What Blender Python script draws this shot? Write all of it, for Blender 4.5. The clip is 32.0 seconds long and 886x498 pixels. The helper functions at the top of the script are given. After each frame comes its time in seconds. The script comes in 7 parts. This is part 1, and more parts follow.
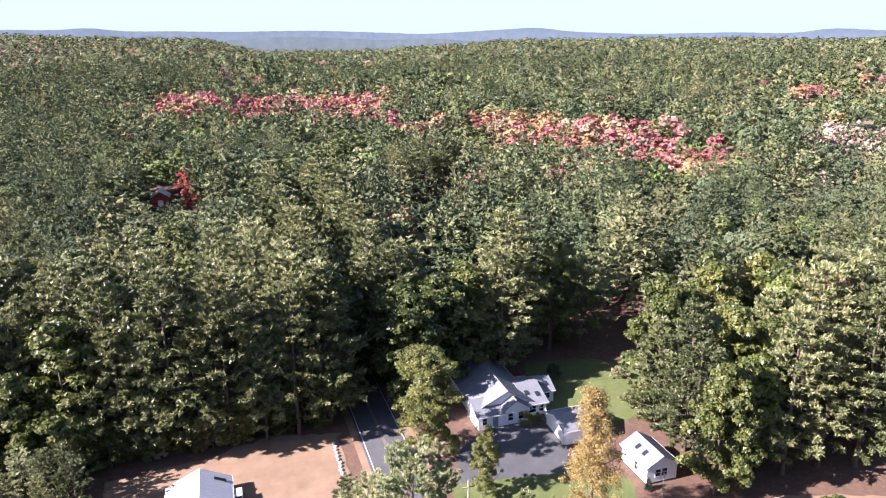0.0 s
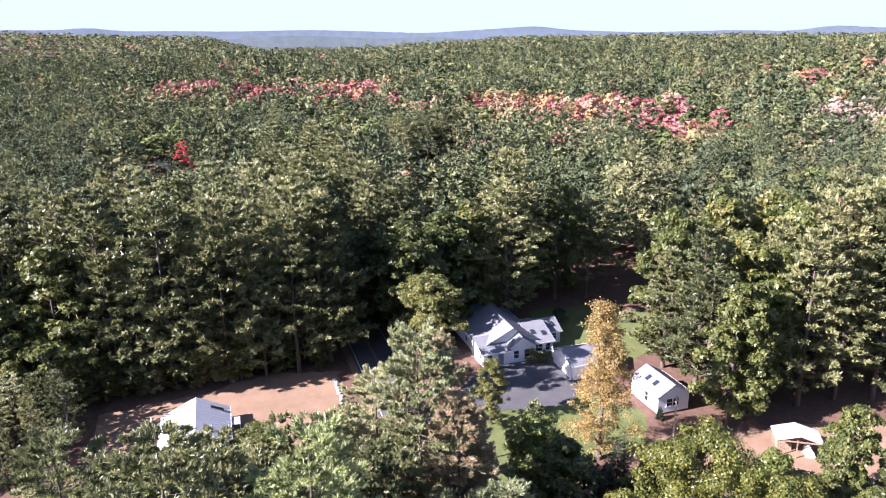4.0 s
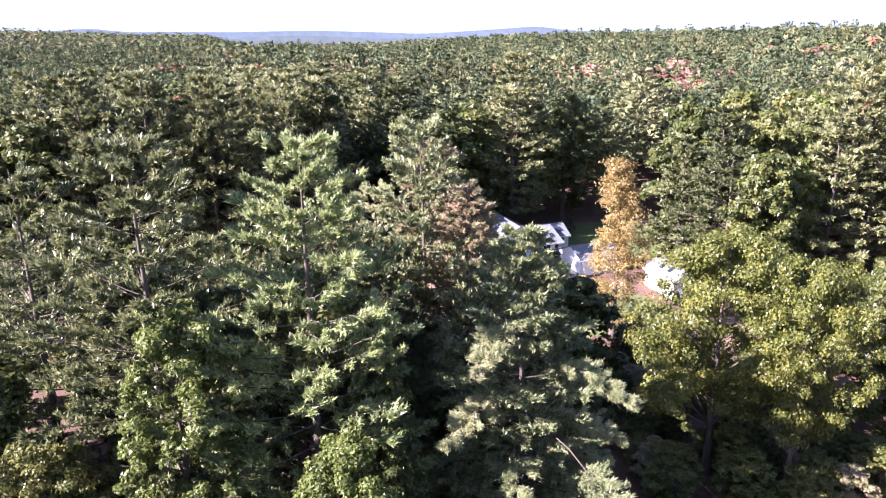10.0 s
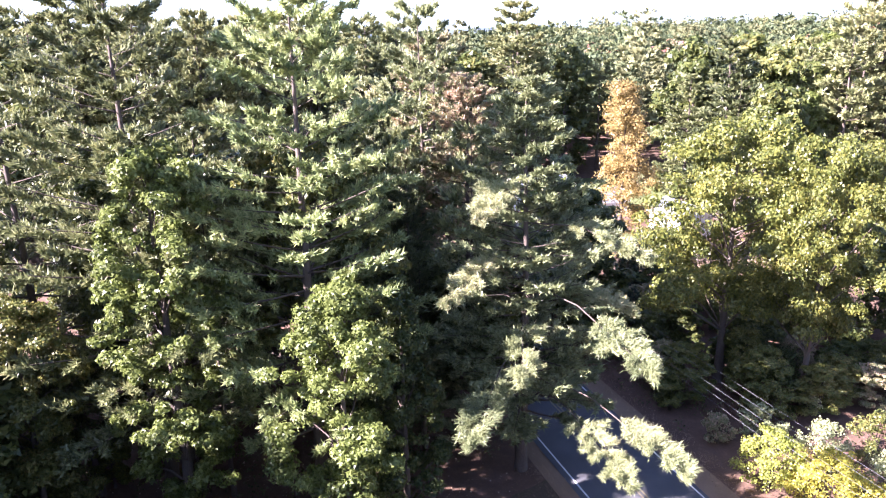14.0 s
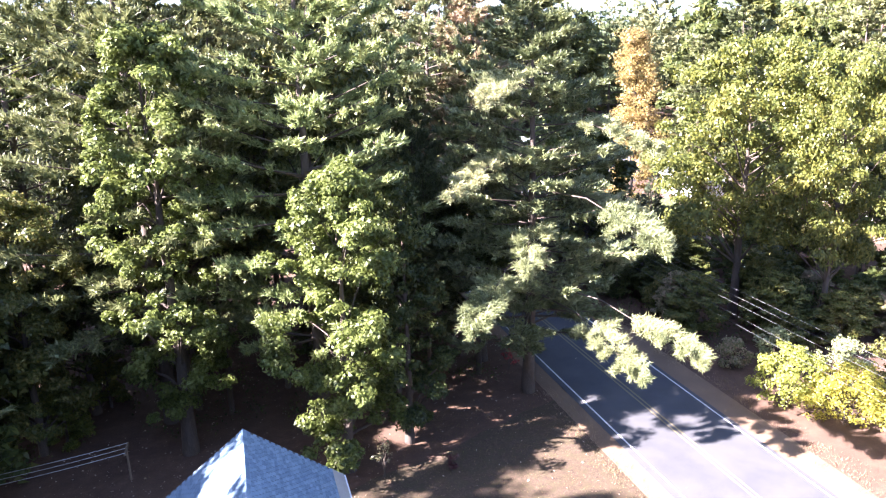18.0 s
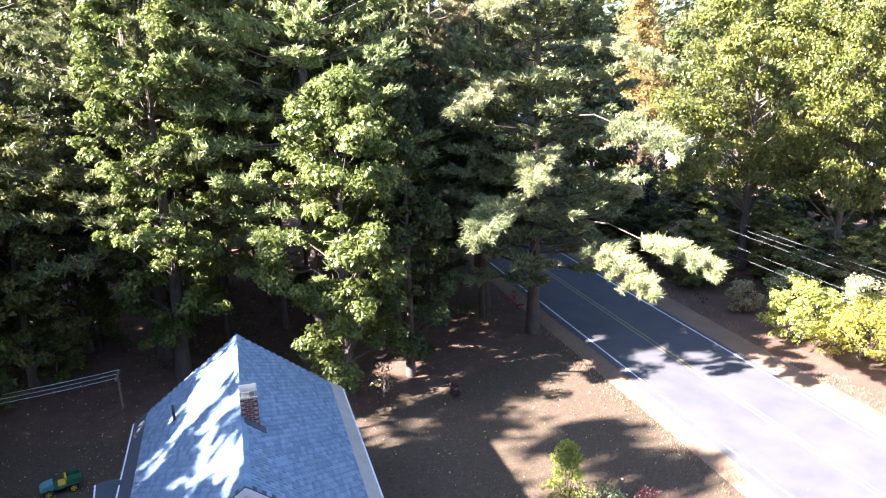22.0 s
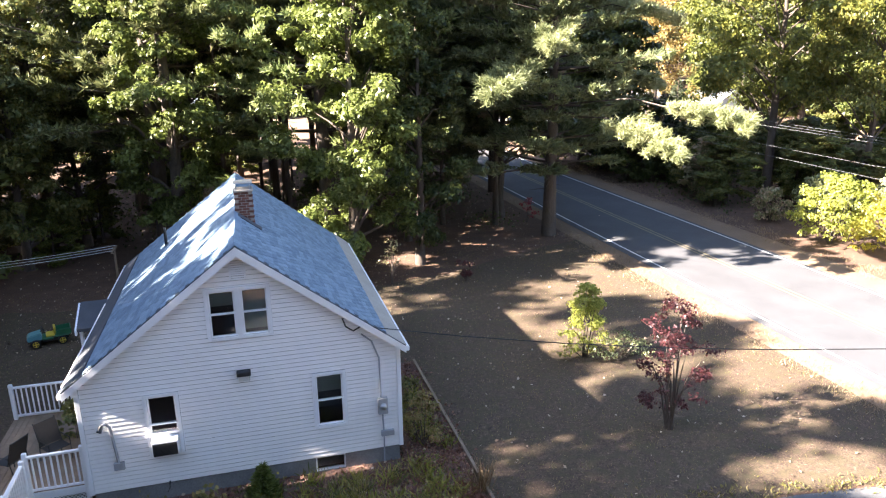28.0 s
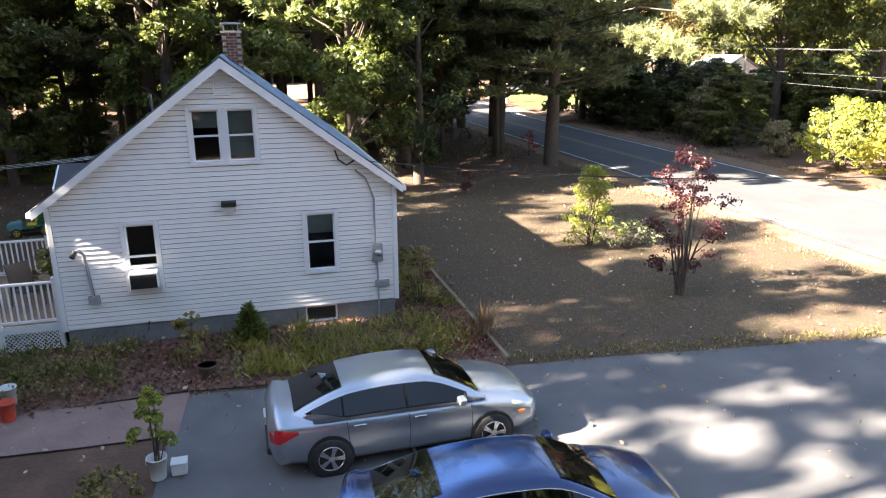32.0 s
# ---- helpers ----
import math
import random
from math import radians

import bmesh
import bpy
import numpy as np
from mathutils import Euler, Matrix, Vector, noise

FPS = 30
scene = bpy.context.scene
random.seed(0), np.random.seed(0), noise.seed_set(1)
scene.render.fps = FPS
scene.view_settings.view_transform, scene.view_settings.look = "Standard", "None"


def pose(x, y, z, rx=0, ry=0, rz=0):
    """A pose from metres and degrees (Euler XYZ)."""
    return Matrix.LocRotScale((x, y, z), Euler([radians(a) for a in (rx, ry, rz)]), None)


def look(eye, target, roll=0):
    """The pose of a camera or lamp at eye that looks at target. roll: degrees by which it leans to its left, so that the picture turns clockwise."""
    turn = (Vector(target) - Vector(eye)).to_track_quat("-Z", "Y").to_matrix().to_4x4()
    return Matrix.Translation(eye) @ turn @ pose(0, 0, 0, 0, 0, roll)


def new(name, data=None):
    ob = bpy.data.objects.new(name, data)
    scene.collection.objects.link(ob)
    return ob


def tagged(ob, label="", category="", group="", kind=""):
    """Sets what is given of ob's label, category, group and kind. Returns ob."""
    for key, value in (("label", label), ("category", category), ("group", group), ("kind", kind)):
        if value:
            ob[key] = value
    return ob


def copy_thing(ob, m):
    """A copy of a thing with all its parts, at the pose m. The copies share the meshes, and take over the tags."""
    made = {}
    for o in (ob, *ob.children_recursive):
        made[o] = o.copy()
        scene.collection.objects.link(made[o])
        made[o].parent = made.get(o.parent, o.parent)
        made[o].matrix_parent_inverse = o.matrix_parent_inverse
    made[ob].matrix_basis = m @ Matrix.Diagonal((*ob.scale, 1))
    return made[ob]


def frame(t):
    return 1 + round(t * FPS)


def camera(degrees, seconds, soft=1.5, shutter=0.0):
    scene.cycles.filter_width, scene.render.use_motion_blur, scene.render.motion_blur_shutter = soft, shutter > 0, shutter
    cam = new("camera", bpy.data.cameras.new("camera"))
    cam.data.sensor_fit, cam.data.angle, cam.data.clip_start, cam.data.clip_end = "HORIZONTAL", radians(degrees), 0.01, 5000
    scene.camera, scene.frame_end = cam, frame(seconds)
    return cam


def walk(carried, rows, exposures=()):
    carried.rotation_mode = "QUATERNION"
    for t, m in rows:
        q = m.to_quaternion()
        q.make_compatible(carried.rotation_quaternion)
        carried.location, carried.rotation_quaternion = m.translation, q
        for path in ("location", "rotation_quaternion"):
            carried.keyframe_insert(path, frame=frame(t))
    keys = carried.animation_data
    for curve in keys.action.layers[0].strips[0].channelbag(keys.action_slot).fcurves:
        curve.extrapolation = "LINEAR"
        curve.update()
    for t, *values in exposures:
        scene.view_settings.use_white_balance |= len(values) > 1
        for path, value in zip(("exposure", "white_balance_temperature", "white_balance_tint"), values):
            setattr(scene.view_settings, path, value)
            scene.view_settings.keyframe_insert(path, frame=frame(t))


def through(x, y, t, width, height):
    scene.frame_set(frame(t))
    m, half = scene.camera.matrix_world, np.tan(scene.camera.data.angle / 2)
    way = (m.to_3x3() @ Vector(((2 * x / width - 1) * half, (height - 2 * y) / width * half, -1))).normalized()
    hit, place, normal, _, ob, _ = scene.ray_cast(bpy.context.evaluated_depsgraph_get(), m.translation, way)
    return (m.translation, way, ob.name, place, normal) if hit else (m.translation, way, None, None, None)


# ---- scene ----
cam = camera(64.3, 32.0, 1.15)
# seconds, x, y, z, heading, pitch, roll of a drone that sinks on one spot
ROWS = [
    (0.0, 1.239, -0.324, 65.423, -17.597, -16.792, -0.766),
    (1.0, 1.113, -0.302, 62.630, -17.567, -16.801, -0.835),
    (2.0, 0.965, -0.266, 59.634, -17.550, -16.791, -0.893),
    (3.0, 0.802, -0.244, 56.664, -17.540, -16.777, -0.936),
    (3.5, 0.714, -0.247, 55.218, -17.539, -16.758, -0.953),
    (5.5, 0.374, -0.295, 49.092, -17.502, -16.617, -1.020),
    (6.0, 0.298, -0.312, 47.704, -17.491, -16.598, -1.037),
    (7.0, 0.190, -0.277, 44.798, -17.491, -16.584, -1.062),
    (8.0, 0.102, -0.169, 41.653, -17.499, -16.555, -1.057),
    (9.0, 0.005, -0.071, 38.583, -17.500, -16.513, -1.040),
    (10.0, -0.097, 0.014, 35.721, -17.503, -16.470, -1.034),
    (11.0, -0.176, 0.111, 33.155, -17.507, -16.439, -1.050),
    (12.0, -0.214, 0.211, 30.862, -17.543, -16.422, -1.083),
    (13.0, -0.215, 0.293, 28.853, -17.590, -16.447, -1.130),
    (14.0, -0.175, 0.318, 27.144, -17.580, -16.519, -1.200),
    (14.5, -0.136, 0.281, 26.346, -17.520, -16.526, -1.243),
    (16.5, 0.022, 0.063, 23.278, -16.861, -16.340, -1.416),
    (17.0, 0.050, 0.017, 22.561, -16.768, -16.272, -1.452),
    (18.0, 0.040, 0.005, 21.296, -16.652, -16.197, -1.479),
    (19.0, -0.003, 0.046, 20.207, -16.624, -16.187, -1.455),
    (20.0, -0.043, 0.078, 19.197, -16.593, -16.147, -1.421),
    (21.0, -0.081, 0.075, 18.116, -16.525, -16.025, -1.386),
    (22.0, -0.126, 0.053, 16.997, -16.562, -15.914, -1.347),
    (23.0, -0.161, 0.033, 15.958, -16.550, -15.890, -1.308),
    (24.0, -0.168, 0.025, 14.966, -16.428, -15.920, -1.270),
    (25.0, -0.159, 0.034, 13.964, -16.135, -15.942, -1.221),
    (25.5, -0.160, 0.047, 13.451, -15.931, -15.934, -1.187),
    (27.5, -0.181, 0.125, 11.240, -15.538, -15.915, -1.012),
    (28.0, -0.187, 0.148, 10.720, -15.507, -15.925, -0.959),
    (29.0, -0.190, 0.177, 9.658, -15.478, -15.935, -0.829),
    (30.0, -0.199, 0.185, 8.599, -15.492, -15.957, -0.688),
    (31.0, -0.223, 0.175, 7.485, -15.550, -15.995, -0.548),
    (32.0, -0.256, 0.144, 6.624, -15.637, -16.112, -0.402),
]
EXPOSE = ((0.0, 2.2, 5900, 29), (9.0, 2.45, 5750, 37), (13.0, 3.04, 5750, 37), (17.0, 3.54, 5850, 31), (25.0, 3.54, 6150, 19), (28.0, 3.56, 6600, 17), (32.0, 3.6, 7100, 15))
walk(cam, [(t, pose(x, y, z, 90 + pitch, 0, yaw) @ pose(0, 0, 0, 0, 0, roll)) for t, x, y, z, yaw, pitch, roll in ROWS], EXPOSE)

# ---- daylight ----
SUN_UP, SUN_WAY = 32.0, (-1.0, -0.05)
world = bpy.data.worlds.new("world")
scene.world = world
world.use_nodes = True
sky = world.node_tree.nodes.new("ShaderNodeTexSky")
sky.sky_type, sky.sun_disc = "NISHITA", False
sky.sun_elevation, sky.sun_rotation = radians(SUN_UP), math.atan2(SUN_WAY[0], SUN_WAY[1])
sky.air_density, sky.dust_density, sky.ozone_density = 1.0, 0.8, 2.0
world.node_tree.nodes["Background"].inputs[1].default_value = 0.05
pale = world.node_tree.nodes.new("ShaderNodeMix")
pale.data_type = "RGBA"
pale.inputs[7].default_value = (3.65, 4.5, 4.9, 1)
# haze whitens the clear sky towards the horizon
way, height = world.node_tree.nodes.new("ShaderNodeTexCoord"), world.node_tree.nodes.new("ShaderNodeSeparateXYZ")
haze = world.node_tree.nodes.new("ShaderNodeMapRange")
haze.interpolation_type = "SMOOTHERSTEP"
for k, v in enumerate((0.0, 0.36, 0.95, 0.04)):
    haze.inputs[k + 1].default_value = v
world.node_tree.links.new(way.outputs["Generated"], height.inputs[0])
world.node_tree.links.new(height.outputs[2], haze.inputs[0])
world.node_tree.links.new(haze.outputs[0], pale.inputs[0])
world.node_tree.links.new(sky.outputs[0], pale.inputs[6])
world.node_tree.links.new(pale.outputs[2], world.node_tree.nodes["Background"].inputs[0])
sun = new("sun", bpy.data.lights.new("sun", "SUN"))
sun.data.energy, sun.data.angle, sun.data.color = 5.0, radians(0.55), (1.0, 0.93, 0.82)
up = math.tan(radians(SUN_UP))
sun.matrix_world = look((SUN_WAY[0] * 80, SUN_WAY[1] * 80, up * 80), (0, 0, 0))

# ---- materials ----
def node_mat(name):
    m = bpy.data.materials.new(name)
    m.use_nodes = True
    nt = m.node_tree
    return m, nt, nt.nodes["Principled BSDF"], nt.nodes["Material Output"]


def noise_tex(nt, scale, detail=4.0, rough=0.6, coords="Object", stretch=None):
    tc = nt.nodes.new("ShaderNodeTexCoord")
    n = nt.nodes.new("ShaderNodeTexNoise")
    n.inputs["Scale"].default_value, n.inputs["Detail"].default_value, n.inputs["Roughness"].default_value = scale, detail, rough
    src = tc.outputs[coords]
    if stretch:
        mp = nt.nodes.new("ShaderNodeMapping")
        mp.inputs["Scale"].default_value = stretch
        nt.links.new(src, mp.inputs[0])
        src = mp.outputs[0]
    nt.links.new(src, n.inputs["Vector"])
    return n


def ramp(nt, fac, stops):
    r = nt.nodes.new("ShaderNodeValToRGB")
    el = r.color_ramp.elements
    while len(el) < len(stops):
        el.new(0.5)
    for e, (at, c) in zip(el, stops):
        e.position, e.color = at, (*c, 1)
    nt.links.new(fac, r.inputs[0])
    return r.outputs[0]


def mix(nt, a, b, fac, kind="MIX"):
    m = nt.nodes.new("ShaderNodeMix")
    m.data_type, m.blend_type = "RGBA", kind
    for sock, v in ((m.inputs[0], fac), (m.inputs[6], a), (m.inputs[7], b)):
        if isinstance(v, (float, int)):
            sock.default_value = v
        elif isinstance(v, tuple):
            sock.default_value = (*v, 1)
        else:
            nt.links.new(v, sock)
    return m.outputs[2]


def bump(nt, bsdf, height, strength, dist):
    b = nt.nodes.new("ShaderNodeBump")
    b.inputs["Strength"].default_value, b.inputs["Distance"].default_value = strength, dist
    nt.links.new(height, b.inputs["Height"])
    nt.links.new(b.outputs[0], bsdf.inputs["Normal"])


def surface(name, lo, hi, rough=0.7, big=1.5, fine=30.0, metal=0.0, relief=0.2, depth=0.01, stretch=None, coat=0.0, vary=0.0, coords="Object"):
    """A surface whose colour drifts between lo and hi at two sizes, with fine relief. vary: how much single pieces differ."""
    m, nt, b, out = node_mat(name)
    n1, n2 = noise_tex(nt, big, 5, 0.6, coords, stretch), noise_tex(nt, fine, 3, 0.65, coords, stretch)
    c = mix(nt, ramp(nt, n1.outputs[0], ((0.3, lo), (0.7, hi))), ramp(nt, n2.outputs[0], ((0.3, lo), (0.7, hi))), 0.45)
    if vary:
        oi = nt.nodes.new("ShaderNodeObjectInfo")
        dim = tuple(x * (1 - vary) for x in lo)
        c = mix(nt, c, mix(nt, dim, tuple(min(1, x * (1 + vary)) for x in hi), oi.outputs["Random"]), min(0.9, vary * 1.5))
    nt.links.new(c, b.inputs["Base Color"])
    b.inputs["Roughness"].default_value, b.inputs["Metallic"].default_value, b.inputs["Coat Weight"].default_value = rough, metal, coat
    if relief:
        bump(nt, b, n2.outputs[0], relief, depth)
    return m


def foliage(name, stops, through=0.35, rough=0.42, tree_range=0.5, spec=0.42):
    """Leaves: every leaf takes a colour from the ramp, drifting with the tree and with the height of its twig."""
    m, nt, b, out = node_mat(name)
    stops = [(at, tuple(x * k for x, k in zip(col, (0.9, 0.86, 0.84)))) for at, col in stops]
    geo, oi = nt.nodes.new("ShaderNodeNewGeometry"), nt.nodes.new("ShaderNodeObjectInfo")
    n = noise_tex(nt, 0.35, 2, 0.5)
    add = nt.nodes.new("ShaderNodeMath")
    add.operation = "MULTIPLY_ADD"
    nt.links.new(geo.outputs["Random Per Island"], add.inputs[0])
    add.inputs[1].default_value = 0.62
    a2 = nt.nodes.new("ShaderNodeMath")
    a2.operation = "MULTIPLY_ADD"
    nt.links.new(oi.outputs["Random"], a2.inputs[0])
    a2.inputs[1].default_value = tree_range
    a3 = nt.nodes.new("ShaderNodeMath")
    a3.operation = "MULTIPLY_ADD"
    nt.links.new(n.outputs[0], a3.inputs[0])
    a3.inputs[1].default_value, a3.inputs[2].default_value = 0.9, -0.53 - 0.5 * tree_range + 0.28
    nt.links.new(a3.outputs[0], a2.inputs[2])
    nt.links.new(a2.outputs[0], add.inputs[2])
    c = ramp(nt, add.outputs[0], stops)
    nt.links.new(c, b.inputs["Base Color"])
    b.inputs["Roughness"].default_value, b.inputs["Specular IOR Level"].default_value = rough, spec
    tr = nt.nodes.new("ShaderNodeBsdfTranslucent")
    nt.links.new(c, tr.inputs[0])
    ms = nt.nodes.new("ShaderNodeMixShader")
    ms.inputs[0].default_value = through
    nt.links.new(b.outputs[0], ms.inputs[1])
    nt.links.new(tr.outputs[0], ms.inputs[2])
    nt.links.new(ms.outputs[0], out.inputs[0])
    return m


def tinted(name, through=0.14):
    """Far woods: each crown carries its own leaf colour, each clump its own shade of it."""
    m, nt, b, out = node_mat(name)
    at, geo = nt.nodes.new("ShaderNodeAttribute"), nt.nodes.new("ShaderNodeNewGeometry")
    at.attribute_name = "leaf_colour"
    c = mix(nt, at.outputs["Color"], mix(nt, at.outputs["Color"], (1.28, 1.25, 1.12), 1.0, "MULTIPLY"), geo.outputs["Random Per Island"])
    nt.links.new(c, b.inputs["Base Color"])
    b.inputs["Roughness"].default_value, b.inputs["Specular IOR Level"].default_value = 0.7, 0.15
    tr = nt.nodes.new("ShaderNodeBsdfTranslucent")
    nt.links.new(c, tr.inputs[0])
    ms = nt.nodes.new("ShaderNodeMixShader")
    ms.inputs[0].default_value = through
    nt.links.new(b.outputs[0], ms.inputs[1])
    nt.links.new(tr.outputs[0], ms.inputs[2])
    nt.links.new(ms.outputs[0], out.inputs[0])
    return m


PINE = foliage("pine_needles", ((0.0, (0.044, 0.061, 0.026)), (0.35, (0.132, 0.160, 0.066)), (0.7, (0.242, 0.270, 0.116)), (1.0, (0.352, 0.352, 0.160))), 0.26, tree_range=0.55)
PINE_PALE = foliage("dusty_pine_needles", ((0.0, (0.114, 0.148, 0.068)), (0.35, (0.257, 0.302, 0.142)), (0.7, (0.393, 0.433, 0.217)), (1.0, (0.513, 0.490, 0.285))), 0.24)
OAK = foliage("oak_leaves", ((0.0, (0.035, 0.055, 0.016)), (0.4, (0.095, 0.125, 0.035)), (0.75, (0.18, 0.2, 0.055)), (1.0, (0.27, 0.25, 0.075))), 0.36, tree_range=0.5)
PINE_GREEN = foliage("fresh_pine_needles", ((0.0, (0.106, 0.158, 0.066)), (0.35, (0.277, 0.350, 0.145)), (0.7, (0.462, 0.528, 0.231)), (1.0, (0.594, 0.607, 0.304))), 0.36, tree_range=0.2)
LIME = foliage("lime_leaves", ((0.0, (0.15, 0.19, 0.035)), (0.4, (0.34, 0.39, 0.08)), (0.75, (0.5, 0.53, 0.13)), (1.0, (0.62, 0.6, 0.22))), 0.45, tree_range=0.2)
LITTER = foliage("leaf_litter", ((0.0, (0.1, 0.045, 0.035)), (0.4, (0.22, 0.1, 0.07)), (0.75, (0.34, 0.19, 0.12)), (1.0, (0.5, 0.34, 0.22))), 0.15)
OAK_LIGHT = foliage("yellowing_oak_leaves", ((0.0, (0.05, 0.076, 0.02)), (0.4, (0.15, 0.19, 0.045)), (0.75, (0.245, 0.31, 0.09)), (1.0, (0.37, 0.41, 0.15))), 0.44, tree_range=0.1)
OAK_DEEP = foliage("yellow_green_oak_leaves", ((0.0, (0.04, 0.06, 0.015)), (0.4, (0.125, 0.155, 0.036)), (0.75, (0.225, 0.24, 0.05)), (1.0, (0.34, 0.305, 0.075))), 0.4, tree_range=0.0)
RUST = foliage("rusty_leaves", ((0.0, (0.110, 0.143, 0.066)), (0.38, (0.275, 0.297, 0.143)), (0.68, (0.462, 0.374, 0.242)), (1.0, (0.616, 0.407, 0.330))), 0.34, tree_range=0.1)
RED = foliage("red_maple_leaves", ((0.0, (0.2, 0.03, 0.04)), (0.4, (0.45, 0.07, 0.08)), (0.75, (0.58, 0.15, 0.13)), (1.0, (0.62, 0.28, 0.18))), 0.4)
GOLD = foliage("golden_leaves", ((0.0, (0.18, 0.115, 0.04)), (0.4, (0.33, 0.25, 0.085)), (0.75, (0.44, 0.345, 0.13)), (1.0, (0.44, 0.38, 0.19))), 0.42)
YELLOW = foliage("yellow_shrub_leaves", ((0.0, (0.2, 0.22, 0.04)), (0.4, (0.45, 0.43, 0.07)), (0.75, (0.65, 0.6, 0.1)), (1.0, (0.75, 0.68, 0.2))), 0.45)
PURPLE = foliage("purple_leaves", ((0.0, (0.045, 0.017, 0.019)), (0.4, (0.095, 0.032, 0.036)), (0.75, (0.155, 0.054, 0.056)), (1.0, (0.25, 0.105, 0.105))), 0.3)
WEEDS = foliage("weed_leaves", ((0.0, (0.08, 0.09, 0.03)), (0.35, (0.2, 0.2, 0.06)), (0.7, (0.36, 0.29, 0.1)), (1.0, (0.42, 0.26, 0.15))), 0.35)
YELLOWING = foliage("yellowing_lily_leaves", ((0.0, (0.14, 0.17, 0.03)), (0.35, (0.3, 0.31, 0.055)), (0.7, (0.45, 0.38, 0.1)), (1.0, (0.52, 0.4, 0.17))), 0.4)
RED_STEMS = foliage("reddish_weed_leaves", ((0.0, (0.09, 0.04, 0.03)), (0.4, (0.2, 0.075, 0.055)), (0.75, (0.3, 0.13, 0.085)), (1.0, (0.36, 0.2, 0.12))), 0.3)
STRAW = foliage("dry_stems", ((0.0, (0.2, 0.13, 0.07)), (0.5, (0.36, 0.26, 0.15)), (1.0, (0.48, 0.38, 0.24))), 0.25)
FAR_LEAF = tinted("far_leaves")
BARK = surface("bark", (0.05, 0.038, 0.03), (0.14, 0.108, 0.086), 0.9, 2.0, 18.0, relief=0.8, depth=0.03, stretch=(1, 1, 0.25))

# ---- mesh helpers ----
def part(name, bm, material, parent=None, label="", smooth=False):
    """Links a bmesh as one object under a thing or a part."""
    me = bpy.data.meshes.new(name)
    bm.to_mesh(me)
    bm.free()
    for p in me.polygons:
        p.use_smooth = smooth
    me.materials.append(material)
    ob = new(name, me)
    ob.parent = parent
    if label:
        tagged(ob, label)
    return ob


def part_np(name, verts, faces, material, parent=None, label="", smooth=False):
    me = bpy.data.meshes.new(name)
    verts, faces = np.asarray(verts, np.float32), np.asarray(faces, np.int32)
    k = faces.shape[1]
    me.vertices.add(len(verts))
    me.vertices.foreach_set("co", verts.ravel())
    me.loops.add(faces.size)
    me.loops.foreach_set("vertex_index", faces.ravel())
    me.polygons.add(len(faces))
    me.polygons.foreach_set("loop_start", np.arange(0, faces.size, k, dtype=np.int32))
    me.polygons.foreach_set("use_smooth", np.full(len(faces), smooth))
    me.update(calc_edges=True)
    me.materials.append(material)
    ob = new(name, me)
    ob.parent = parent
    if label:
        tagged(ob, label)
    return ob


def thing(name, m, label, category, group="", kind=""):
    ob = tagged(new(name), label, category, group, kind)
    ob.matrix_basis = m
    return ob


def box(bm, lo, hi, m=None):
    """Adds a box from lo to hi to a bmesh, at the pose m."""
    v = []
    for z in (lo[2], hi[2]):
        for x, y in ((lo[0], lo[1]), (hi[0], lo[1]), (hi[0], hi[1]), (lo[0], hi[1])):
            p = Vector((x, y, z))
            v.append(bm.verts.new(m @ p if m else p))
    for f in ((3, 2, 1, 0), (4, 5, 6, 7), (0, 1, 5, 4), (1, 2, 6, 5), (2, 3, 7, 6), (3, 0, 4, 7)):
        bm.faces.new([v[i] for i in f])
    return v


def boxes(*pairs, bevel=0.0):
    bm = bmesh.new()
    for lo, hi in pairs:
        box(bm, lo, hi)
    if bevel:
        bmesh.ops.bevel(bm, geom=bm.edges[:], offset=bevel, segments=1, affect="EDGES")
    return bm


def prism(bm, outline, y0, y1, axis="y"):
    """Adds a closed outline pushed along an axis: outline points are (x, z) for y, (y, z) for x, (x, y) for z."""
    place = {"y": lambda a, b, d: (a, d, b), "x": lambda a, b, d: (d, a, b), "z": lambda a, b, d: (a, b, d)}[axis]
    r0 = [bm.verts.new(place(a, b, y0)) for a, b in outline]
    r1 = [bm.verts.new(place(a, b, y1)) for a, b in outline]
    n = len(outline)
    bm.faces.new(r0)
    bm.faces.new(r1[::-1])
    for i in range(n):
        bm.faces.new((r0[i], r1[i], r1[(i + 1) % n], r0[(i + 1) % n]))
    return bm


def fix(bm):
    bmesh.ops.recalc_face_normals(bm, faces=bm.faces[:])
    return bm


def tube(points, radii, sides=7, ends=True):
    """Verts and quads of a round limb along points."""
    pts = np.asarray(points, float)
    d = np.gradient(pts, axis=0)
    d /= np.linalg.norm(d, axis=1)[:, None] + 1e-9
    ref = np.where(np.abs(d[:, 2:3]) > 0.9, (1.0, 0, 0), (0, 0, 1.0))
    u = np.cross(d, ref)
    u /= np.linalg.norm(u, axis=1)[:, None] + 1e-9
    w = np.cross(d, u)
    a = np.arange(sides) * 2 * np.pi / sides
    ring = pts[:, None] + np.asarray(radii, float)[:, None, None] * (np.cos(a)[None, :, None] * u[:, None] + np.sin(a)[None, :, None] * w[:, None])
    v = ring.reshape(-1, 3)
    i, j = np.meshgrid(np.arange(len(pts) - 1), np.arange(sides), indexing="ij")
    k = (j + 1) % sides
    f = np.stack((i * sides + j, i * sides + k, (i + 1) * sides + k, (i + 1) * sides + j), -1).reshape(-1, 4)
    return v, f


def tubes(list_of):
    vs, fs, n = [], [], 0
    for v, f in list_of:
        vs.append(v)
        fs.append(f + n)
        n += len(v)
    return np.concatenate(vs), np.concatenate(fs)


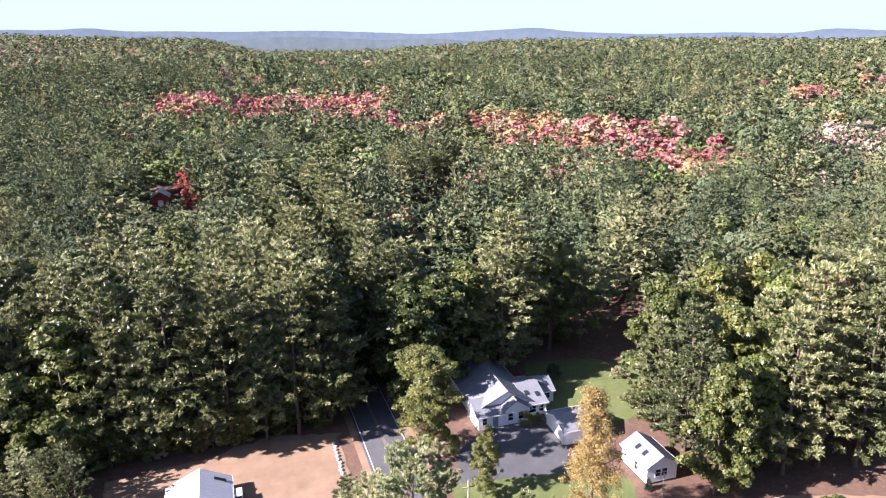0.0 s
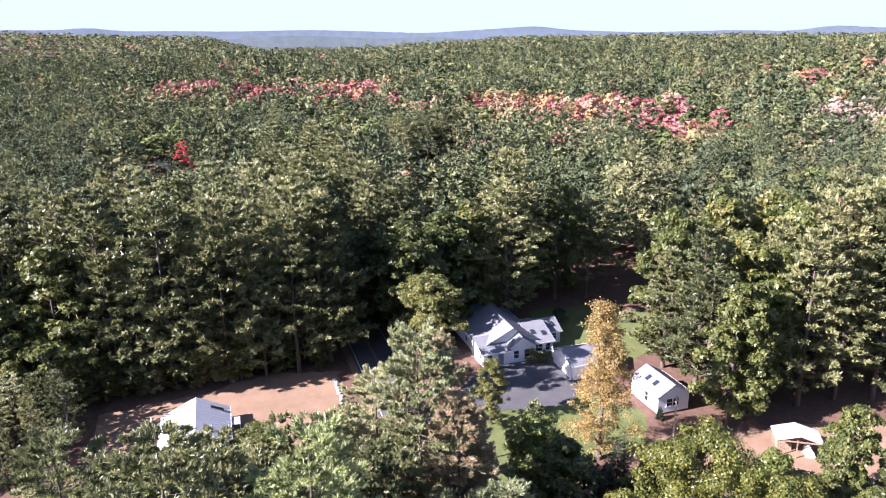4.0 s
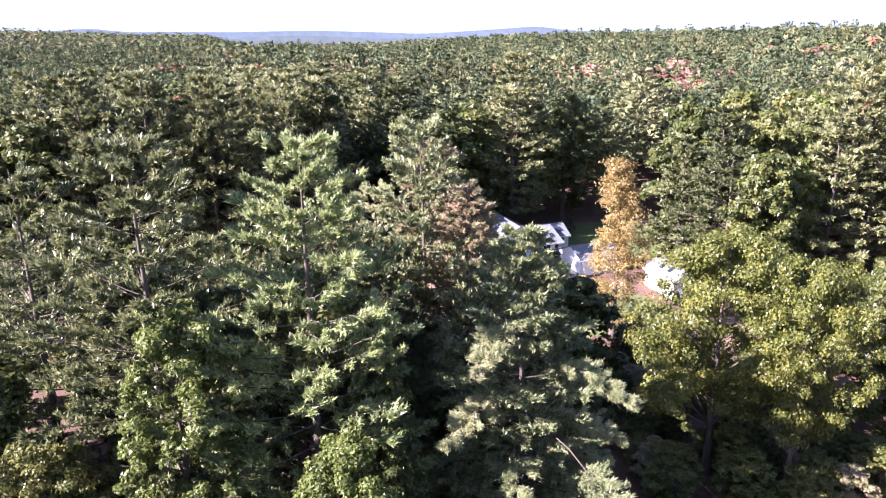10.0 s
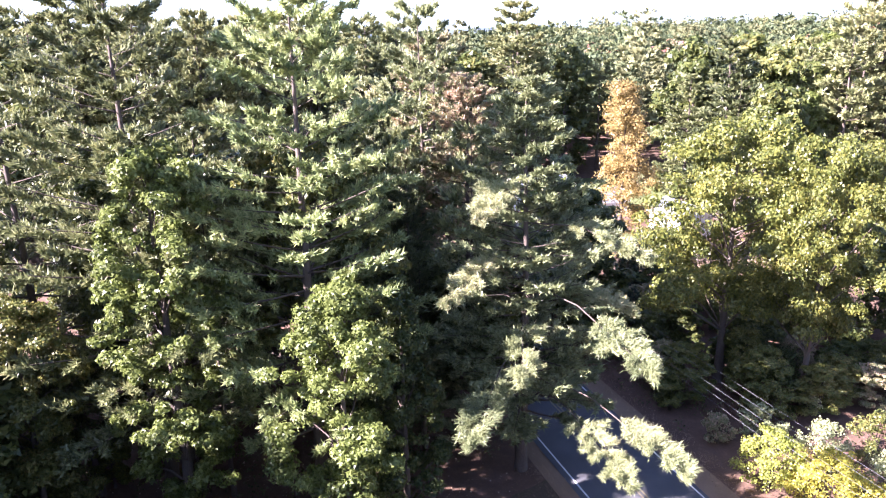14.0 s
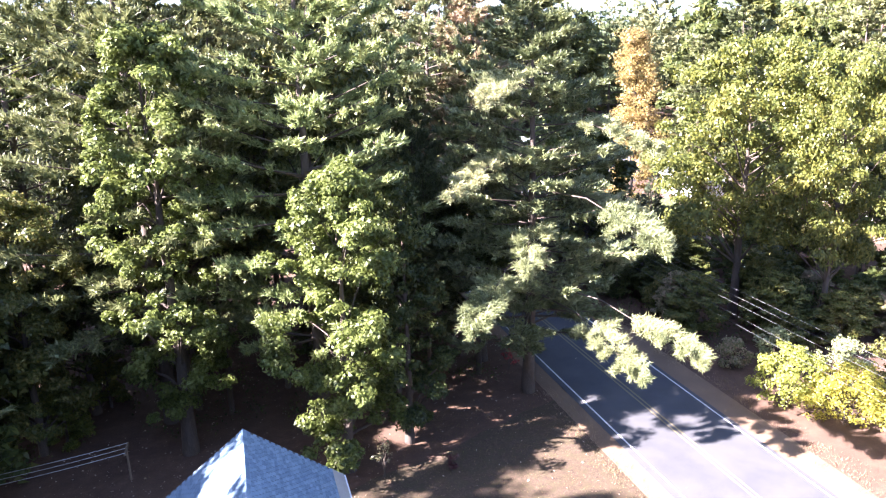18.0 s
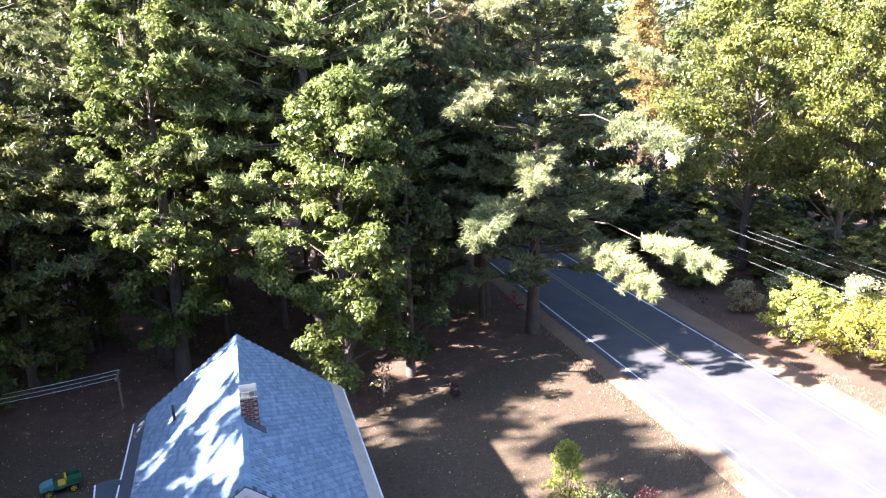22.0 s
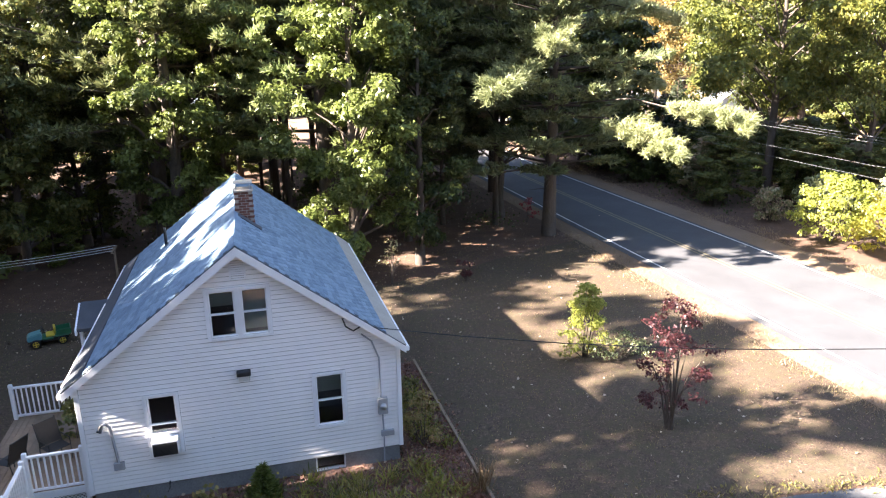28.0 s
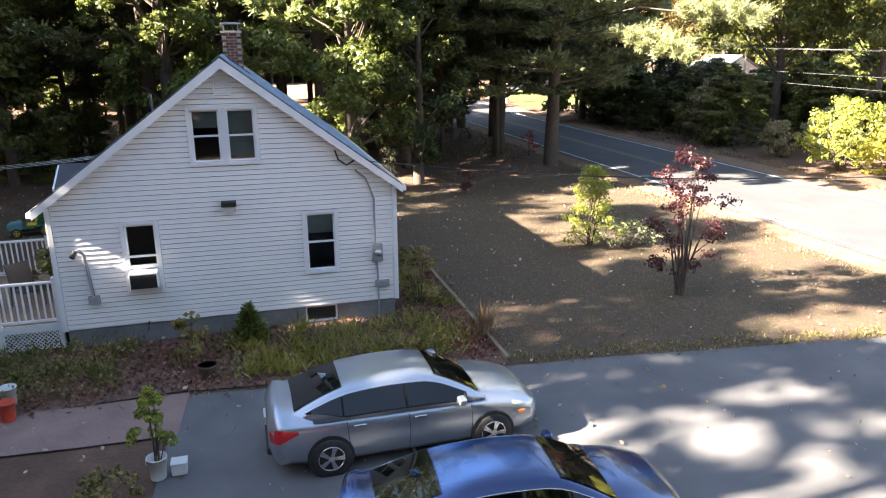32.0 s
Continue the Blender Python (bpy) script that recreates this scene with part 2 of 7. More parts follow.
def cable(name, points, radius, material, parent=None, sag=0.0, label=""):
    """A hanging wire through points."""
    out = []
    for a, b in zip(points[:-1], points[1:]):
        for s in np.linspace(0, 1, 13)[:-1]:
            p = np.asarray(a, float) * (1 - s) + np.asarray(b, float) * s
            out.append(p - np.array((0, 0, 4 * sag * s * (1 - s))))
    out.append(np.asarray(points[-1], float))
    return part_np(name, *tube(out, np.full(len(out), radius), 5), material, parent, label, True)


# ---- plants ----
def unit(v):
    return v / (np.linalg.norm(v, axis=1)[:, None] + 1e-9)


def blades(rng, centre, way, size, width, face=None):
    """Leaves as lozenges: centre (n,3), way (n,3) their long axis, face: the side they turn to the light."""
    n = len(centre)
    way = unit(way)
    side = unit(np.cross(way, rng.normal(size=(n, 3)) if face is None else face))
    size = np.broadcast_to(size, n)[:, None]
    tip = centre + way * size
    mid = centre + way * size * 0.45
    v = np.stack((centre, mid + side * size * width, tip, mid - side * size * width), 1)
    return v.reshape(-1, 3), np.arange(n * 4).reshape(-1, 4)


def chips(rng, centre, way, size, width, face=None):
    """The same as triangles."""
    n = len(centre)
    way = unit(way)
    side = unit(np.cross(way, rng.normal(size=(n, 3)) if face is None else face))
    size = np.broadcast_to(size, n)[:, None]
    v = np.stack((centre - side * size * width, centre + side * size * width, centre + way * size), 1)
    return v.reshape(-1, 3), np.arange(n * 3).reshape(-1, 3)


def leafy_cloud(rng, h, r, base, n, clumps, shape="round", puff=1.0):
    """Points and outward ways of a broadleaf crown: boughs of several clumps each along an uneven envelope, with gaps between."""
    lobes = max(9, clumps // 7)
    s = np.clip((np.arange(lobes) + rng.uniform(0, 1, lobes)) / lobes, 0.02, 0.97) ** 0.85
    if shape == "round":
        env = np.sqrt(np.clip(1 - (2 * s - 0.9) ** 2 / 1.25, 0.03, 1))
    elif shape == "cone":
        env = np.clip(1.05 * (1 - s) ** 0.9, 0.06, 1) * (0.65 + 0.35 * np.clip(s * 5, 0, 1))
    elif shape == "tall":
        env = np.clip(1.1 * (1 - s) ** 0.6, 0.08, 1) * (0.6 + 0.4 * np.clip(s * 5, 0, 1))
    else:
        env = np.sqrt(np.clip(1 - (1.7 * s - 0.6) ** 2, 0.05, 1))
    a = np.arange(lobes) * 2.4 + rng.uniform(0, 1.2, lobes)
    rad = r * env * np.sqrt(rng.uniform(0.03, 0.9, lobes))
    hub = np.stack((rad * np.cos(a), rad * np.sin(a), base + (h - base) * s), 1)
    reach = r * rng.uniform(0.26, 0.48, lobes) * (0.45 + 0.55 * env) * puff ** 0.3
    own = rng.integers(0, lobes, clumps)
    e = unit(rng.normal(size=(clumps, 3)) + np.c_[np.cos(a[own]) * 0.5, np.sin(a[own]) * 0.5, np.full(clumps, 0.35)])
    c = hub[own] + e * (reach[own] * rng.uniform(0.45, 1.15, clumps))[:, None] * (1, 1, 0.75)
    size = r * rng.uniform(0.12, 0.25, clumps) * (200 / clumps) ** 0.3 * puff ** 0.5
    pick = rng.integers(0, clumps, n)
    d = unit(rng.normal(size=(n, 3)) + e[pick] * 0.5)
    d[:, 2] = np.abs(d[:, 2]) * np.where(rng.random(n) < 0.8, 1, -0.6)
    p = c[pick] + d * (size[pick] * rng.uniform(0.3, 1.12, n))[:, None] * (1, 1, 0.7)
    # the crown fills its height and its width
    wide = r / np.quantile(np.hypot(p[:, 0], p[:, 1]), 0.97)
    high = (h - base) / (np.quantile(p[:, 2], 0.999) - base)
    for q in (p, c):
        q[:, :2] *= wide
        q[:, 2] = base + (q[:, 2] - base) * high
    p[:, 2] = np.maximum(p[:, 2], base * 0.7)
    return p, d, c


def trunk_line(rng, h, lean=0.03, n=9):
    s = np.linspace(0, 1, n)
    off = np.cumsum(rng.normal(0, lean * h / n, (n, 2)), axis=0)
    off -= off[0]
    return np.c_[off, s * h]


def at_height(line, z):
    return np.stack([np.interp(z, line[:, 2], line[:, k]) for k in range(3)], -1)


def broadleaf(name, rng, h, r, base, leaves, leaf_size, leaf, clumps=60, shape="round", limbs=12, girth=None, puff=1.0):
    """A broadleaf tree at the origin: trunk, limbs and a crown of single leaves."""
    top = thing(name, pose(0, 0, 0), "", "tree")
    line = trunk_line(rng, h * 0.9)
    g = girth or 0.016 * h
    p, d, c = leafy_cloud(rng, h, r, base, leaves, clumps, shape, puff)
    out = [tube(line, np.r_[g * 1.35, g * np.linspace(1, 0.12, 8)], 8)]
    for k in rng.permutation(len(c))[:limbs]:
        z0 = max(base * 0.75, c[k, 2] - rng.uniform(0.5, 1.2) * np.hypot(*c[k, :2]))
        a = at_height(line, z0)
        m = (a + c[k]) / 2 + np.array((0, 0, 0.08 * h * rng.uniform(-0.2, 0.5)))
        w = g * 0.42 * (1 - z0 / (h * 1.1))
        out.append(tube((a, m, c[k]), (w, w * 0.6, w * 0.15), 5))
    part_np("trunk", *tubes(out), BARK, top, smooth=True)
    droop = np.cross(d, rng.normal(size=d.shape)) + d * 0.3 - (0, 0, 0.25)
    face = d + rng.normal(0, 0.7, d.shape) + (0, 0, 0.3)
    part_np("crown", *chips(rng, p, droop, leaf_size * rng.uniform(0.6, 1.3, len(p)), 0.44, face), leaf, top)
    return top


def plumes(rng, h, r, base, whorls, per, twigs, needles, gap=0.0, full=0.5, line=None, g=0.3):
    """Limbs of a white pine and the places and ways of its needles: whorls of boughs that carry flat fans of brush-like twigs."""
    line = trunk_line(rng, h, 0.012) if line is None else line
    limbs, pts, ways = [], [], []
    for i in range(whorls):
        s = (i + rng.uniform(0.2, 0.8)) / whorls
        z = base + (h - base) * s ** 0.95
        turn = rng.uniform(0, 2 * np.pi)
        for b in range(per):
            if rng.random() < gap:
                continue
            a = turn + (b + rng.uniform(-0.3, 0.3)) * 2 * np.pi / per
            L = r * (1 - s) ** full * rng.uniform(0.55, 1.15) * (0.7 + 0.3 * min(1, s * 6)) + 0.5
            o = at_height(line, min(z + rng.uniform(-0.25, 0.25), h * 0.985))
            way = np.array((np.cos(a), np.sin(a), 0.0))
            cross = np.array((-way[1], way[0], 0.0))
            lift = rng.uniform(-0.16, 0.1) + 0.45 * s
            bend = np.array([o + way * L * q + np.array((0, 0, L * (lift * q + 0.1 * q * q))) for q in (0, 0.35, 0.7, 1.0)])
            if z < h * 0.93:
                w = max(0.012, g * 0.3 * (1 - s))
                limbs.append(tube(bend, (w, w * 0.75, w * 0.5, w * 0.15), 4))
            n = max(1, int(twigs * (0.4 + 0.75 * L / r)))
            q = 1.02 - 0.72 * rng.random(n) ** 1.3
            start = np.stack([np.interp(q, (0, 0.35, 0.7, 1.0), bend[:, k]) for k in range(3)], 1)
            side = np.where(np.arange(n) % 2, 1.0, -1.0) * np.radians(rng.uniform(15, 70, n)) * np.where(q > 0.95, 0.3, 1.0)
            d = way[None] * np.cos(side)[:, None] + cross[None] * np.sin(side)[:, None] + np.c_[np.zeros((n, 2)), rng.uniform(-0.05, 0.3, n) + 0.4 * s]
            long = np.clip(L * (0.16 + 0.34 * (1.05 - q)) * rng.uniform(0.6, 1.25, n), 0.4, 1.7)
            u = rng.beta(1.7, 0.9, (n, needles))
            c = start[:, None] + d[:, None] * (long[:, None] * u)[..., None] + rng.normal(0, 0.07, (n, needles, 3))
            w = d[:, None] * 0.7 + rng.normal(0, 0.5, (n, needles, 3)) + (0, 0, 0.3)
            pts.append(c.reshape(-1, 3))
            ways.append(w.reshape(-1, 3))
    c, w = np.concatenate(pts), np.concatenate(ways)
    c[:, 2] = base + (c[:, 2] - base) * np.where(c[:, 2] > base, (h - base) / max(0.1, c[:, 2].max() - base), 1.0)
    return limbs, c, w


def pine(name, rng, h, r, base, whorls, per, twigs, needles, size, leaf, girth=None, gap=0.0, full=0.5, slim=0.12):
    """A white pine: trunk with its boughs, and a crown of needles."""
    top = thing(name, pose(0, 0, 0), "", "tree")
    line = trunk_line(rng, h, 0.012)
    g = girth or 0.012 * h
    limbs, c, w = plumes(rng, h, r, base, whorls, per, twigs, needles, gap, full, line, g)
    # dead stubs below the crown
    for k in range(int(base)):
        z, a, L = rng.uniform(2.0, max(2.5, base)), rng.uniform(0, 6.28), rng.uniform(0.5, 1.8)
        o = at_height(line, z)
        limbs.append(tube((o, o + np.array((L * np.cos(a), L * np.sin(a), -0.12 * L))), (0.03, 0.008), 4))
    part_np("trunk", *tubes([tube(line, np.r_[g * 1.3, g * np.linspace(1, 0.06, 8)], 8)] + limbs), BARK, top, smooth=True)
    part_np("crown", *chips(rng, c, w, size * rng.uniform(0.7, 1.3, len(c)), slim, rng.normal(0, 0.5, c.shape) + (0, 0, 0.8)), leaf, top)
    return top


def long_boughs(tree, tips, leaf, rng, trunk=(0.0, 0.0)):
    """Long drooping boughs of a pine that end in flat fans of twigs; tips in the world, the tree standing at trunk."""
    for tip in tips:
        t = np.asarray(tip, float)
        o = np.array((trunk[0], trunk[1], t[2] + rng.uniform(-0.2, 1.2)))
        mid = (o + t) / 2 + (0, 0, 0.7)
        line = np.array([o, mid, t - (0, 0, 0.1)])
        bough = part_np("bough", *tube(line, (0.05, 0.036, 0.012), 6), BARK, None, smooth=True)
        bough.parent = tree
        bough.matrix_parent_inverse = tree.matrix_basis.inverted()
        way = (t - mid) / np.linalg.norm(t - mid)
        cross = np.array((-way[1], way[0], 0.0))
        n, needles = 36, 230
        along = -4.6 * rng.random(n) ** 1.25
        start = t + way * along[:, None] + np.c_[np.zeros((n, 2)), rng.uniform(-0.25, 0.25, n)]
        side = np.where(np.arange(n) % 2, 1.0, -1.0) * np.radians(rng.uniform(20, 75, n)) * np.where(along > -0.4, 0.35, 1.0)
        d = way * np.cos(side)[:, None] + cross * np.sin(side)[:, None] + np.c_[np.zeros((n, 2)), rng.uniform(-0.15, 0.3, n)]
        long = rng.uniform(0.5, 1.0, n) * (0.7 + 0.3 * np.minimum(2.5, -along))
        u = rng.beta(1.6, 0.9, (n, needles))
        c = (start[:, None] + d[:, None] * (long[:, None] * u)[..., None] + rng.normal(0, 0.085, (n, needles, 3))).reshape(-1, 3)
        w = (d[:, None] * 0.7 + rng.normal(0, 0.5, (n, needles, 3)) + (0, 0, 0.3)).reshape(-1, 3)
        plume = part_np("needle_plume", *chips(rng, c, w, 0.27 * rng.uniform(0.7, 1.3, len(c)), 0.07, rng.normal(0, 0.5, c.shape) + (0, 0, 0.8)), leaf, None)
        plume.parent = bough


def dress(ob, leaf):
    """Gives a copied tree its own leaves."""
    for c in ob.children:
        if c.name.startswith("crown"):
            c.material_slots[0].link = "OBJECT"
            c.material_slots[0].material = leaf
    return ob


def plant_at(kind, x, y, h, width, leaf, label, category="tree", group="", turn=None):
    """A copy of one of the kinds of tree, h high, its crown width times as wide as the kind's."""
    src, h0 = KINDS[kind]
    s = h / h0
    a = RNG.uniform(0, 360) if turn is None else turn
    m = pose(x, y, ground_z(x, y) - 0.05, 0, 0, a) @ Matrix.Diagonal((s * width, s * width, s, 1))
    if kind in FRESH:
        FRESH.discard(kind)
        ob = src
        ob.matrix_basis = m
    else:
        ob = copy_thing(src, m @ Matrix.Diagonal([1 / v for v in src.scale] + [1]))
    ob["label"] = label
    if group:
        ob["group"] = group
    ob["category"] = category
    return dress(ob, leaf)


def smooth_step(a, b, v):
    s = np.clip((v - a) / (b - a), 0, 1)
    return s * s * (3 - 2 * s)


def ground_z(x, y):
    """Height of the land: flat round the houses, low wooded hills further off with a valley between."""
    r = np.hypot(x, y)
    b = np.degrees(np.arctan2(x, y))
    right = smooth_step(12, 27, b)
    left = smooth_step(4.5, -1, b) * 0.72 + smooth_step(0, -13, b) * 0.28
    z = 1.5 * smooth_step(60, 100, y) + smooth_step(350, 1250, r) * (3 + 16 * right + 5 * left) + smooth_step(1300, 2450, r) * (58 * left + 8 * right)
    roll = np.sin(x * 0.0061 + 1.3) * np.cos(y * 0.0047) * 4 + np.sin(x * 0.0023 - y * 0.0031) * 4
    return z + roll * smooth_step(260, 900, r)

# ---- the land ----
RNG = np.random.default_rng(7)


def land():
    rings = np.r_[0.0, np.linspace(3, 150, 50), np.geomspace(155, 4950, 60)]
    ang = np.linspace(0, 2 * np.pi, 181)[:-1]
    R, A = np.meshgrid(rings, ang, indexing="ij")
    X, Y = R * np.sin(A), R * np.cos(A)
    Z = ground_z(X, Y)
    n = len(ang)
    i, j = np.meshgrid(np.arange(len(rings) - 1), np.arange(n), indexing="ij")
    k = (j + 1) % n
    f = np.stack((i * n + j, (i + 1) * n + j, (i + 1) * n + k, i * n + k), -1).reshape(-1, 4)[:, ::-1]
    ob = part_np("ground", np.stack((X, Y, Z), -1).reshape(-1, 3), f, GROUND, smooth=True)
    return tagged(ob, "brown needle-strewn woodland ground with dry lawn", "ground", kind="structure")


def ground_mat():
    m, nt, b, out = node_mat("woodland_floor")
    n1, n2, n3 = noise_tex(nt, 0.12, 4), noise_tex(nt, 1.1, 6, 0.7), noise_tex(nt, 14, 4, 0.7)
    litter = ramp(nt, n2.outputs[0], ((0.3, (0.05, 0.023, 0.015)), (0.5, (0.1, 0.05, 0.031)), (0.7, (0.19, 0.104, 0.065))))
    dry = ramp(nt, n3.outputs[0], ((0.3, (0.06, 0.036, 0.024)), (0.7, (0.165, 0.103, 0.068))))
    c = mix(nt, litter, dry, n1.outputs[0])
    nt.links.new(c, b.inputs["Base Color"])
    b.inputs["Roughness"].default_value = 0.95
    bump(nt, b, n3.outputs[0], 0.5, 0.05)
    return m


GROUND = ground_mat()
land()


def sheet(name, outline, z, material, label, category, step=1.5, lift=0.0):
    """A flat piece of ground cover on the land, its rim slightly uneven."""
    bm = bmesh.new()
    pts = []
    n = len(outline)
    for i in range(n):
        a, b = Vector(outline[i]), Vector(outline[(i + 1) % n])
        k = max(1, int((b - a).length / step))
        for s in range(k):
            p = a.lerp(b, s / k)
            if lift:
                p += Vector((noise.noise((p.x * 0.7, p.y * 0.7, 1)), noise.noise((p.x * 0.7, p.y * 0.7, 9)))) * lift
            pts.append(p)
    bm.faces.new([bm.verts.new((p.x, p.y, 0.0)) for p in pts])
    for axis, k in ((0, (1, 0, 0)), (1, (0, 1, 0))):
        lo, hi = min(p[axis] for p in pts), max(p[axis] for p in pts)
        for v in np.arange(lo + 2.5, hi, 2.5):
            bmesh.ops.bisect_plane(bm, geom=bm.verts[:] + bm.edges[:] + bm.faces[:], plane_co=(v * k[0], v * k[1], 0), plane_no=k)
    for v in bm.verts:
        v.co.z = float(ground_z(v.co.x, v.co.y)) + z
    bmesh.ops.triangulate(bm, faces=bm.faces[:])
    return tagged(part(name, fix(bm), material), label, category, kind="structure")


ASPHALT = surface("asphalt", (0.055, 0.056, 0.06), (0.098, 0.098, 0.103), 0.85, 0.5, 60, relief=0.4, depth=0.01)
DARK_ASPHALT = surface("dark_asphalt", (0.045, 0.046, 0.05), (0.085, 0.086, 0.09), 0.85, 0.4, 40, relief=0.4, depth=0.01)
DRIVE = surface("driveway_asphalt", (0.075, 0.076, 0.08), (0.165, 0.162, 0.16), 0.9, 0.6, 70, relief=0.4, depth=0.01)
WHITE_LINE = surface("worn_white_paint", (0.45, 0.45, 0.44), (0.8, 0.8, 0.78), 0.7, 3, 40, relief=0.1)
YELLOW_LINE = surface("worn_yellow_paint", (0.13, 0.115, 0.075), (0.27, 0.22, 0.11), 0.7, 3, 40, relief=0.1)


def lawn_mat():
    m, nt, b, out = node_mat("dry_lawn")
    n1, n2, n3, n4 = noise_tex(nt, 0.22, 4, 0.6), noise_tex(nt, 1.6, 6, 0.7), noise_tex(nt, 9, 5, 0.75), noise_tex(nt, 45, 3, 0.7)
    for n in (n2, n3, n4):
        n.inputs["Distortion"].default_value = 1.6
    soil = ramp(nt, n3.outputs[0], ((0.32, (0.032, 0.022, 0.015)), (0.5, (0.088, 0.059, 0.039)), (0.68, (0.225, 0.165, 0.113))))
    grass = ramp(nt, n4.outputs[0], ((0.3, (0.036, 0.036, 0.016)), (0.7, (0.13, 0.108, 0.052))))
    c = mix(nt, soil, grass, ramp(nt, n2.outputs[0], ((0.42, (0, 0, 0)), (0.62, (0.75, 0.75, 0.75)))))
    c = mix(nt, c, mix(nt, c, (0.72, 0.6, 0.55), 1.0, "MULTIPLY"), n1.outputs[0])
    nt.links.new(c, b.inputs["Base Color"])
    b.inputs["Roughness"].default_value = 0.95
    bump(nt, b, n4.outputs[0], 0.35, 0.03)
    return m


LAWN_DRY = lawn_mat()
LAWN_GREEN = surface("green_lawn", (0.05, 0.075, 0.017), (0.125, 0.14, 0.04), 0.95, 0.4, 25, relief=0.6, depth=0.04)
DIRT = surface("pale_dirt", (0.14, 0.088, 0.052), (0.27, 0.18, 0.115), 0.95, 0.3, 12, relief=0.5, depth=0.04)


def strip(name, x0, x1, y0, y1, z, material, label, category, step=4.0):
    bm = bmesh.new()
    ys = np.linspace(y0, y1, int((y1 - y0) / step) + 2)
    rows = [[bm.verts.new((x, y, float(ground_z(22, y)) + z)) for x in (x0, x1)] for y in ys]
    for a, b in zip(rows[:-1], rows[1:]):
        bm.faces.new((a[0], a[1], b[1], b[0]))
    return tagged(part(name, bm, material), label, category, kind="structure")


sheet("lawn", ((-14, 13.2), (4.7, 13.2), (18.3, 11.4), (18.6, 36), (12, 33.5), (4, 30.5), (-4, 31.5), (-14, 33)), 0.012, LAWN_DRY, "dry tan autumn lawn in front of the woods", "lawn", lift=0.5)
strip("road_shoulder", 17.6, 27.9, -40, 330, 0.02, DIRT, "sandy verge beside the country road", "verge")
strip("road", 18.75, 26.15, -40, 330, 0.05, ASPHALT, "two-lane asphalt country road", "road")
strip("white_line", 19.17, 19.28, -40, 330, 0.056, WHITE_LINE, "worn white edge line on the asphalt road", "road marking")
strip("white_line", 25.77, 25.88, -40, 330, 0.056, WHITE_LINE, "worn white edge line on the asphalt road", "road marking")
strip("yellow_line", 22.3, 22.42, -40, 330, 0.056, YELLOW_LINE, "worn yellow centre line on the asphalt road", "road marking")
strip("yellow_line", 22.58, 22.7, -40, 330, 0.056, YELLOW_LINE, "worn yellow centre line on the asphalt road", "road marking")
sheet("driveway", ((-1.9, 13.6), (4.85, 13.05), (8.7, 12.65), (14, 11.95), (19.0, 11.0), (19.0, 1), (12, 3), (4, 2.5), (-1.6, 4), (-2.0, 10)), 0.03, DRIVE, "grey asphalt driveway with sun flecks and leaves", "driveway", lift=0.12)
sheet("field", ((-20, 84), (-6, 82), (9, 83), (15.5, 86), (15.6, 105), (5, 108), (-8, 104), (-20, 103)), 0.02, DIRT, "bare sandy yard beside the road", "yard", lift=1.2)
sheet("green_lawn", ((29, 70), (40, 70.5), (52, 72), (56, 78), (51, 86), (32, 87), (28, 96), (29, 84)), 0.02, LAWN_GREEN, "mown green lawn beside the road", "lawn", lift=0.8)
sheet("back_lawn", ((50, 104), (60, 92), (76, 98), (80, 107), (70, 117), (56, 119)), 0.02, LAWN_GREEN, "mown lawn behind the white house", "lawn", lift=1.0)
sheet("house_driveway", ((30.5, 86), (47, 83.5), (50, 88), (52, 100), (40, 98.5), (33, 94)), 0.045, DARK_ASPHALT, "asphalt forecourt of the white house", "driveway", lift=0.3)
sheet("dirt_yard", ((42, 58), (56, 57), (80, 52), (95, 62), (80, 68), (66, 70), (54, 72), (44, 66)), 0.02, DIRT, "bare orange dirt yard round the shed", "yard", lift=1.2)


# ---- woods ----
def clear(x, y, pad=0.0):
    """True where no tree of the wood stands."""
    p = pad
    if 16.8 - p < x < 28.0 + p and y < 128 or 18.4 < x < 26.6 and y < 260 or 14 < x < 30 and 620 < y < 1300:
        return True
    if 84 < y < 121 and 0.44 * y < x < 0.7 * y:
        return True
    if 222 < y < 306 and -0.1 * y < x < -0.03 * y or 182 < y < 250 and 0.272 * y < x < 0.355 * y:
        return True
    zones = ((-13, -30, 29, 37.5), (-21, 83, 16, 106), (28, 69, 57, 106), (33, 52, 62, 72), (53, 70, 64.5, 90), (31, 104, 58, 113), (52, 98, 80, 115), (42, 54, 98, 70), (-4, -30, 60, 21), (28, 18, 50, 52), (62, 218, 82, 246), (-30, 270, -14, 306))
    return any(x0 - p < x < x1 + p and y0 - p < y < y1 + p for x0, y0, x1, y1 in zones)


def in_view(x, y, pad=6.0):
    pad = 0.0 if y < 60 and x < 0 else pad
    b = np.degrees(np.arctan2(x, y))
    d = np.hypot(x, y)
    extra = np.degrees(np.arctan2(pad + 6, d))
    shade = np.degrees(np.arctan2(24.0, d)) if d < 330 and y > 50 else 0.0
    return -15.5 - max(extra, shade) < b < 50.5 + extra


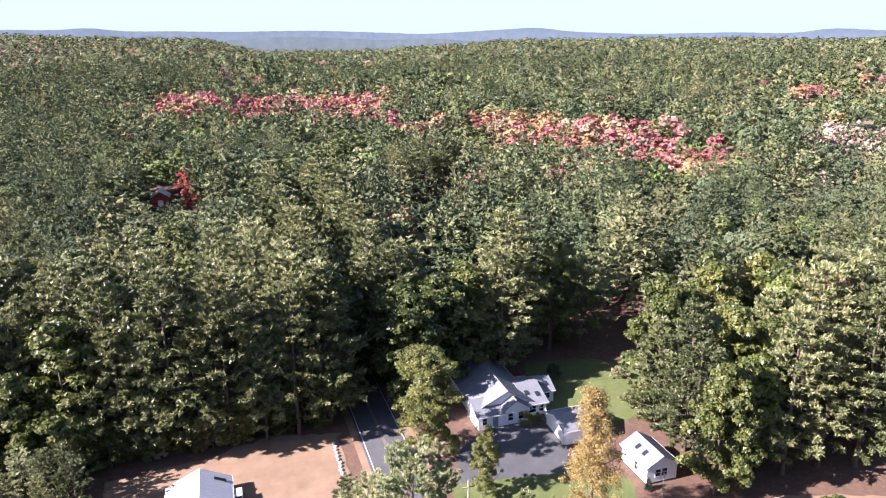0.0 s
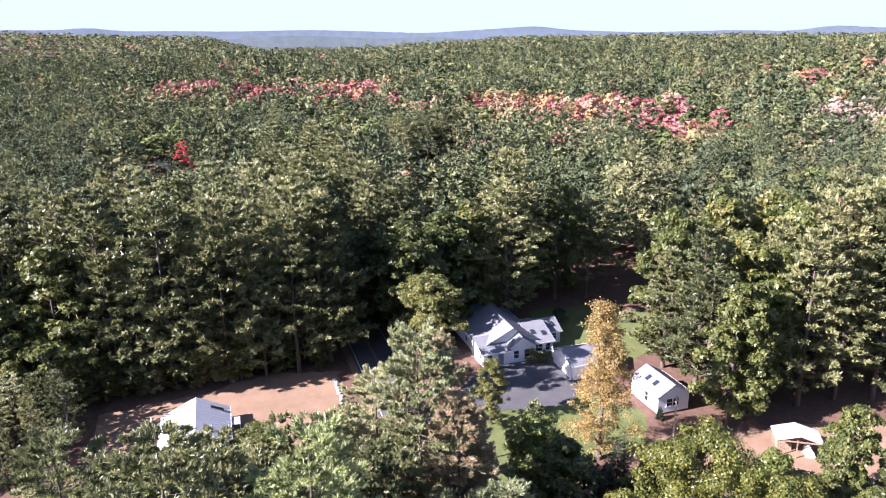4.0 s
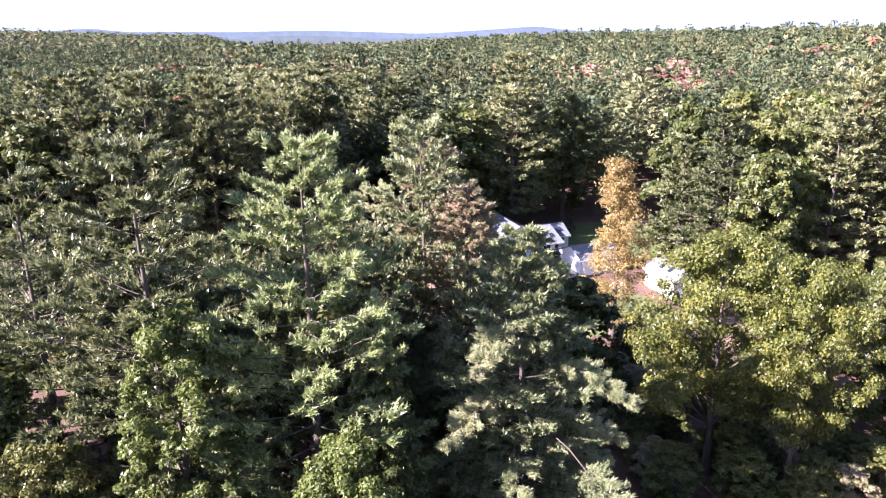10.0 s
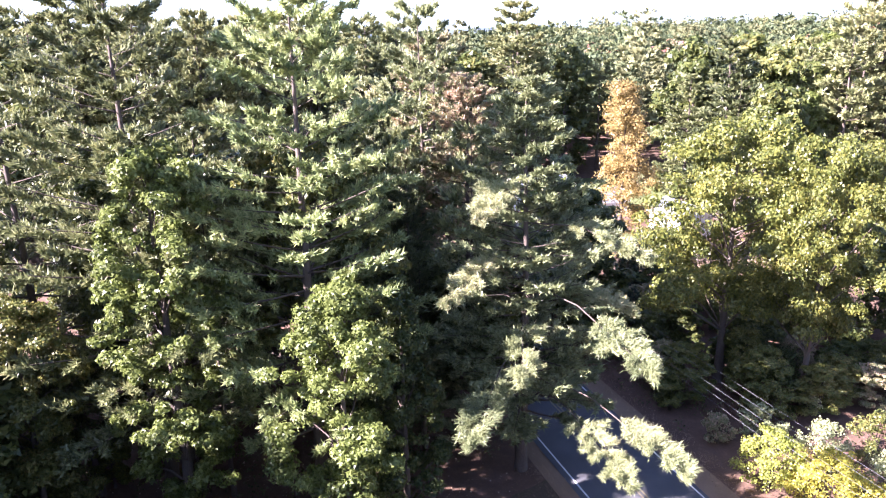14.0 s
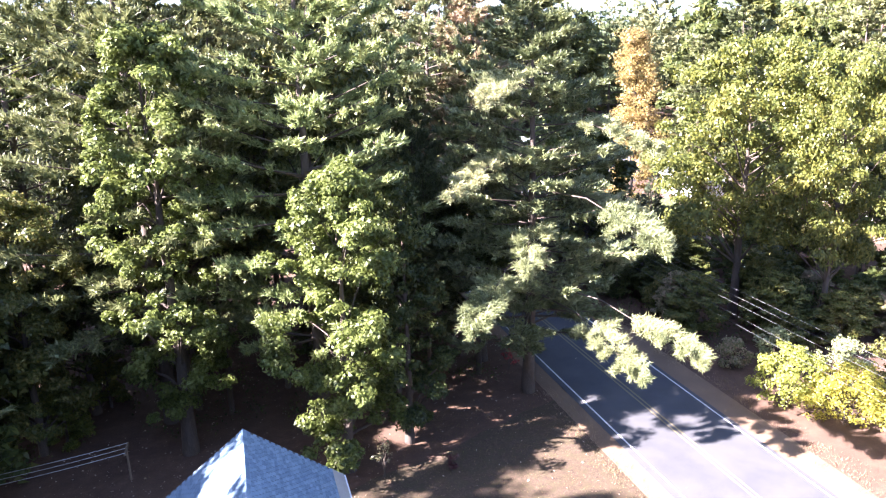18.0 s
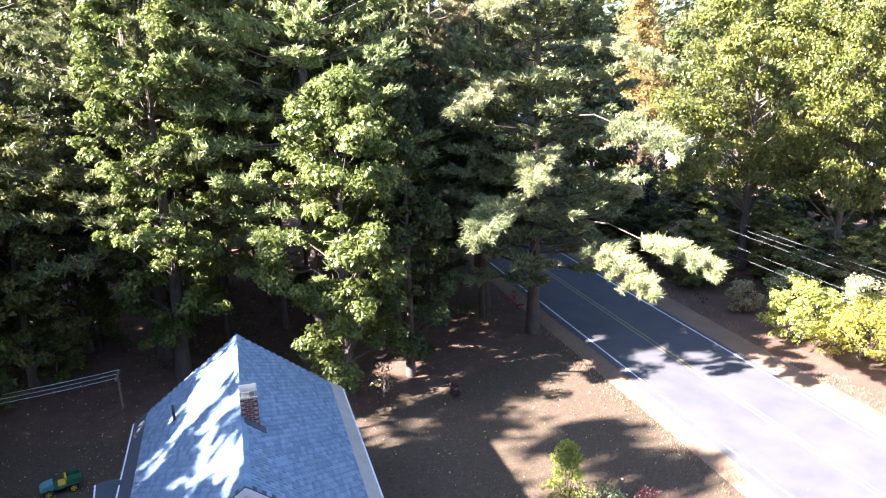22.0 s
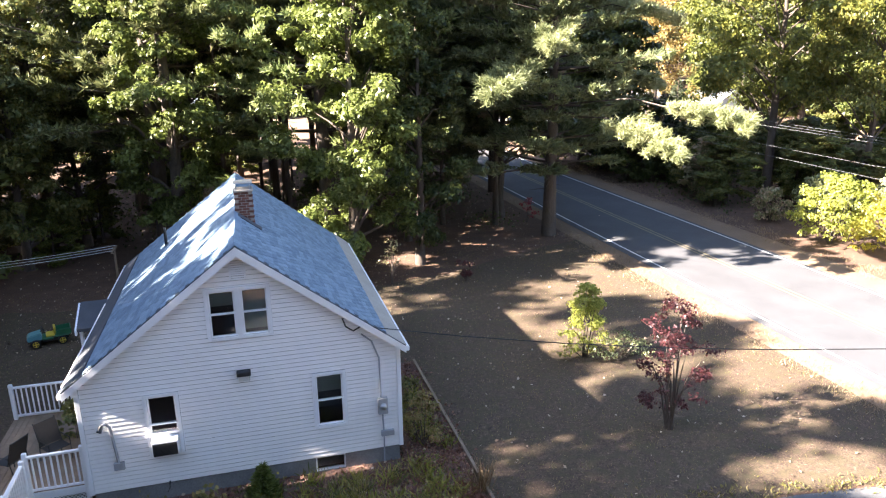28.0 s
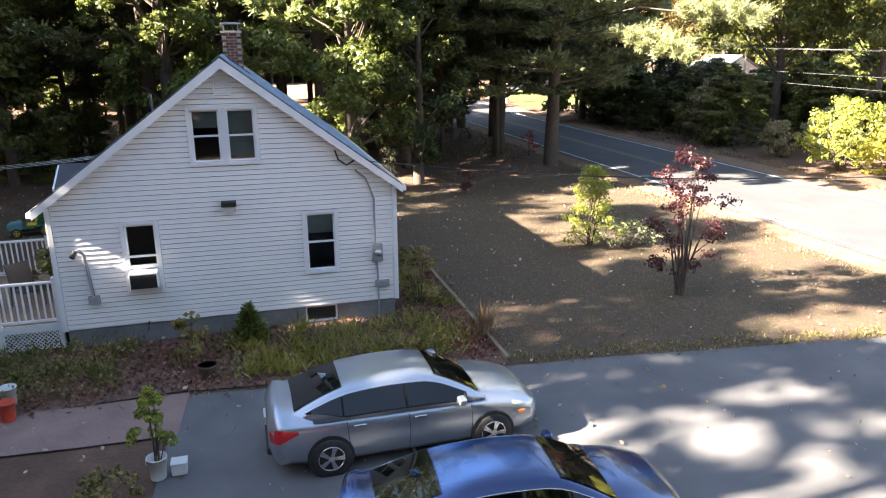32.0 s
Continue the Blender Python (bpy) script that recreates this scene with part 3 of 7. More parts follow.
rng = np.random.default_rng(11)
KINDS = {
    "oak_a": (broadleaf("oak_tree", rng, 20, 4.6, 2.0, 44000, 0.23, OAK, 300, "round", 30), 20),
    "oak_b": (broadleaf("oak_tree", rng, 20, 3.6, 1.0, 44000, 0.21, OAK, 260, "tall", 30), 20),
    "oak_c": (broadleaf("oak_tree", rng, 16, 3.5, 1.4, 50000, 0.18, OAK, 260, "round", 40), 16),
    "pine_a": (pine("pine_tree", rng, 28, 6.0, 4.0, 23, 5, 11, 84, 0.33, PINE, gap=0.1, full=0.46, slim=0.165), 28),
    "pine_b": (pine("pine_tree", rng, 28, 5.9, 4.5, 21, 5, 11, 84, 0.33, PINE, gap=0.14, full=0.42, slim=0.165), 28),
    "oak_mid": (broadleaf("oak_tree", rng, 18, 4.8, 1.5, 16000, 0.42, OAK, 170, "round", 9), 18),
    "oak_mid_b": (broadleaf("oak_tree", rng, 18, 4.1, 1.2, 15000, 0.42, OAK, 150, "tall", 8), 18),
    "oak_d": (broadleaf("oak_tree", rng, 20, 6.8, 5.6, 68000, 0.21, OAK, 230, "round", 34), 20),
    "oak_f": (broadleaf("oak_tree", rng, 22, 4.3, 2.0, 30000, 0.2, OAK, 420, "cone", 30, puff=2.0), 22),
    "oak_e": (broadleaf("oak_tree", rng, 22.6, 3.4, 2.2, 66000, 0.185, OAK, 360, "round", 46), 22.6),
    "pine_c": (pine("pine_tree", rng, 26, 5.2, 4.0, 27, 6, 13, 78, 0.31, PINE, gap=0.05, full=0.72, slim=0.15), 26),
    "pine_bare": (pine("pine_tree", rng, 25, 4.0, 13.0, 10, 4, 5, 30, 0.6, PINE, girth=0.24, gap=0.15, slim=0.22), 25),
    "pine_high": (pine("pine_tree", rng, 24, 4.4, 10.5, 13, 5, 7, 34, 0.5, PINE, girth=0.24, gap=0.12, full=0.5, slim=0.2), 24),
    "oak_high": (broadleaf("oak_tree", rng, 18, 4.2, 6.5, 26000, 0.25, OAK, 200, "round", 14), 18),
    "pine_thin": (pine("pine_tree", rng, 24, 4.4, 4.0, 15, 3, 3, 16, 0.65, PINE, gap=0.3, slim=0.22), 24),
    "oak_thin": (broadleaf("oak_tree", rng, 18, 3.8, 2.5, 2200, 0.46, OAK, 50, "round", 9), 18),
    "pine_mid": (pine("pine_tree", rng, 24, 5.0, 2.5, 19, 5, 6, 34, 0.56, PINE, gap=0.04, full=0.62, slim=0.23), 24),
    "pine_mid_b": (pine("pine_tree", rng, 24, 4.8, 3.0, 18, 5, 6, 34, 0.56, PINE, gap=0.1, full=0.5, slim=0.23), 24),
    "pine_mid_c": (pine("pine_tree", rng, 24, 5.3, 5.0, 15, 5, 7, 34, 0.58, PINE, gap=0.14, full=0.38, slim=0.23), 24),
}
FRESH = set(KINDS)

# single trees round the yard and the two houses
SINGLE = (
    ("pine_a", 3.8, 38.2, 31.2, 0.95, PINE_GREEN, "tall white pine with level boughs behind the house"),
    ("pine_b", -4.9, 41.0, 31.2, 1.0, PINE, "tall white pine at the edge of the yard"),
    ("pine_c", 16.6, 37.3, 25.2, 1.15, PINE_PALE, "white pine leaning its boughs over the road"),
    ("oak_e", -3.7, 37.0, 22.6, 1.0, OAK_LIGHT, "tall oak with yellowing leaves at the lawn's edge"),
    ("oak_c", 4.4, 32.4, 16.2, 1.0, OAK_LIGHT, "oak with pale green leaves behind the house"),
    ("oak_b", 8.0, 34.0, 15.4, 0.9, OAK, "slim oak at the edge of the lawn"),
    ("oak_d", 36.6, 43.2, 21.4, 0.9, OAK_DEEP, "broad oak with yellow-green leaves across the road"),
    ("oak_d", 39.9, 37.8, 20.4, 0.68, OAK_DEEP, "broad yellow-green oak across the road"),
    ("oak_f", 44.0, 70.8, 22.2, 1.0, GOLD, "slender tree with golden-brown autumn leaves on the lawn"),
    ("pine_b", 17.3, 57.0, 27.8, 0.9, RUST, "tall pine with pinkish rusty tips beside the road"),
    ("pine_c", 17.9, 50.6, 24.8, 1.1, RUST, "pine with rusty pink boughs above the verge"),
    ("pine_a", 15.3, 53.8, 30.0, 0.85, PINE_PALE, "pale pine with rusty tips beside the road"),
    ("pine_a", 11.4, 41.8, 14.5, 0.8, PINE, "dark white pine in the wood"),
    ("pine_b", 11.8, 46.0, 17.5, 0.8, PINE, "dark white pine in the wood"),
    ("pine_a", 8.6, 48.5, 23.0, 0.8, PINE, "dark white pine in the wood"),
    ("pine_b", 12.4, 59.0, 24.0, 1.05, PINE_PALE, "broad pale green pine in the wood"),
    ("oak_a", 28.0, 93.2, 19.0, 1.25, OAK, "dark green tree beside the road"),
    ("oak_a", 33.5, 82.5, 10.0, 1.0, OAK, "small dark green tree on the lawn"),
    ("pine_b", -12.0, 47.0, 29.0, 1.0, PINE, "white pine in the wood"),
    ("pine_a", 9.0, 44.5, 17.0, 0.8, PINE, "white pine in the wood"),
    ("oak_a", -11.5, 39.5, 15.0, 0.9, OAK, "oak in the shade at the edge of the yard"),
    ("oak_a", 11.5, 53.0, 18.0, 0.9, RUST, "rust-tinged tree in the wood"),
    ("oak_d", 107.0, 94.5, 23.3, 0.5, RED, "bright red maple among the pines"),
    ("oak_mid", 100.5, 91.0, 20.6, 1.2, OAK, "broad oak before the red maple"),
    ("oak_mid", 104.0, 87.5, 20.8, 1.2, OAK, "broad oak before the red maple"),
    ("pine_mid", -1.6, 52.0, 22.5, 1.0, PINE, "dark white pine in the wood"),
    ("pine_mid_b", -2.4, 60.5, 19.4, 1.2, PINE, "dark white pine in the wood"),
    ("oak_a", -13.5, 326.0, 20.0, 1.1, YELLOW, "yellow maple in the wood"),
    ("oak_a", -11.0, 282.0, 17.0, 1.1, RED, "bright red maple beside the barn"),
)
for row in SINGLE:
    tree = plant_at(*row)
    if "over the road" in row[6]:
        long_boughs(tree, ((19.0, 24.2, 7.6), (17.2, 26.0, 6.3), (9.9, 28.2, 8.9), (13.3, 30.0, 10.7), (17.0, 24.5, 13.0), (12.1, 32.6, 18.6), (10.5, 33.4, 14.0), (21.5, 33.5, 12.0), (20.5, 31.0, 16.0), (22.5, 36.0, 8.5)), PINE_PALE, rng, (16.6, 37.3))

SHADE_HIGH, SHADE_MID, SHADE_LOW = (24.0, 28.5, 33.0), (18.0, 23.0, 28.0), (15.5, 20.0, 25.0)
PLACED = [(r[1], r[2]) for r in SINGLE]


def darts(r0, r1, gap, test, count):
    """Uneven places for trees between two distances, thrown at random, none much closer than the gap."""
    out, grid = [], {}
    b = np.radians(RNG.uniform(-48 if r0 < 100 else -28, 58, count))
    r = np.sqrt(RNG.uniform(r0 * r0, r1 * r1, count))
    for x, y in zip(r * np.sin(b), r * np.cos(b)):
        g = gap * (0.8 + 0.5 * noise.noise((x * 0.02, y * 0.02, 2.2)))
        i, j = int(x // gap), int(y // gap)
        if any((x - u) ** 2 + (y - v) ** 2 < g * g for p in (i - 1, i, i + 1) for q in (j - 1, j, j + 1) for u, v in grid.get((p, q), ())):
            continue
        if test(x, y):
            out.append((x, y))
            grid.setdefault((i, j), []).append((x, y))
    return out


def autumn(x, y):
    """True near the belts of autumn colour."""
    b, r = math.degrees(math.atan2(x, y)), math.hypot(x, y)
    return -5 < b < 15 and 450 < r < 745 or 11 < b < 42 and 255 < r < 505 or b > 43.5 and 270 < r < 730


def colour_patch(x, y):
    """Where the autumn maples stand: 0 green, 1 red, 2 orange, 3 rusty, 4 light green, 5 bare greyish."""
    n1, n2 = noise.noise((x * 0.011, y * 0.011, 3.0)), noise.noise((x * 0.035, y * 0.035, 8.0))
    v = 0.8 * n1 + 0.6 * n2
    b, r = math.degrees(math.atan2(x, y)), math.hypot(x, y)
    wob = 35 * noise.noise((x * 0.02, y * 0.02, 5))
    belt = 1.4 < b < 13.5 and 478 < r + wob < 690 - 4 * b or -4.2 < b < 0.6 and 520 < r + wob < 730
    if belt:
        v += 1.15
    if 12 < b < 24 and abs(r + wob - 420) < 70:
        v += 0.42
    if 22 < b < 41 and abs(r + wob - (410 - (b - 23) * 7)) < 58:
        v += 0.85
    if b > 44 and 560 < r + wob < 700:
        v += 0.6
    if b > 45 and 290 < r + wob < 430:
        return 5 if RNG.random() < 0.7 else 0
    if 18 < b < 28 and 270 < r + wob < 345:
        return 4 if RNG.random() < 0.45 else 0
    if r < 300 and not (12 < b < 40):
        v -= 0.5
    if r > 420 and RNG.random() < 0.035 + 0.05 * max(0.0, n1):
        return (1, 2, 3, 3)[RNG.integers(0, 4)]
    if v < 0.5:
        return 4 if n2 + 0.5 * n1 < -0.22 else 0
    return 1 if RNG.random() < (0.75 if b < 14 else 0.4) else (2 if RNG.random() < 0.6 else 3)


ring = darts(34, 140, 5.9, lambda x, y: in_view(x, y) and not clear(x, y, 0.8) and all(math.hypot(x - a, y - b) > 4.0 for a, b in PLACED), 22000)
ring.sort(key=lambda p: math.hypot(*p))
for x, y in ring:
    d = math.hypot(x, y)
    patch = noise.noise((x * 0.03, y * 0.03, 0.5))
    broad = patch + RNG.uniform(-0.35, 0.35) + (0.25 if x > 28 and y < 130 else 0)
    near = d < 40
    if y < 64 and x < 17:
        broad -= 0.4
    if 60 < y < 84 and x < 17 or x > 28 and y < 70:
        tall_cap = 15.0
    elif x < -5 and y < 46 or x < -18 and 76 < y < 108:
        tall_cap = 11.0
    elif y <= 60 and x < 17:
        tall_cap = 13.5 if x > 7 and y < 46 else 23.0
    else:
        tall_cap = 40.0
    tall = (1.25 if y > 106 or x > 58 else 1.0) + 0.25 * noise.noise((x * 0.05, y * 0.05, 4.4))
    open_below = x < 17 and y < 84
    if open_below and (RNG.random() < (0.45 if y > 60 else 0.12)):
        continue
    if open_below and y > 44:
        tall_cap = min(23.0, max(8.0, 19.6 + 0.6 * (60 - d)))
    if open_below:
        kind = "oak_high" if broad > 0.1 else "pine_high"
        plant_at(kind, x, y, tall_cap * RNG.uniform(0.88, 1.0), RNG.uniform(1.0, 1.25) * min(1.4, 21 / tall_cap), OAK if broad > 0.1 else PINE, "tree of the open wood with a bare lower trunk", group="trees of the open wood")
    elif broad > 0.28:
        kind = ("oak_a", "oak_b")[RNG.random() < 0.5] if near else ("oak_mid", "oak_mid_b")[RNG.random() < 0.4]
        leaf = OAK_LIGHT if RNG.random() < 0.15 else OAK
        plant_at(kind, x, y, min(tall_cap * RNG.uniform(0.8, 1.0), RNG.uniform(12, 21) * tall), RNG.uniform(0.8, 1.05) if x > 55 and y < 130 else RNG.uniform(1.0, 1.4), leaf, "broadleaf tree of the wood in early autumn leaf", group="trees of the wood")
    else:
        kind = ("pine_a", "pine_b")[RNG.random() < 0.5] if near else ("pine_mid", "pine_mid_b", "pine_mid_c")[RNG.integers(0, 3)]
        plant_at(kind, x, y, min(tall_cap * RNG.uniform(0.8, 1.0), RNG.uniform(16, 26) * tall), RNG.uniform(0.95, 1.25), PINE if RNG.random() < 0.9 or x > 50 else PINE_PALE, "white pine of the surrounding wood", group="pines of the wood")
# tall pines lining the road beyond the houses
for k in range(26):
    y = 109 + 5.2 * k
    plant_at("pine_mid", RNG.uniform(14.5, 17.3), y + RNG.uniform(-1.5, 1.5), RNG.uniform(23, 30), 1.15, PINE, "white pine lining the road", group="pines of the wood")
    if y > 118:
        plant_at("pine_mid_b", RNG.uniform(27.6, 30), y + RNG.uniform(-1.5, 1.5), RNG.uniform(22, 29), 1.15, PINE, "white pine lining the road", group="pines of the wood")
# trees beside the yard that shade the house and the driveway
side = np.random.default_rng(21)
for i, x0 in enumerate((-19.5, -27.5, -36.5)):
    for k in range(12):
        y = -7 + 4.0 * k + side.uniform(-1.3, 1.3)
        h = (SHADE_HIGH if y < 17 else SHADE_MID if y < 32 else SHADE_LOW)[i] * side.uniform(0.76, 1.1)
        x, sort, there = x0 + side.uniform(-2.0, 2.0), side.integers(0, 3), side.random()
        if there < (0.95 if y < 17 else 0.5 if y < 24 else 0.95):
            plant_at(("oak_thin", "pine_thin", "pine_thin")[sort], x, y, h, 1.0, OAK, "tree of the wood beside the yard", group="trees of the wood")
for k in range(16):
    y = -5 + 4.4 * k + side.uniform(-1, 1)
    plant_at("oak_mid" if y < 14 or y > 20 else "oak_thin", -15.8 + side.uniform(-0.8, 0.8) - 0.25 * max(0, y - 35), y, side.uniform(8.5, 10.5) + (4.0 if y > 28 else 0), 1.5, OAK, "young tree of the wood beside the yard", group="trees of the wood")
for x, y, h in ((-20.5, 13.4, 24.0), (-20.0, 16.0, 21.0), (-26.5, 14.4, 25.5), (-33.0, 19.0, 31.0), (-32.0, 24.0, 30.0), (-34.0, 29.0, 31.0), (-24.5, 20.0, 20.0), (-23.5, 25.0, 18.5), (-23.0, 12.4, 22.0)):
    plant_at("oak_thin", x, y, h, 0.75, OAK, "tree of the wood beside the yard", group="trees of the wood")
# brush along the far edge of the sandy yard
for k in range(15):
    plant_at("oak_mid", -22 + 2.5 * k + side.uniform(-0.8, 0.8), side.uniform(105.5, 111), side.uniform(4.5, 9.0), side.uniform(1.1, 1.6), OAK if side.random() < 0.8 else RUST, "low tree at the edge of the sandy yard", group="trees of the wood")
# woods behind the place where the shot is taken
for k in range(30):
    x, y = -45 + 3.6 * k + RNG.uniform(-1.5, 1.5), RNG.uniform(-36, -20)
    plant_at(("oak_mid", "pine_mid", "oak_mid_b")[k % 3], x, y, RNG.uniform(23, 31), 1.2, OAK_LIGHT, "tree of the wood behind the driveway", group="trees of the wood")
for k in range(18):
    plant_at("oak_mid", -22 + 2.8 * k + side.uniform(-0.8, 0.8), side.uniform(-20, -15.5), side.uniform(4.5, 8), 1.4, OAK_LIGHT, "young tree at the edge of the wood behind the driveway", group="trees of the wood")
for k in range(6):
    plant_at("oak_mid", side.uniform(-15, -8), side.uniform(38.5, 46), side.uniform(2.5, 5.0), 1.5, OAK_DEEP, "dark brush in the shade of the wood", "thicket", "brush behind the lawn")
# low trees and thicket under the oaks across the road
for k in range(48):
    x, y = RNG.uniform(29.5, 49), RNG.uniform(35, 60)
    plant_at("oak_mid", x, y, RNG.uniform(3.0, 5.5), RNG.uniform(1.3, 1.9), OAK if RNG.random() < 0.8 else RUST, "low dark thicket beside the road", "thicket", "thicket across the road")
# slender bare-stemmed pines in the wood behind the lawn
for k in range(22):
    x, y = side.uniform(-13, 15.5), side.uniform(40, 60)
    if min(math.hypot(x - a, y - b) for a, b in PLACED) > 1.5:
        plant_at("pine_bare", x, y, side.uniform(17, 23), 0.75, PINE, "slender bare-stemmed pine in the wood", group="pines of the wood")
# brush in the wood before the sandy yard
for k in range(20):
    plant_at("oak_mid", side.uniform(-24, 13), side.uniform(62, 80), side.uniform(3.0, 6.0), side.uniform(1.2, 1.8), OAK_DEEP, "low brush in the shade of the wood", "thicket", "brush behind the lawn")
# brush along the foot of the wood behind the lawn
for k in range(5):
    x, y = RNG.uniform(-13, 15), RNG.uniform(42, 54)
    plant_at("oak_mid", x, y, RNG.uniform(2.0, 4.5), RNG.uniform(1.0, 1.5), OAK, "low brush at the foot of the wood", "thicket", "brush behind the lawn")


# young growth before the barn and before the clearing
for k in range(34):
    y = 226 + 2.2 * k if k < 16 else 186 + 3.0 * (k - 16)
    x = y * (RNG.uniform(-0.095, -0.035) if k < 16 else RNG.uniform(0.275, 0.35))
    plant_at("oak_mid", x, y, RNG.uniform(4, 8.5) if k < 16 else RNG.uniform(6, 12), RNG.uniform(1.1, 1.6), OAK, "young tree in a gap of the wood", group="young trees in the gaps")
# bare-stemmed pines round the clearing in the wood
for k in range(26):
    x, y = RNG.uniform(60, 100), RNG.uniform(246, 268)
    plant_at("pine_bare", x, y, RNG.uniform(22, 27), RNG.uniform(0.8, 1.1), PINE, "tall bare-stemmed pine at a clearing in the wood", group="pines at the clearing")


WOOD_COLOURS = {
    0: ((0.06, 0.08, 0.04), (0.095, 0.115, 0.055), (0.14, 0.155, 0.075), (0.08, 0.105, 0.058), (0.155, 0.16, 0.08), (0.11, 0.135, 0.07)),
    1: ((0.29, 0.105, 0.11), (0.32, 0.155, 0.145), (0.24, 0.09, 0.085)), 2: ((0.3, 0.165, 0.095), (0.29, 0.21, 0.105)),
    3: ((0.32, 0.2, 0.14), (0.3, 0.22, 0.15)), 4: ((0.11, 0.14, 0.05), (0.13, 0.15, 0.058)), 5: ((0.3, 0.24, 0.2), (0.26, 0.2, 0.16))}


def far_crowns(g, kind, level, fine):
    """One crown of the distant woods, 24 m high at the origin, as triangles; coarser with each level."""
    if level < 3:
        at = level * 2 + (0 if fine else 1)
        if kind == "pine":
            whorls, twigs, needles, size, slim = ((14, 4, 11, 0.66, 0.2), (12, 3, 7, 1.0, 0.34), (12, 2.2, 7, 1.05, 0.27), (9, 1.6, 6, 1.7, 0.38), (9, 1.3, 6, 1.75, 0.33), (6, 1.2, 4, 2.8, 0.42))[at]
            _, c, w = plumes(g, 24, (4.7, 4.9, 5.3)[level], 7.0, whorls, 4, twigs, needles, 0.1, g.uniform(0.38, 0.75))
            return chips(g, c, w, size * g.uniform(0.7, 1.3, len(c)), slim, g.normal(0, 0.45, c.shape) + (0, 0, 0.8))[0]
        n, size, clumps = ((2100, 0.66, 150), (800, 1.1, 110), (750, 1.05, 90), (260, 1.75, 60), (260, 1.75, 50), (90, 2.9, 34))[at]
        c, d, _ = leafy_cloud(g, 24, (5.0, 5.2, 5.6)[level], 8.0, n, clumps, "round")
        return chips(g, c, np.cross(d, g.normal(size=d.shape)), size * g.uniform(0.7, 1.3, n), 0.45, d + (0, 0, 0.3) + g.normal(0, 0.4, d.shape))[0]
    # a dome of leaf clumps
    n, w = ((40, 8.0), (18, 12.5))[level - 3]
    a, s = g.uniform(0, 2 * np.pi, n), g.uniform(0, 1, n) ** 0.8
    rad = w * (1 - s ** 1.6) ** (0.75 if kind == "pine" else 0.5) * (0.8 + 0.2 * np.sin(3 * a + g.uniform(0, 6)))
    d = np.stack((np.cos(a) * (1.05 - s), np.sin(a) * (1.05 - s), 0.35 + s), 1)
    c = np.stack((rad * np.cos(a), rad * np.sin(a), 24 - 0.9 * w * (1.25 - s)), 1)
    return chips(g, c, np.cross(d, g.normal(size=d.shape)), (3.4, 6.2)[level - 3] * g.uniform(0.7, 1.2, n), 0.5, d + g.normal(0, 0.25, d.shape))[0]


def set_crown(g, kinds, k, x, y, z, piney, V, C):
    """Adds one crown of colour k at a place."""
    c = np.array(WOOD_COLOURS[k][g.integers(0, len(WOOD_COLOURS[k]))]) * g.uniform(0.58, 1.22)
    tall = k == 0 and g.random() < piney
    h = (g.uniform(18, 30) if tall else g.uniform(13, 22)) * (1 + 0.25 * noise.noise((x * 0.03, y * 0.03, 4.4)))
    v = kinds["pine" if tall else "oak"][g.integers(0, 7)]
    a, wide = g.uniform(0, 6.28), g.uniform(0.95, 1.5)
    ca, sa = wide * math.cos(a), wide * math.sin(a)
    v = np.stack((v[:, 0] * ca - v[:, 1] * sa, v[:, 0] * sa + v[:, 1] * ca, v[:, 2] * (h / 24.0)), 1)
    V.append((v + (x, y, z)).astype(np.float32))
    C.append(np.broadcast_to(c, v.shape))


def wood_mesh(name, V, C):
    V, C = np.concatenate(V), np.concatenate(C)
    ob = part_np(name, V, np.arange(len(V)).reshape(-1, 3), FAR_LEAF)
    at = ob.data.attributes.new("leaf_colour", "FLOAT_COLOR", "POINT")
    at.data.foreach_set("color", np.c_[C, np.ones(len(C))].astype(np.float32).ravel())
    return tagged(ob, "distant mixed woods with red and orange maples", "woods", kind="stuff")


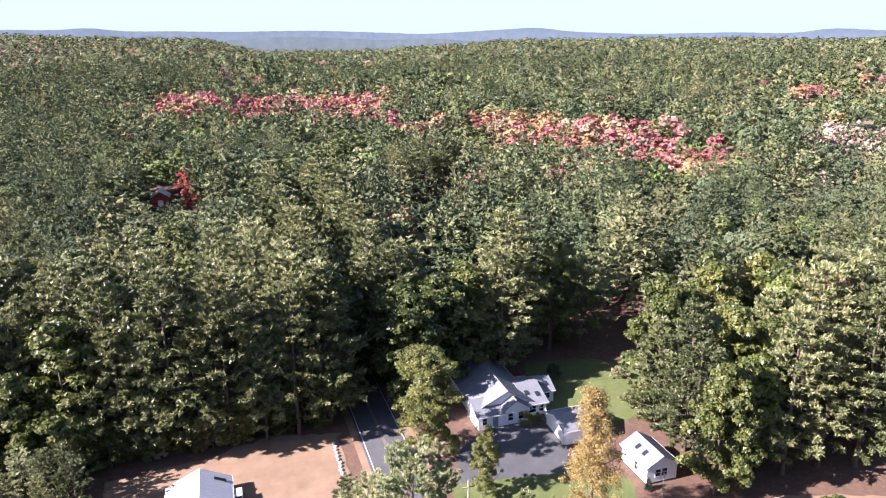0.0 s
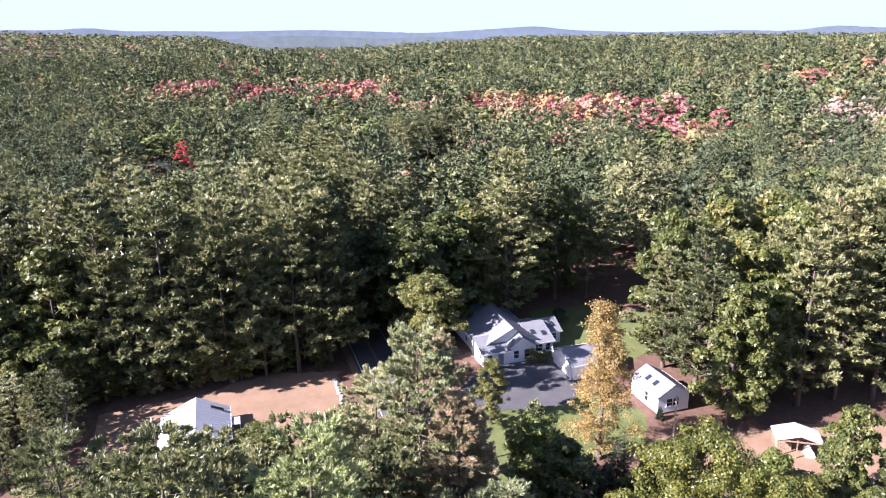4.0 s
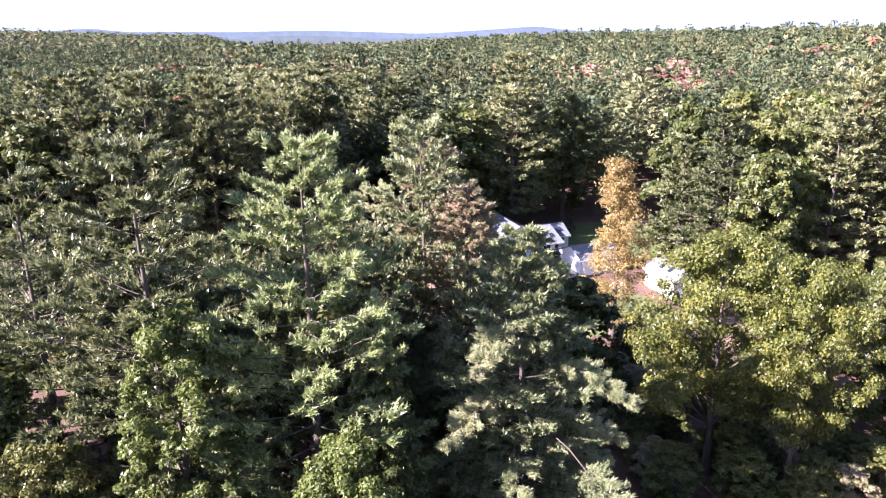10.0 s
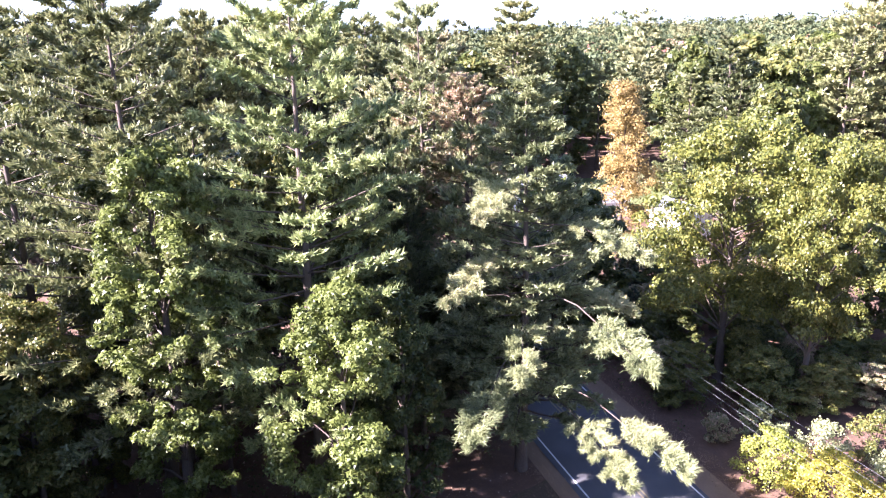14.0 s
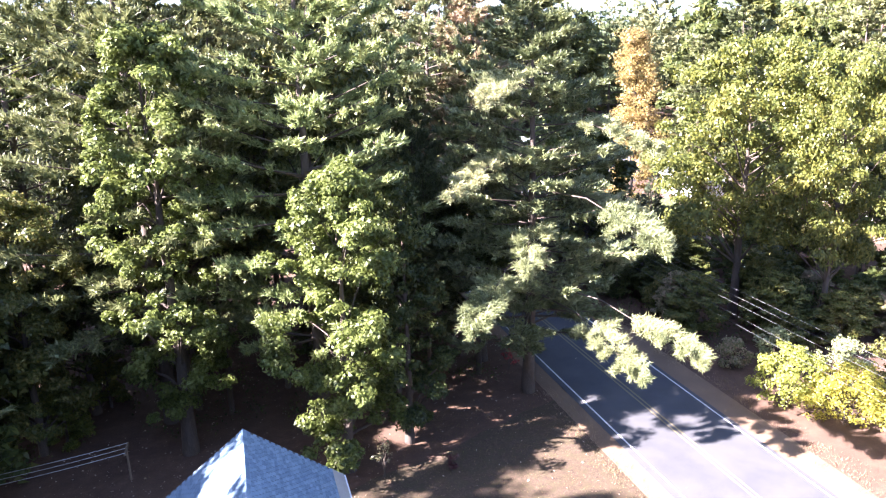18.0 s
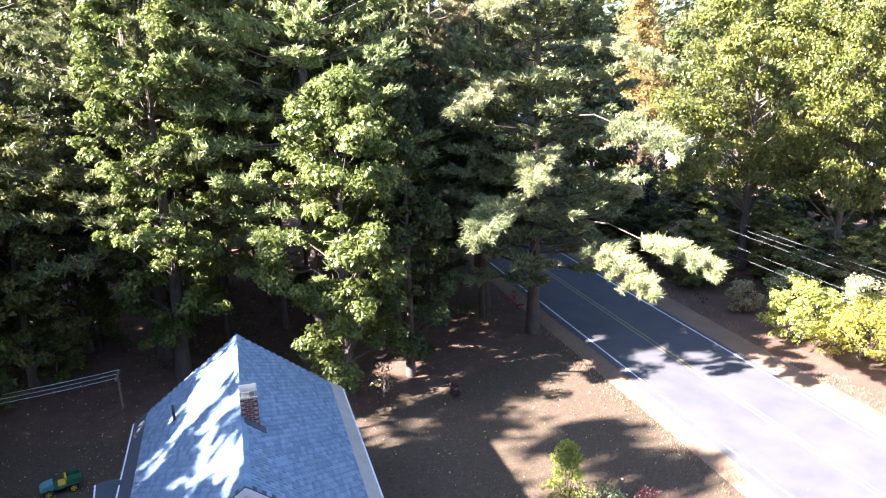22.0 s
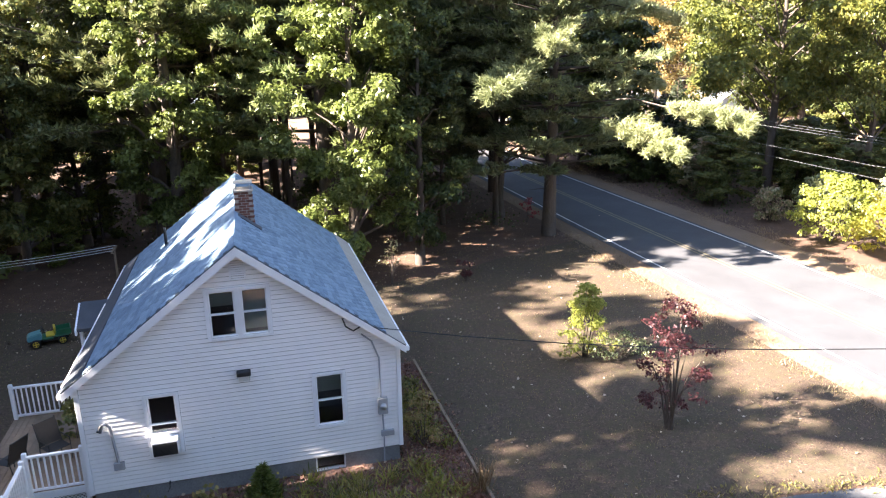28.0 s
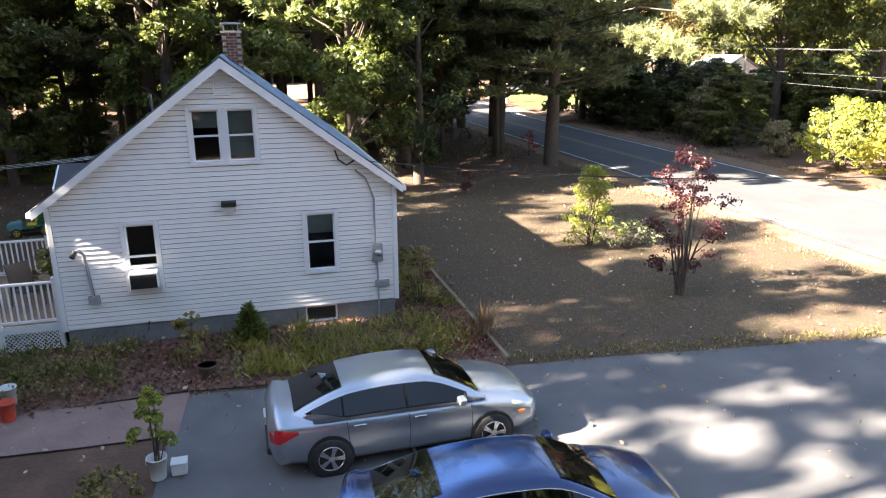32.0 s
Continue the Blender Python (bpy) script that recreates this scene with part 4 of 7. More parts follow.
def far_woods():
    """Distant woods, coarser with distance: green stretches share a few meshes, the rest is one mesh."""
    g = np.random.default_rng(31)
    V, C, laid = [], [], []
    levels = ((138, 340, 8.6, 20000, 32, 5), (338, 640, 9.8, 34000, 56, 5), (638, 1200, 12.0, 60000, 90, 5), (1196, 2000, 17.0, 50000, 0, 0), (1990, 2950, 26.0, 40000, 0, 0))
    for level, (r0, r1, gap, count, side, makes) in enumerate(levels):
        if not side:
            continue
        kinds = {k: [far_crowns(g, k, level, True) for _ in range(7)] for k in ("pine", "oak")}
        stretch = []
        for m in range(makes):
            v, c, done, piney = [], [], [], (0.85, 0.7, 0.5, 0.75, 0.3)[m]
            for x, y in g.uniform(-side / 2, side / 2, (1400, 2)):
                if all((x - p) ** 2 + (y - q) ** 2 > (gap * 0.8) ** 2 for p, q in done):
                    done.append((x, y))
                    k = (1, 2, 3, 3)[g.integers(0, 4)] if level and g.random() < 0.025 else 4 if g.random() < 0.12 else 0
                    set_crown(g, kinds, k, x, y, 0.0, piney, v, c)
            stretch.append((v, c))
        cells, first = set(), [None] * makes
        n = int(r1 / side) + 2
        for i in range(-n, n):
            for j in range(0, n):
                x, y = (i + 0.5) * side, (j + 0.5) * side
                if not r0 + 0.55 * side < math.hypot(x, y) < r1 or not in_view(x, y, side * 0.8):
                    continue
                spots_in = [(x + a * side, y + b * side) for a in (-0.55, -0.28, 0, 0.28, 0.55) for b in (-0.55, -0.28, 0, 0.28, 0.55)]
                if any(clear(*p) or autumn(*p) for p in spots_in):
                    continue
                cells.add((i, j))
                m = int(g.integers(0, makes))
                gx, gy = [float(ground_z(x + a, y + b) - ground_z(x - a, y - b)) / side for a, b in ((side / 2, 0), (0, side / 2))]
                at = Matrix.Translation((x, y, float(ground_z(x, y)) - 0.5)) @ Vector((-gx, -gy, 1)).to_track_quat("Z", "Y").to_matrix().to_4x4() @ pose(0, 0, 0, 0, 0, 90 * int(g.integers(0, 4)))
                if first[m] is None:
                    first[m] = wood_mesh("wood_stretch", *stretch[m])
                    first[m].matrix_basis = at
                else:
                    ob = tagged(new("wood_stretch", first[m].data), "distant mixed woods with red and orange maples", "woods", kind="stuff")
                    ob.matrix_basis = at
        laid.append((side, cells))
    for level, (r0, r1, gap, count, side, makes) in enumerate(levels):
        kinds = {k: [far_crowns(g, k, level, False) for _ in range(7)] for k in ("pine", "oak")}
        for x, y in darts(r0, r1, gap * 1.06, lambda x, y: in_view(x, y, 0) and not clear(x, y) and not any((int(x // w), int(y // w)) in c for w, c in laid), count):
            set_crown(RNG, kinds, colour_patch(x, y), x, y, float(ground_z(x, y)) - 0.5, 0.62 + 0.5 * noise.noise((x * 0.012, y * 0.012, 6.0)), V, C)
    wood_mesh("far_woods", V, C)


far_woods()

# ---- distance ----
def far_hills():
    """Hills on the skyline in painted blue haze, a nearer wooded rise before them."""
    crest_far = ((-24, 128), (-13, 131), (-9.8, 126), (-8, 141), (-5.5, 116), (-2.5, 116), (1.4, 108), (7.7, 111), (12, 97), (16.3, 80), (20.7, 95), (25.1, 113), (27.5, 84), (33, 62), (39.4, 67), (43.1, 55), (45.8, 84), (48.8, 64), (60, 70))
    crest_near = ((-24, 40), (0, 52), (3, 66), (6, 74), (9, 66), (13, 50), (17, 56), (20, 40), (60, 30))
    # the haze is painted: bluish base colour plus a weak glow on each layer
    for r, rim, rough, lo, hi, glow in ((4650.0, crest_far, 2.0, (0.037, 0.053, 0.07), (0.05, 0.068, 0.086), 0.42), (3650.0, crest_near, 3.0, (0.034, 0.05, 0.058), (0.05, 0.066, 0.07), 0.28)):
        m, nt, b, out = node_mat("painted_haze_hills")
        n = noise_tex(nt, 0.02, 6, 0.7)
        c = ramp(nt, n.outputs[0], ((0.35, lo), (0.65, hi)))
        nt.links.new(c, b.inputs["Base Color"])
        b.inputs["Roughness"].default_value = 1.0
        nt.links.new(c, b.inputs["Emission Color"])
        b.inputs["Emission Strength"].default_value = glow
        az = np.radians(np.linspace(-24, 60, 520))
        deg = np.degrees(az)
        knots = np.array(rim)
        top = np.interp(deg, knots[:, 0], knots[:, 1])
        top = np.convolve(np.pad(top, 6, mode="edge"), np.ones(13) / 13, "valid")
        top += rough * np.array([noise.noise((d * 2.1, r, 0)) + 0.6 * noise.noise((d * 7.0, r, 4)) for d in deg])
        low = np.stack((r * np.sin(az), r * np.cos(az), np.full_like(az, -20)), 1)
        crest = np.stack((r * 1.02 * np.sin(az), r * 1.02 * np.cos(az), top), 1)
        back = np.stack((r * 1.05 * np.sin(az), r * 1.05 * np.cos(az), np.full_like(az, -20)), 1)
        k = len(az)
        i = np.arange(k - 1)
        f = np.concatenate((np.stack((i, i + 1, i + 1 + k, i + k), 1), np.stack((i + k, i + 1 + k, i + 1 + 2 * k, i + 2 * k), 1)))
        tagged(part_np("backdrop", np.concatenate((low, crest, back)), f, m, smooth=True), "wooded hills on the skyline in painted blue haze", "hills", kind="structure")


far_hills()

# ---- more surfaces ----
SIDING = surface("white_vinyl_siding", (0.82, 0.8, 0.79), (0.88, 0.865, 0.85), 0.45, 0.8, 30, relief=0.05, vary=0.04)
TRIM = surface("white_painted_trim", (0.74, 0.74, 0.75), (0.84, 0.84, 0.84), 0.45, 2, 40, relief=0.05)
CONCRETE = surface("grey_concrete", (0.11, 0.11, 0.11), (0.26, 0.255, 0.25), 0.9, 1.5, 25, relief=0.4)
ROOF_DECK = surface("roof_felt", (0.045, 0.05, 0.06), (0.08, 0.088, 0.1), 0.9, 2, 40)
METAL = surface("galvanised_metal", (0.45, 0.46, 0.47), (0.6, 0.61, 0.62), 0.4, 5, 60, metal=0.8, relief=0.05)
GREY_PAINT = surface("grey_enamel", (0.24, 0.25, 0.265), (0.33, 0.34, 0.36), 0.45, 4, 50, relief=0.05)
BLACK = surface("black_plastic", (0.012, 0.012, 0.013), (0.03, 0.03, 0.03), 0.5, 5, 60, relief=0.1)
BRICK = surface("red_brick", (0.1, 0.045, 0.035), (0.22, 0.1, 0.075), 0.9, 4, 40, relief=0.4, vary=0.35)
MORTAR = surface("mortar", (0.3, 0.27, 0.24), (0.42, 0.39, 0.35), 0.95, 4, 40)
# near-black colour stands in for the shade of unlit rooms
ROOM = surface("painted_dark_room", (0.018, 0.018, 0.02), (0.035, 0.035, 0.036), 0.9, 1, 10)
SHADE_CLOTH = surface("grey_green_roller_shade", (0.14, 0.165, 0.15), (0.2, 0.225, 0.2), 0.8, 2, 40, relief=0.1)
TIMBER = surface("weathered_timber", (0.16, 0.11, 0.075), (0.3, 0.22, 0.15), 0.85, 2, 20, relief=0.3, stretch=(1, 1, 0.2))
TAN_EDGE = surface("tan_eave_strip", (0.27, 0.25, 0.22), (0.44, 0.41, 0.36), 0.85, 1.2, 25, relief=0.3)


def shingle_mat():
    m, nt, b, out = node_mat("blue_grey_shingles")
    geo, oi = nt.nodes.new("ShaderNodeNewGeometry"), nt.nodes.new("ShaderNodeObjectInfo")
    n = noise_tex(nt, 60, 3, 0.7)
    add = nt.nodes.new("ShaderNodeMath")
    add.operation = "ADD"
    nt.links.new(geo.outputs["Random Per Island"], add.inputs[0])
    nt.links.new(oi.outputs["Random"], add.inputs[1])
    fr = nt.nodes.new("ShaderNodeMath")
    fr.operation = "FRACT"
    nt.links.new(add.outputs[0], fr.inputs[0])
    c = ramp(nt, fr.outputs[0], ((0.0, (0.13, 0.195, 0.265)), (0.5, (0.17, 0.25, 0.33)), (1.0, (0.215, 0.305, 0.395))))
    c = mix(nt, c, ramp(nt, n.outputs[0], ((0.3, (0.6, 0.6, 0.6)), (0.7, (1.25, 1.25, 1.25)))), 0.8, "MULTIPLY")
    nt.links.new(c, b.inputs["Base Color"])
    b.inputs["Roughness"].default_value = 0.85
    bump(nt, b, n.outputs[0], 0.4, 0.01)
    return m


SHINGLE = shingle_mat()


def glass_mat(name, tint=(0.9, 0.95, 0.95)):
    m, nt, b, out = node_mat(name)
    b.inputs["Base Color"].default_value = (*tint, 1)
    b.inputs["Roughness"].default_value, b.inputs["IOR"].default_value, b.inputs["Transmission Weight"].default_value = 0.02, 1.45, 1.0
    return m


GLASS = glass_mat("window_glass")


# ---- the white house beside the yard ----
LEFT, RIGHT, FRONT, BACK, SILL = -4.47, 3.14, 16.66, 26.8, 0.5
APEX_X, APEX_Z, PITCH = -0.63, 6.42, 0.757
EAVE_L, EAVE_R = (-4.72, 3.32), (3.31, 3.44)


def roof_under(x):
    """Underside of the roof over a point of the gable."""
    return APEX_Z - 0.2 - PITCH * abs(x - APEX_X)


house = thing("house", pose(0, 0, 0), "white clapboard cape house with a blue-grey shingle roof", "house")
OPENINGS = ((-1.4, 0.03, 4.16, 5.3), (-3.01, -2.33, 1.37, 2.83), (0.96, 1.7, 1.43, 2.81))


def siding():
    """Clapboards of the gable, one by one, cut round the windows."""
    lap, k = 0.1143, 0
    front = part("wall", fix(boxes(((LEFT, FRONT + 0.02, SILL - 0.02), (RIGHT, FRONT + 0.1, SILL)))), TRIM, house)
    while SILL + lap * k < 6.1:
        z0, z1 = SILL + lap * k, SILL + lap * (k + 1)
        k += 1
        ends = [(max(LEFT + 0.06, APEX_X - (APEX_Z - 0.2 - z) / PITCH), min(RIGHT - 0.06, APEX_X + (APEX_Z - 0.2 - z) / PITCH)) for z in (z0, z1)]
        spans = [(ends[0], ends[1])]
        for a, b, c, d in OPENINGS:
            if z1 > c and z0 < d:
                spans = [s for p, q in spans for s in ((((p[0], a), (q[0], a)), ((b, p[1]), (b, q[1]))) if p[0] < a and p[1] > b else ((p, q),))]
        for p, q in spans:
            bm = bmesh.new()
            v = [bm.verts.new(co) for co in ((p[0], FRONT - 0.014, z0 + 0.013), (p[1], FRONT - 0.014, z0 + 0.013), (q[1], FRONT - 0.006, z1), (q[0], FRONT - 0.006, z1), (p[0], FRONT + 0.1, z0 + 0.013), (p[1], FRONT + 0.1, z0 + 0.013), (q[1], FRONT + 0.1, z1), (q[0], FRONT + 0.1, z1))]
            for k4 in ((0, 1, 2, 3), (5, 4, 7, 6), (4, 5, 1, 0), (3, 2, 6, 7), (4, 0, 3, 7), (1, 5, 6, 2)):
                bm.faces.new([v[n] for n in k4])
            part("clapboard", bm, SIDING, front)


siding()
for x in (LEFT, RIGHT):
    part("corner_post", boxes(((x - 0.055, FRONT - 0.035, SILL - 0.02), (x + 0.055, FRONT + 0.08, roof_under(x) - 0.0)), bevel=0.006), TRIM, house)
part("side_wall", boxes(((LEFT + 0.0, FRONT + 0.08, SILL), (LEFT + 0.12, BACK, 3.25))), SIDING, house)
part("side_wall", boxes(((RIGHT - 0.12, FRONT + 0.08, SILL), (RIGHT, BACK, 3.3))), SIDING, house)
part("back_wall", fix(prism(bmesh.new(), ((LEFT + 0.12, SILL), (RIGHT - 0.12, SILL), (RIGHT - 0.12, 3.2), (APEX_X, 6.1), (LEFT + 0.12, 3.15)), BACK - 0.12, BACK)), SIDING, house)
part("foundation", boxes(((LEFT + 0.04, FRONT + 0.03, -0.3), (0.86, BACK - 0.02, SILL - 0.03)), ((1.64, FRONT + 0.03, -0.3), (RIGHT - 0.04, BACK - 0.02, SILL - 0.03)), ((0.86, FRONT + 0.35, -0.3), (1.64, BACK - 0.02, SILL - 0.03)), ((0.86, FRONT + 0.03, -0.3), (1.64, FRONT + 0.2, 0.06))), CONCRETE, house)
# added walls and floors behind the panes, painted dark as an unlit interior
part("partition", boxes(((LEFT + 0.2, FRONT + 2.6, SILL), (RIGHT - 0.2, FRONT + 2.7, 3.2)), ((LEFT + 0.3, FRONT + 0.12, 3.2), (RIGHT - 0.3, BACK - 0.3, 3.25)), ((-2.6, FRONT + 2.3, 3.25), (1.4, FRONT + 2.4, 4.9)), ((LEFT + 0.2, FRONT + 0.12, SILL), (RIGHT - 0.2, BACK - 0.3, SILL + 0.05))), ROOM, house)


def roof():
    y0, y1 = 16.43, 26.95
    deck = bmesh.new()
    for ex, ez in (EAVE_L, EAVE_R):
        prism(deck, ((APEX_X, APEX_Z), (ex, ez), (ex, ez - 0.13), (APEX_X, APEX_Z - 0.15)), y0, y1)
    top = part("roof", fix(deck), ROOF_DECK, house)
    rakes = bmesh.new()
    for ex, ez in (EAVE_L, EAVE_R):
        prism(rakes, ((APEX_X, APEX_Z - 0.02), (ex, ez - 0.02), (ex, ez - 0.2), (APEX_X, APEX_Z - 0.24)), y0 - 0.025, y0 - 0.002)
        prism(rakes, ((APEX_X, APEX_Z - 0.16), (ex, ez - 0.14), (ex, ez - 0.2), (APEX_X, APEX_Z - 0.22)), y0 - 0.002, FRONT + 0.05)
    part("rake_board", fix(rakes), TRIM, top)
    for ex, ez in (EAVE_L, EAVE_R):
        side = math.copysign(1, ex)
        part("gutter", boxes(((ex - 0.01 if side > 0 else ex - 0.09, y0, ez - 0.16), (ex + 0.09 if side > 0 else ex + 0.01, y1, ez - 0.03)), bevel=0.015), TRIM, top)
        length = math.hypot(ex - APEX_X, ez - APEX_Z)
        way = Vector((ex - APEX_X, 0, ez - APEX_Z)).normalized()
        n = Vector((side * PITCH, 0, 1)).normalized()
        m0 = Matrix((((way.x, 0, n.x, 0)), ((0, 1, 0, 0)), ((way.z, 0, n.z, 0)), ((0, 0, 0, 1))))
        tab = bmesh.new()
        box(tab, (0, 0.013, 0.0), (0.15, 0.292, 0.007))
        for v in tab.verts:
            if v.co.x < 0.01:
                v.co.z -= 0.005
        single = bpy.data.meshes.new("shingle")
        tab.to_mesh(single)
        tab.free()
        single.materials.append(SHINGLE)
        co = np.array([v.co for v in single.vertices])
        fc = np.array([p.vertices[:] for p in single.polygons])
        V, F, k, made = [], [], 0, 0
        rows = int((length - 0.62) / 0.143)
        for i in range(rows):
            for j in range(-1, 36):
                y = y0 + 0.305 * j + (0.1525 if i % 2 else 0.0) + random.uniform(-0.004, 0.004)
                if y < y0 - 0.02 or y + 0.3 > y1 + 0.02:
                    continue
                p = Vector((APEX_X, 0, APEX_Z)) + way * (0.05 + 0.143 * i) + n * (0.008 + random.uniform(0, 0.003))
                if y < 18.6 and made < 150:
                    made += 1
                    ob = new("shingle", single)
                    ob.parent = top
                    ob.matrix_basis = Matrix.Translation((p.x, y, p.z)) @ m0
                    continue
                mm = np.array(m0.to_3x3())
                V.append(co @ mm.T + (p.x, y, p.z))
                F.append(fc + k)
                k += len(co)
        tagged(part_np("shingles", np.concatenate(V), np.concatenate(F), SHINGLE, top), kind="stuff")
        strip_bm = bmesh.new()
        box(strip_bm, (length - 0.6, y0, 0.004), (length + 0.01, y1, 0.016))
        for v in strip_bm.verts:
            v.co = m0 @ v.co + Vector((APEX_X, 0, APEX_Z))
        # tan on the right slope, roof felt on the left
        part("eave_strip", strip_bm, TAN_EDGE if side > 0 else ROOF_DECK, top, "flat strip along the eave")
    # ridge caps
    cap = bmesh.new()
    prism(cap, ((-0.15, -0.105), (0.0, 0.012), (0.15, -0.105), (0.15, -0.09), (0.0, 0.027), (-0.15, -0.09)), 0, 0.3)
    me = bpy.data.meshes.new("ridge_cap")
    fix(cap).to_mesh(me)
    cap.free()
    me.materials.append(SHINGLE)
    for j in range(35):
        ob = new("ridge_cap", me)
        ob.parent = top
        ob.matrix_basis = Matrix.Translation((APEX_X, y0 + 0.3 * j, APEX_Z + 0.012))
    return top


roof()


def sash_window(x0, x1, z0, z1, shade=0.55):
    """A white double-hung window in the gable, with a roller shade behind the upper pane."""
    w = tagged(new("window"), "")
    w.parent = house
    c, y = 0.085, FRONT
    part("window_frame", boxes(((x0 - c, y - 0.045, z0 - c), (x0, y + 0.1, z1 + c)), ((x1, y - 0.045, z0 - c), (x1 + c, y + 0.1, z1 + c)), ((x0, y - 0.045, z1), (x1, y + 0.1, z1 + c)), ((x0, y - 0.06, z0 - c), (x1, y + 0.1, z0)), bevel=0.004), TRIM, w)
    zm = (z0 + z1) / 2
    for a, b, d in ((zm - 0.02, z1, 0.03), (z0, zm + 0.02, 0.0)):
        f = 0.04
        part("sash", boxes(((x0, y - 0.01 + d, a), (x0 + f, y + 0.025 + d, b)), ((x1 - f, y - 0.01 + d, a), (x1, y + 0.025 + d, b)), ((x0 + f, y - 0.01 + d, a), (x1 - f, y + 0.025 + d, a + f)), ((x0 + f, y - 0.01 + d, b - f), (x1 - f, y + 0.025 + d, b))), TRIM, w)
        pane = part("pane", boxes(((x0 + f, y + 0.005 + d, a + f), (x1 - f, y + 0.009 + d, b - f))), GLASS, w)
        pane.visible_shadow = False
    if shade:
        part("roller_shade", boxes(((x0 + 0.02, y + 0.12, z1 - shade), (x1 - 0.02, y + 0.125, z1 - 0.02))), SHADE_CLOTH, w)
    return w


sash_window(-1.36, -0.76, 4.16, 5.3, 0.4)
sash_window(-0.61, -0.01, 4.16, 5.3, 1.05)
sash_window(-2.99, -2.35, 1.37, 2.83, 0.0)
sash_window(0.99, 1.67, 1.43, 2.81, 0.5)
part("window_mullion", boxes(((-0.76 + 0.086, FRONT - 0.04, 4.08), (-0.61 - 0.086, FRONT + 0.1, 5.38))), TRIM, house)
# window air conditioner
ac = tagged(new("air_conditioner"), "white window air conditioner with a dark rear grille")
ac.parent = house
part("case", boxes(((-2.97, FRONT - 0.34, 1.42), (-2.37, FRONT + 0.1, 1.8)), bevel=0.015), TRIM, ac)
bm = bmesh.new()
box(bm, (-2.945, FRONT - 0.352, 1.44), (-2.395, FRONT - 0.33, 1.755))
for k in range(9):
    box(bm, (-2.93, FRONT - 0.362, 1.46 + 0.031 * k), (-2.41, FRONT - 0.352, 1.472 + 0.031 * k))
part("grille", bm, BLACK, ac)
part("rail", boxes(((-2.99, FRONT - 0.03, 1.83), (-2.35, FRONT + 0.05, 1.9))), TRIM, ac)
# louvred vent under the peak
vent = tagged(new("gable_vent"), "white louvred gable vent")
vent.parent = house
part("frame", boxes(((-0.82, FRONT - 0.05, 5.56), (-0.78, FRONT - 0.005, 6.02)), ((-0.48, FRONT - 0.05, 5.56), (-0.44, FRONT - 0.005, 6.02)), ((-0.78, FRONT - 0.05, 5.98), (-0.48, FRONT - 0.005, 6.02)), ((-0.78, FRONT - 0.05, 5.56), (-0.48, FRONT - 0.005, 5.6))), TRIM, vent)
for k in range(7):
    part("slat", boxes(((-0.78, FRONT - 0.045, 5.61 + 0.053 * k), (-0.48, FRONT - 0.02, 5.65 + 0.053 * k))), TRIM, vent)
# floodlight box, camera arm, meter, pipes
lamp = tagged(new("wall_light"), "black wall floodlight")
lamp.parent = house
part("housing", boxes(((-0.88, FRONT - 0.2, 3.14), (-0.55, FRONT - 0.02, 3.26)), bevel=0.01), BLACK, lamp)
part("lens", boxes(((-0.85, FRONT - 0.17, 3.0), (-0.58, FRONT - 0.04, 3.14)), bevel=0.01), surface("frosted_lens", (0.5, 0.5, 0.45), (0.62, 0.6, 0.55), 0.3, 4, 30), lamp)
arm = tagged(new("camera_arm"), "grey security camera on a bent conduit")
arm.parent = house
part("junction_box", boxes(((-3.9, FRONT - 0.1, 1.08), (-3.66, FRONT - 0.02, 1.28)), bevel=0.01), GREY_PAINT, arm)
part_np("conduit", *tube(((-3.78, FRONT - 0.05, 1.2), (-3.83, FRONT - 0.06, 1.9), (-3.86, FRONT - 0.07, 2.25), (-3.93, FRONT - 0.12, 2.36), (-4.0, FRONT - 0.2, 2.36)), (0.035,) * 5, 8), GREY_PAINT, arm, smooth=True)
part_np("camera_head", *tube(((-4.0, FRONT - 0.2, 2.36), (-4.05, FRONT - 0.3, 2.26)), (0.05, 0.06), 10), BLACK, arm)
meter = tagged(new("electric_meter"), "grey electric meter with conduit")
meter.parent = house
part("meter_box", boxes(((2.54, FRONT - 0.12, 1.52), (2.8, FRONT - 0.02, 1.98)), bevel=0.015), GREY_PAINT, meter)
part_np("dial", *tube(((2.68, FRONT - 0.12, 1.76), (2.68, FRONT - 0.2, 1.76), (2.68, FRONT - 0.205, 1.76)), (0.085, 0.08, 0.001), 14), METAL, meter, smooth=True)
part_np("conduit", *tube(((2.63, FRONT - 0.04, 1.98), (2.63, FRONT - 0.04, 3.1), (2.45, FRONT - 0.05, 3.6), (2.2, FRONT - 0.06, 3.82)), (0.022,) * 4, 7), GREY_PAINT, meter, smooth=True)
part_np("drain_conduit", *tube(((2.66, FRONT - 0.05, 1.52), (2.68, FRONT - 0.05, 0.9), (2.66, FRONT - 0.05, 0.1)), (0.022,) * 3, 7), GREY_PAINT, meter, smooth=True)
part("lower_box", boxes(((2.6, FRONT - 0.1, 0.86), (2.95, FRONT - 0.02, 1.02)), bevel=0.01), GREY_PAINT, meter)
part_np("cable_loop", *tube(((1.75, FRONT - 0.05, 4.3), (1.82, FRONT - 0.08, 4.08), (2.0, FRONT - 0.1, 3.95), (2.2, FRONT - 0.1, 4.05), (2.25, FRONT - 0.1, 4.2)), (0.02,) * 5, 6), BLACK, meter, smooth=True)
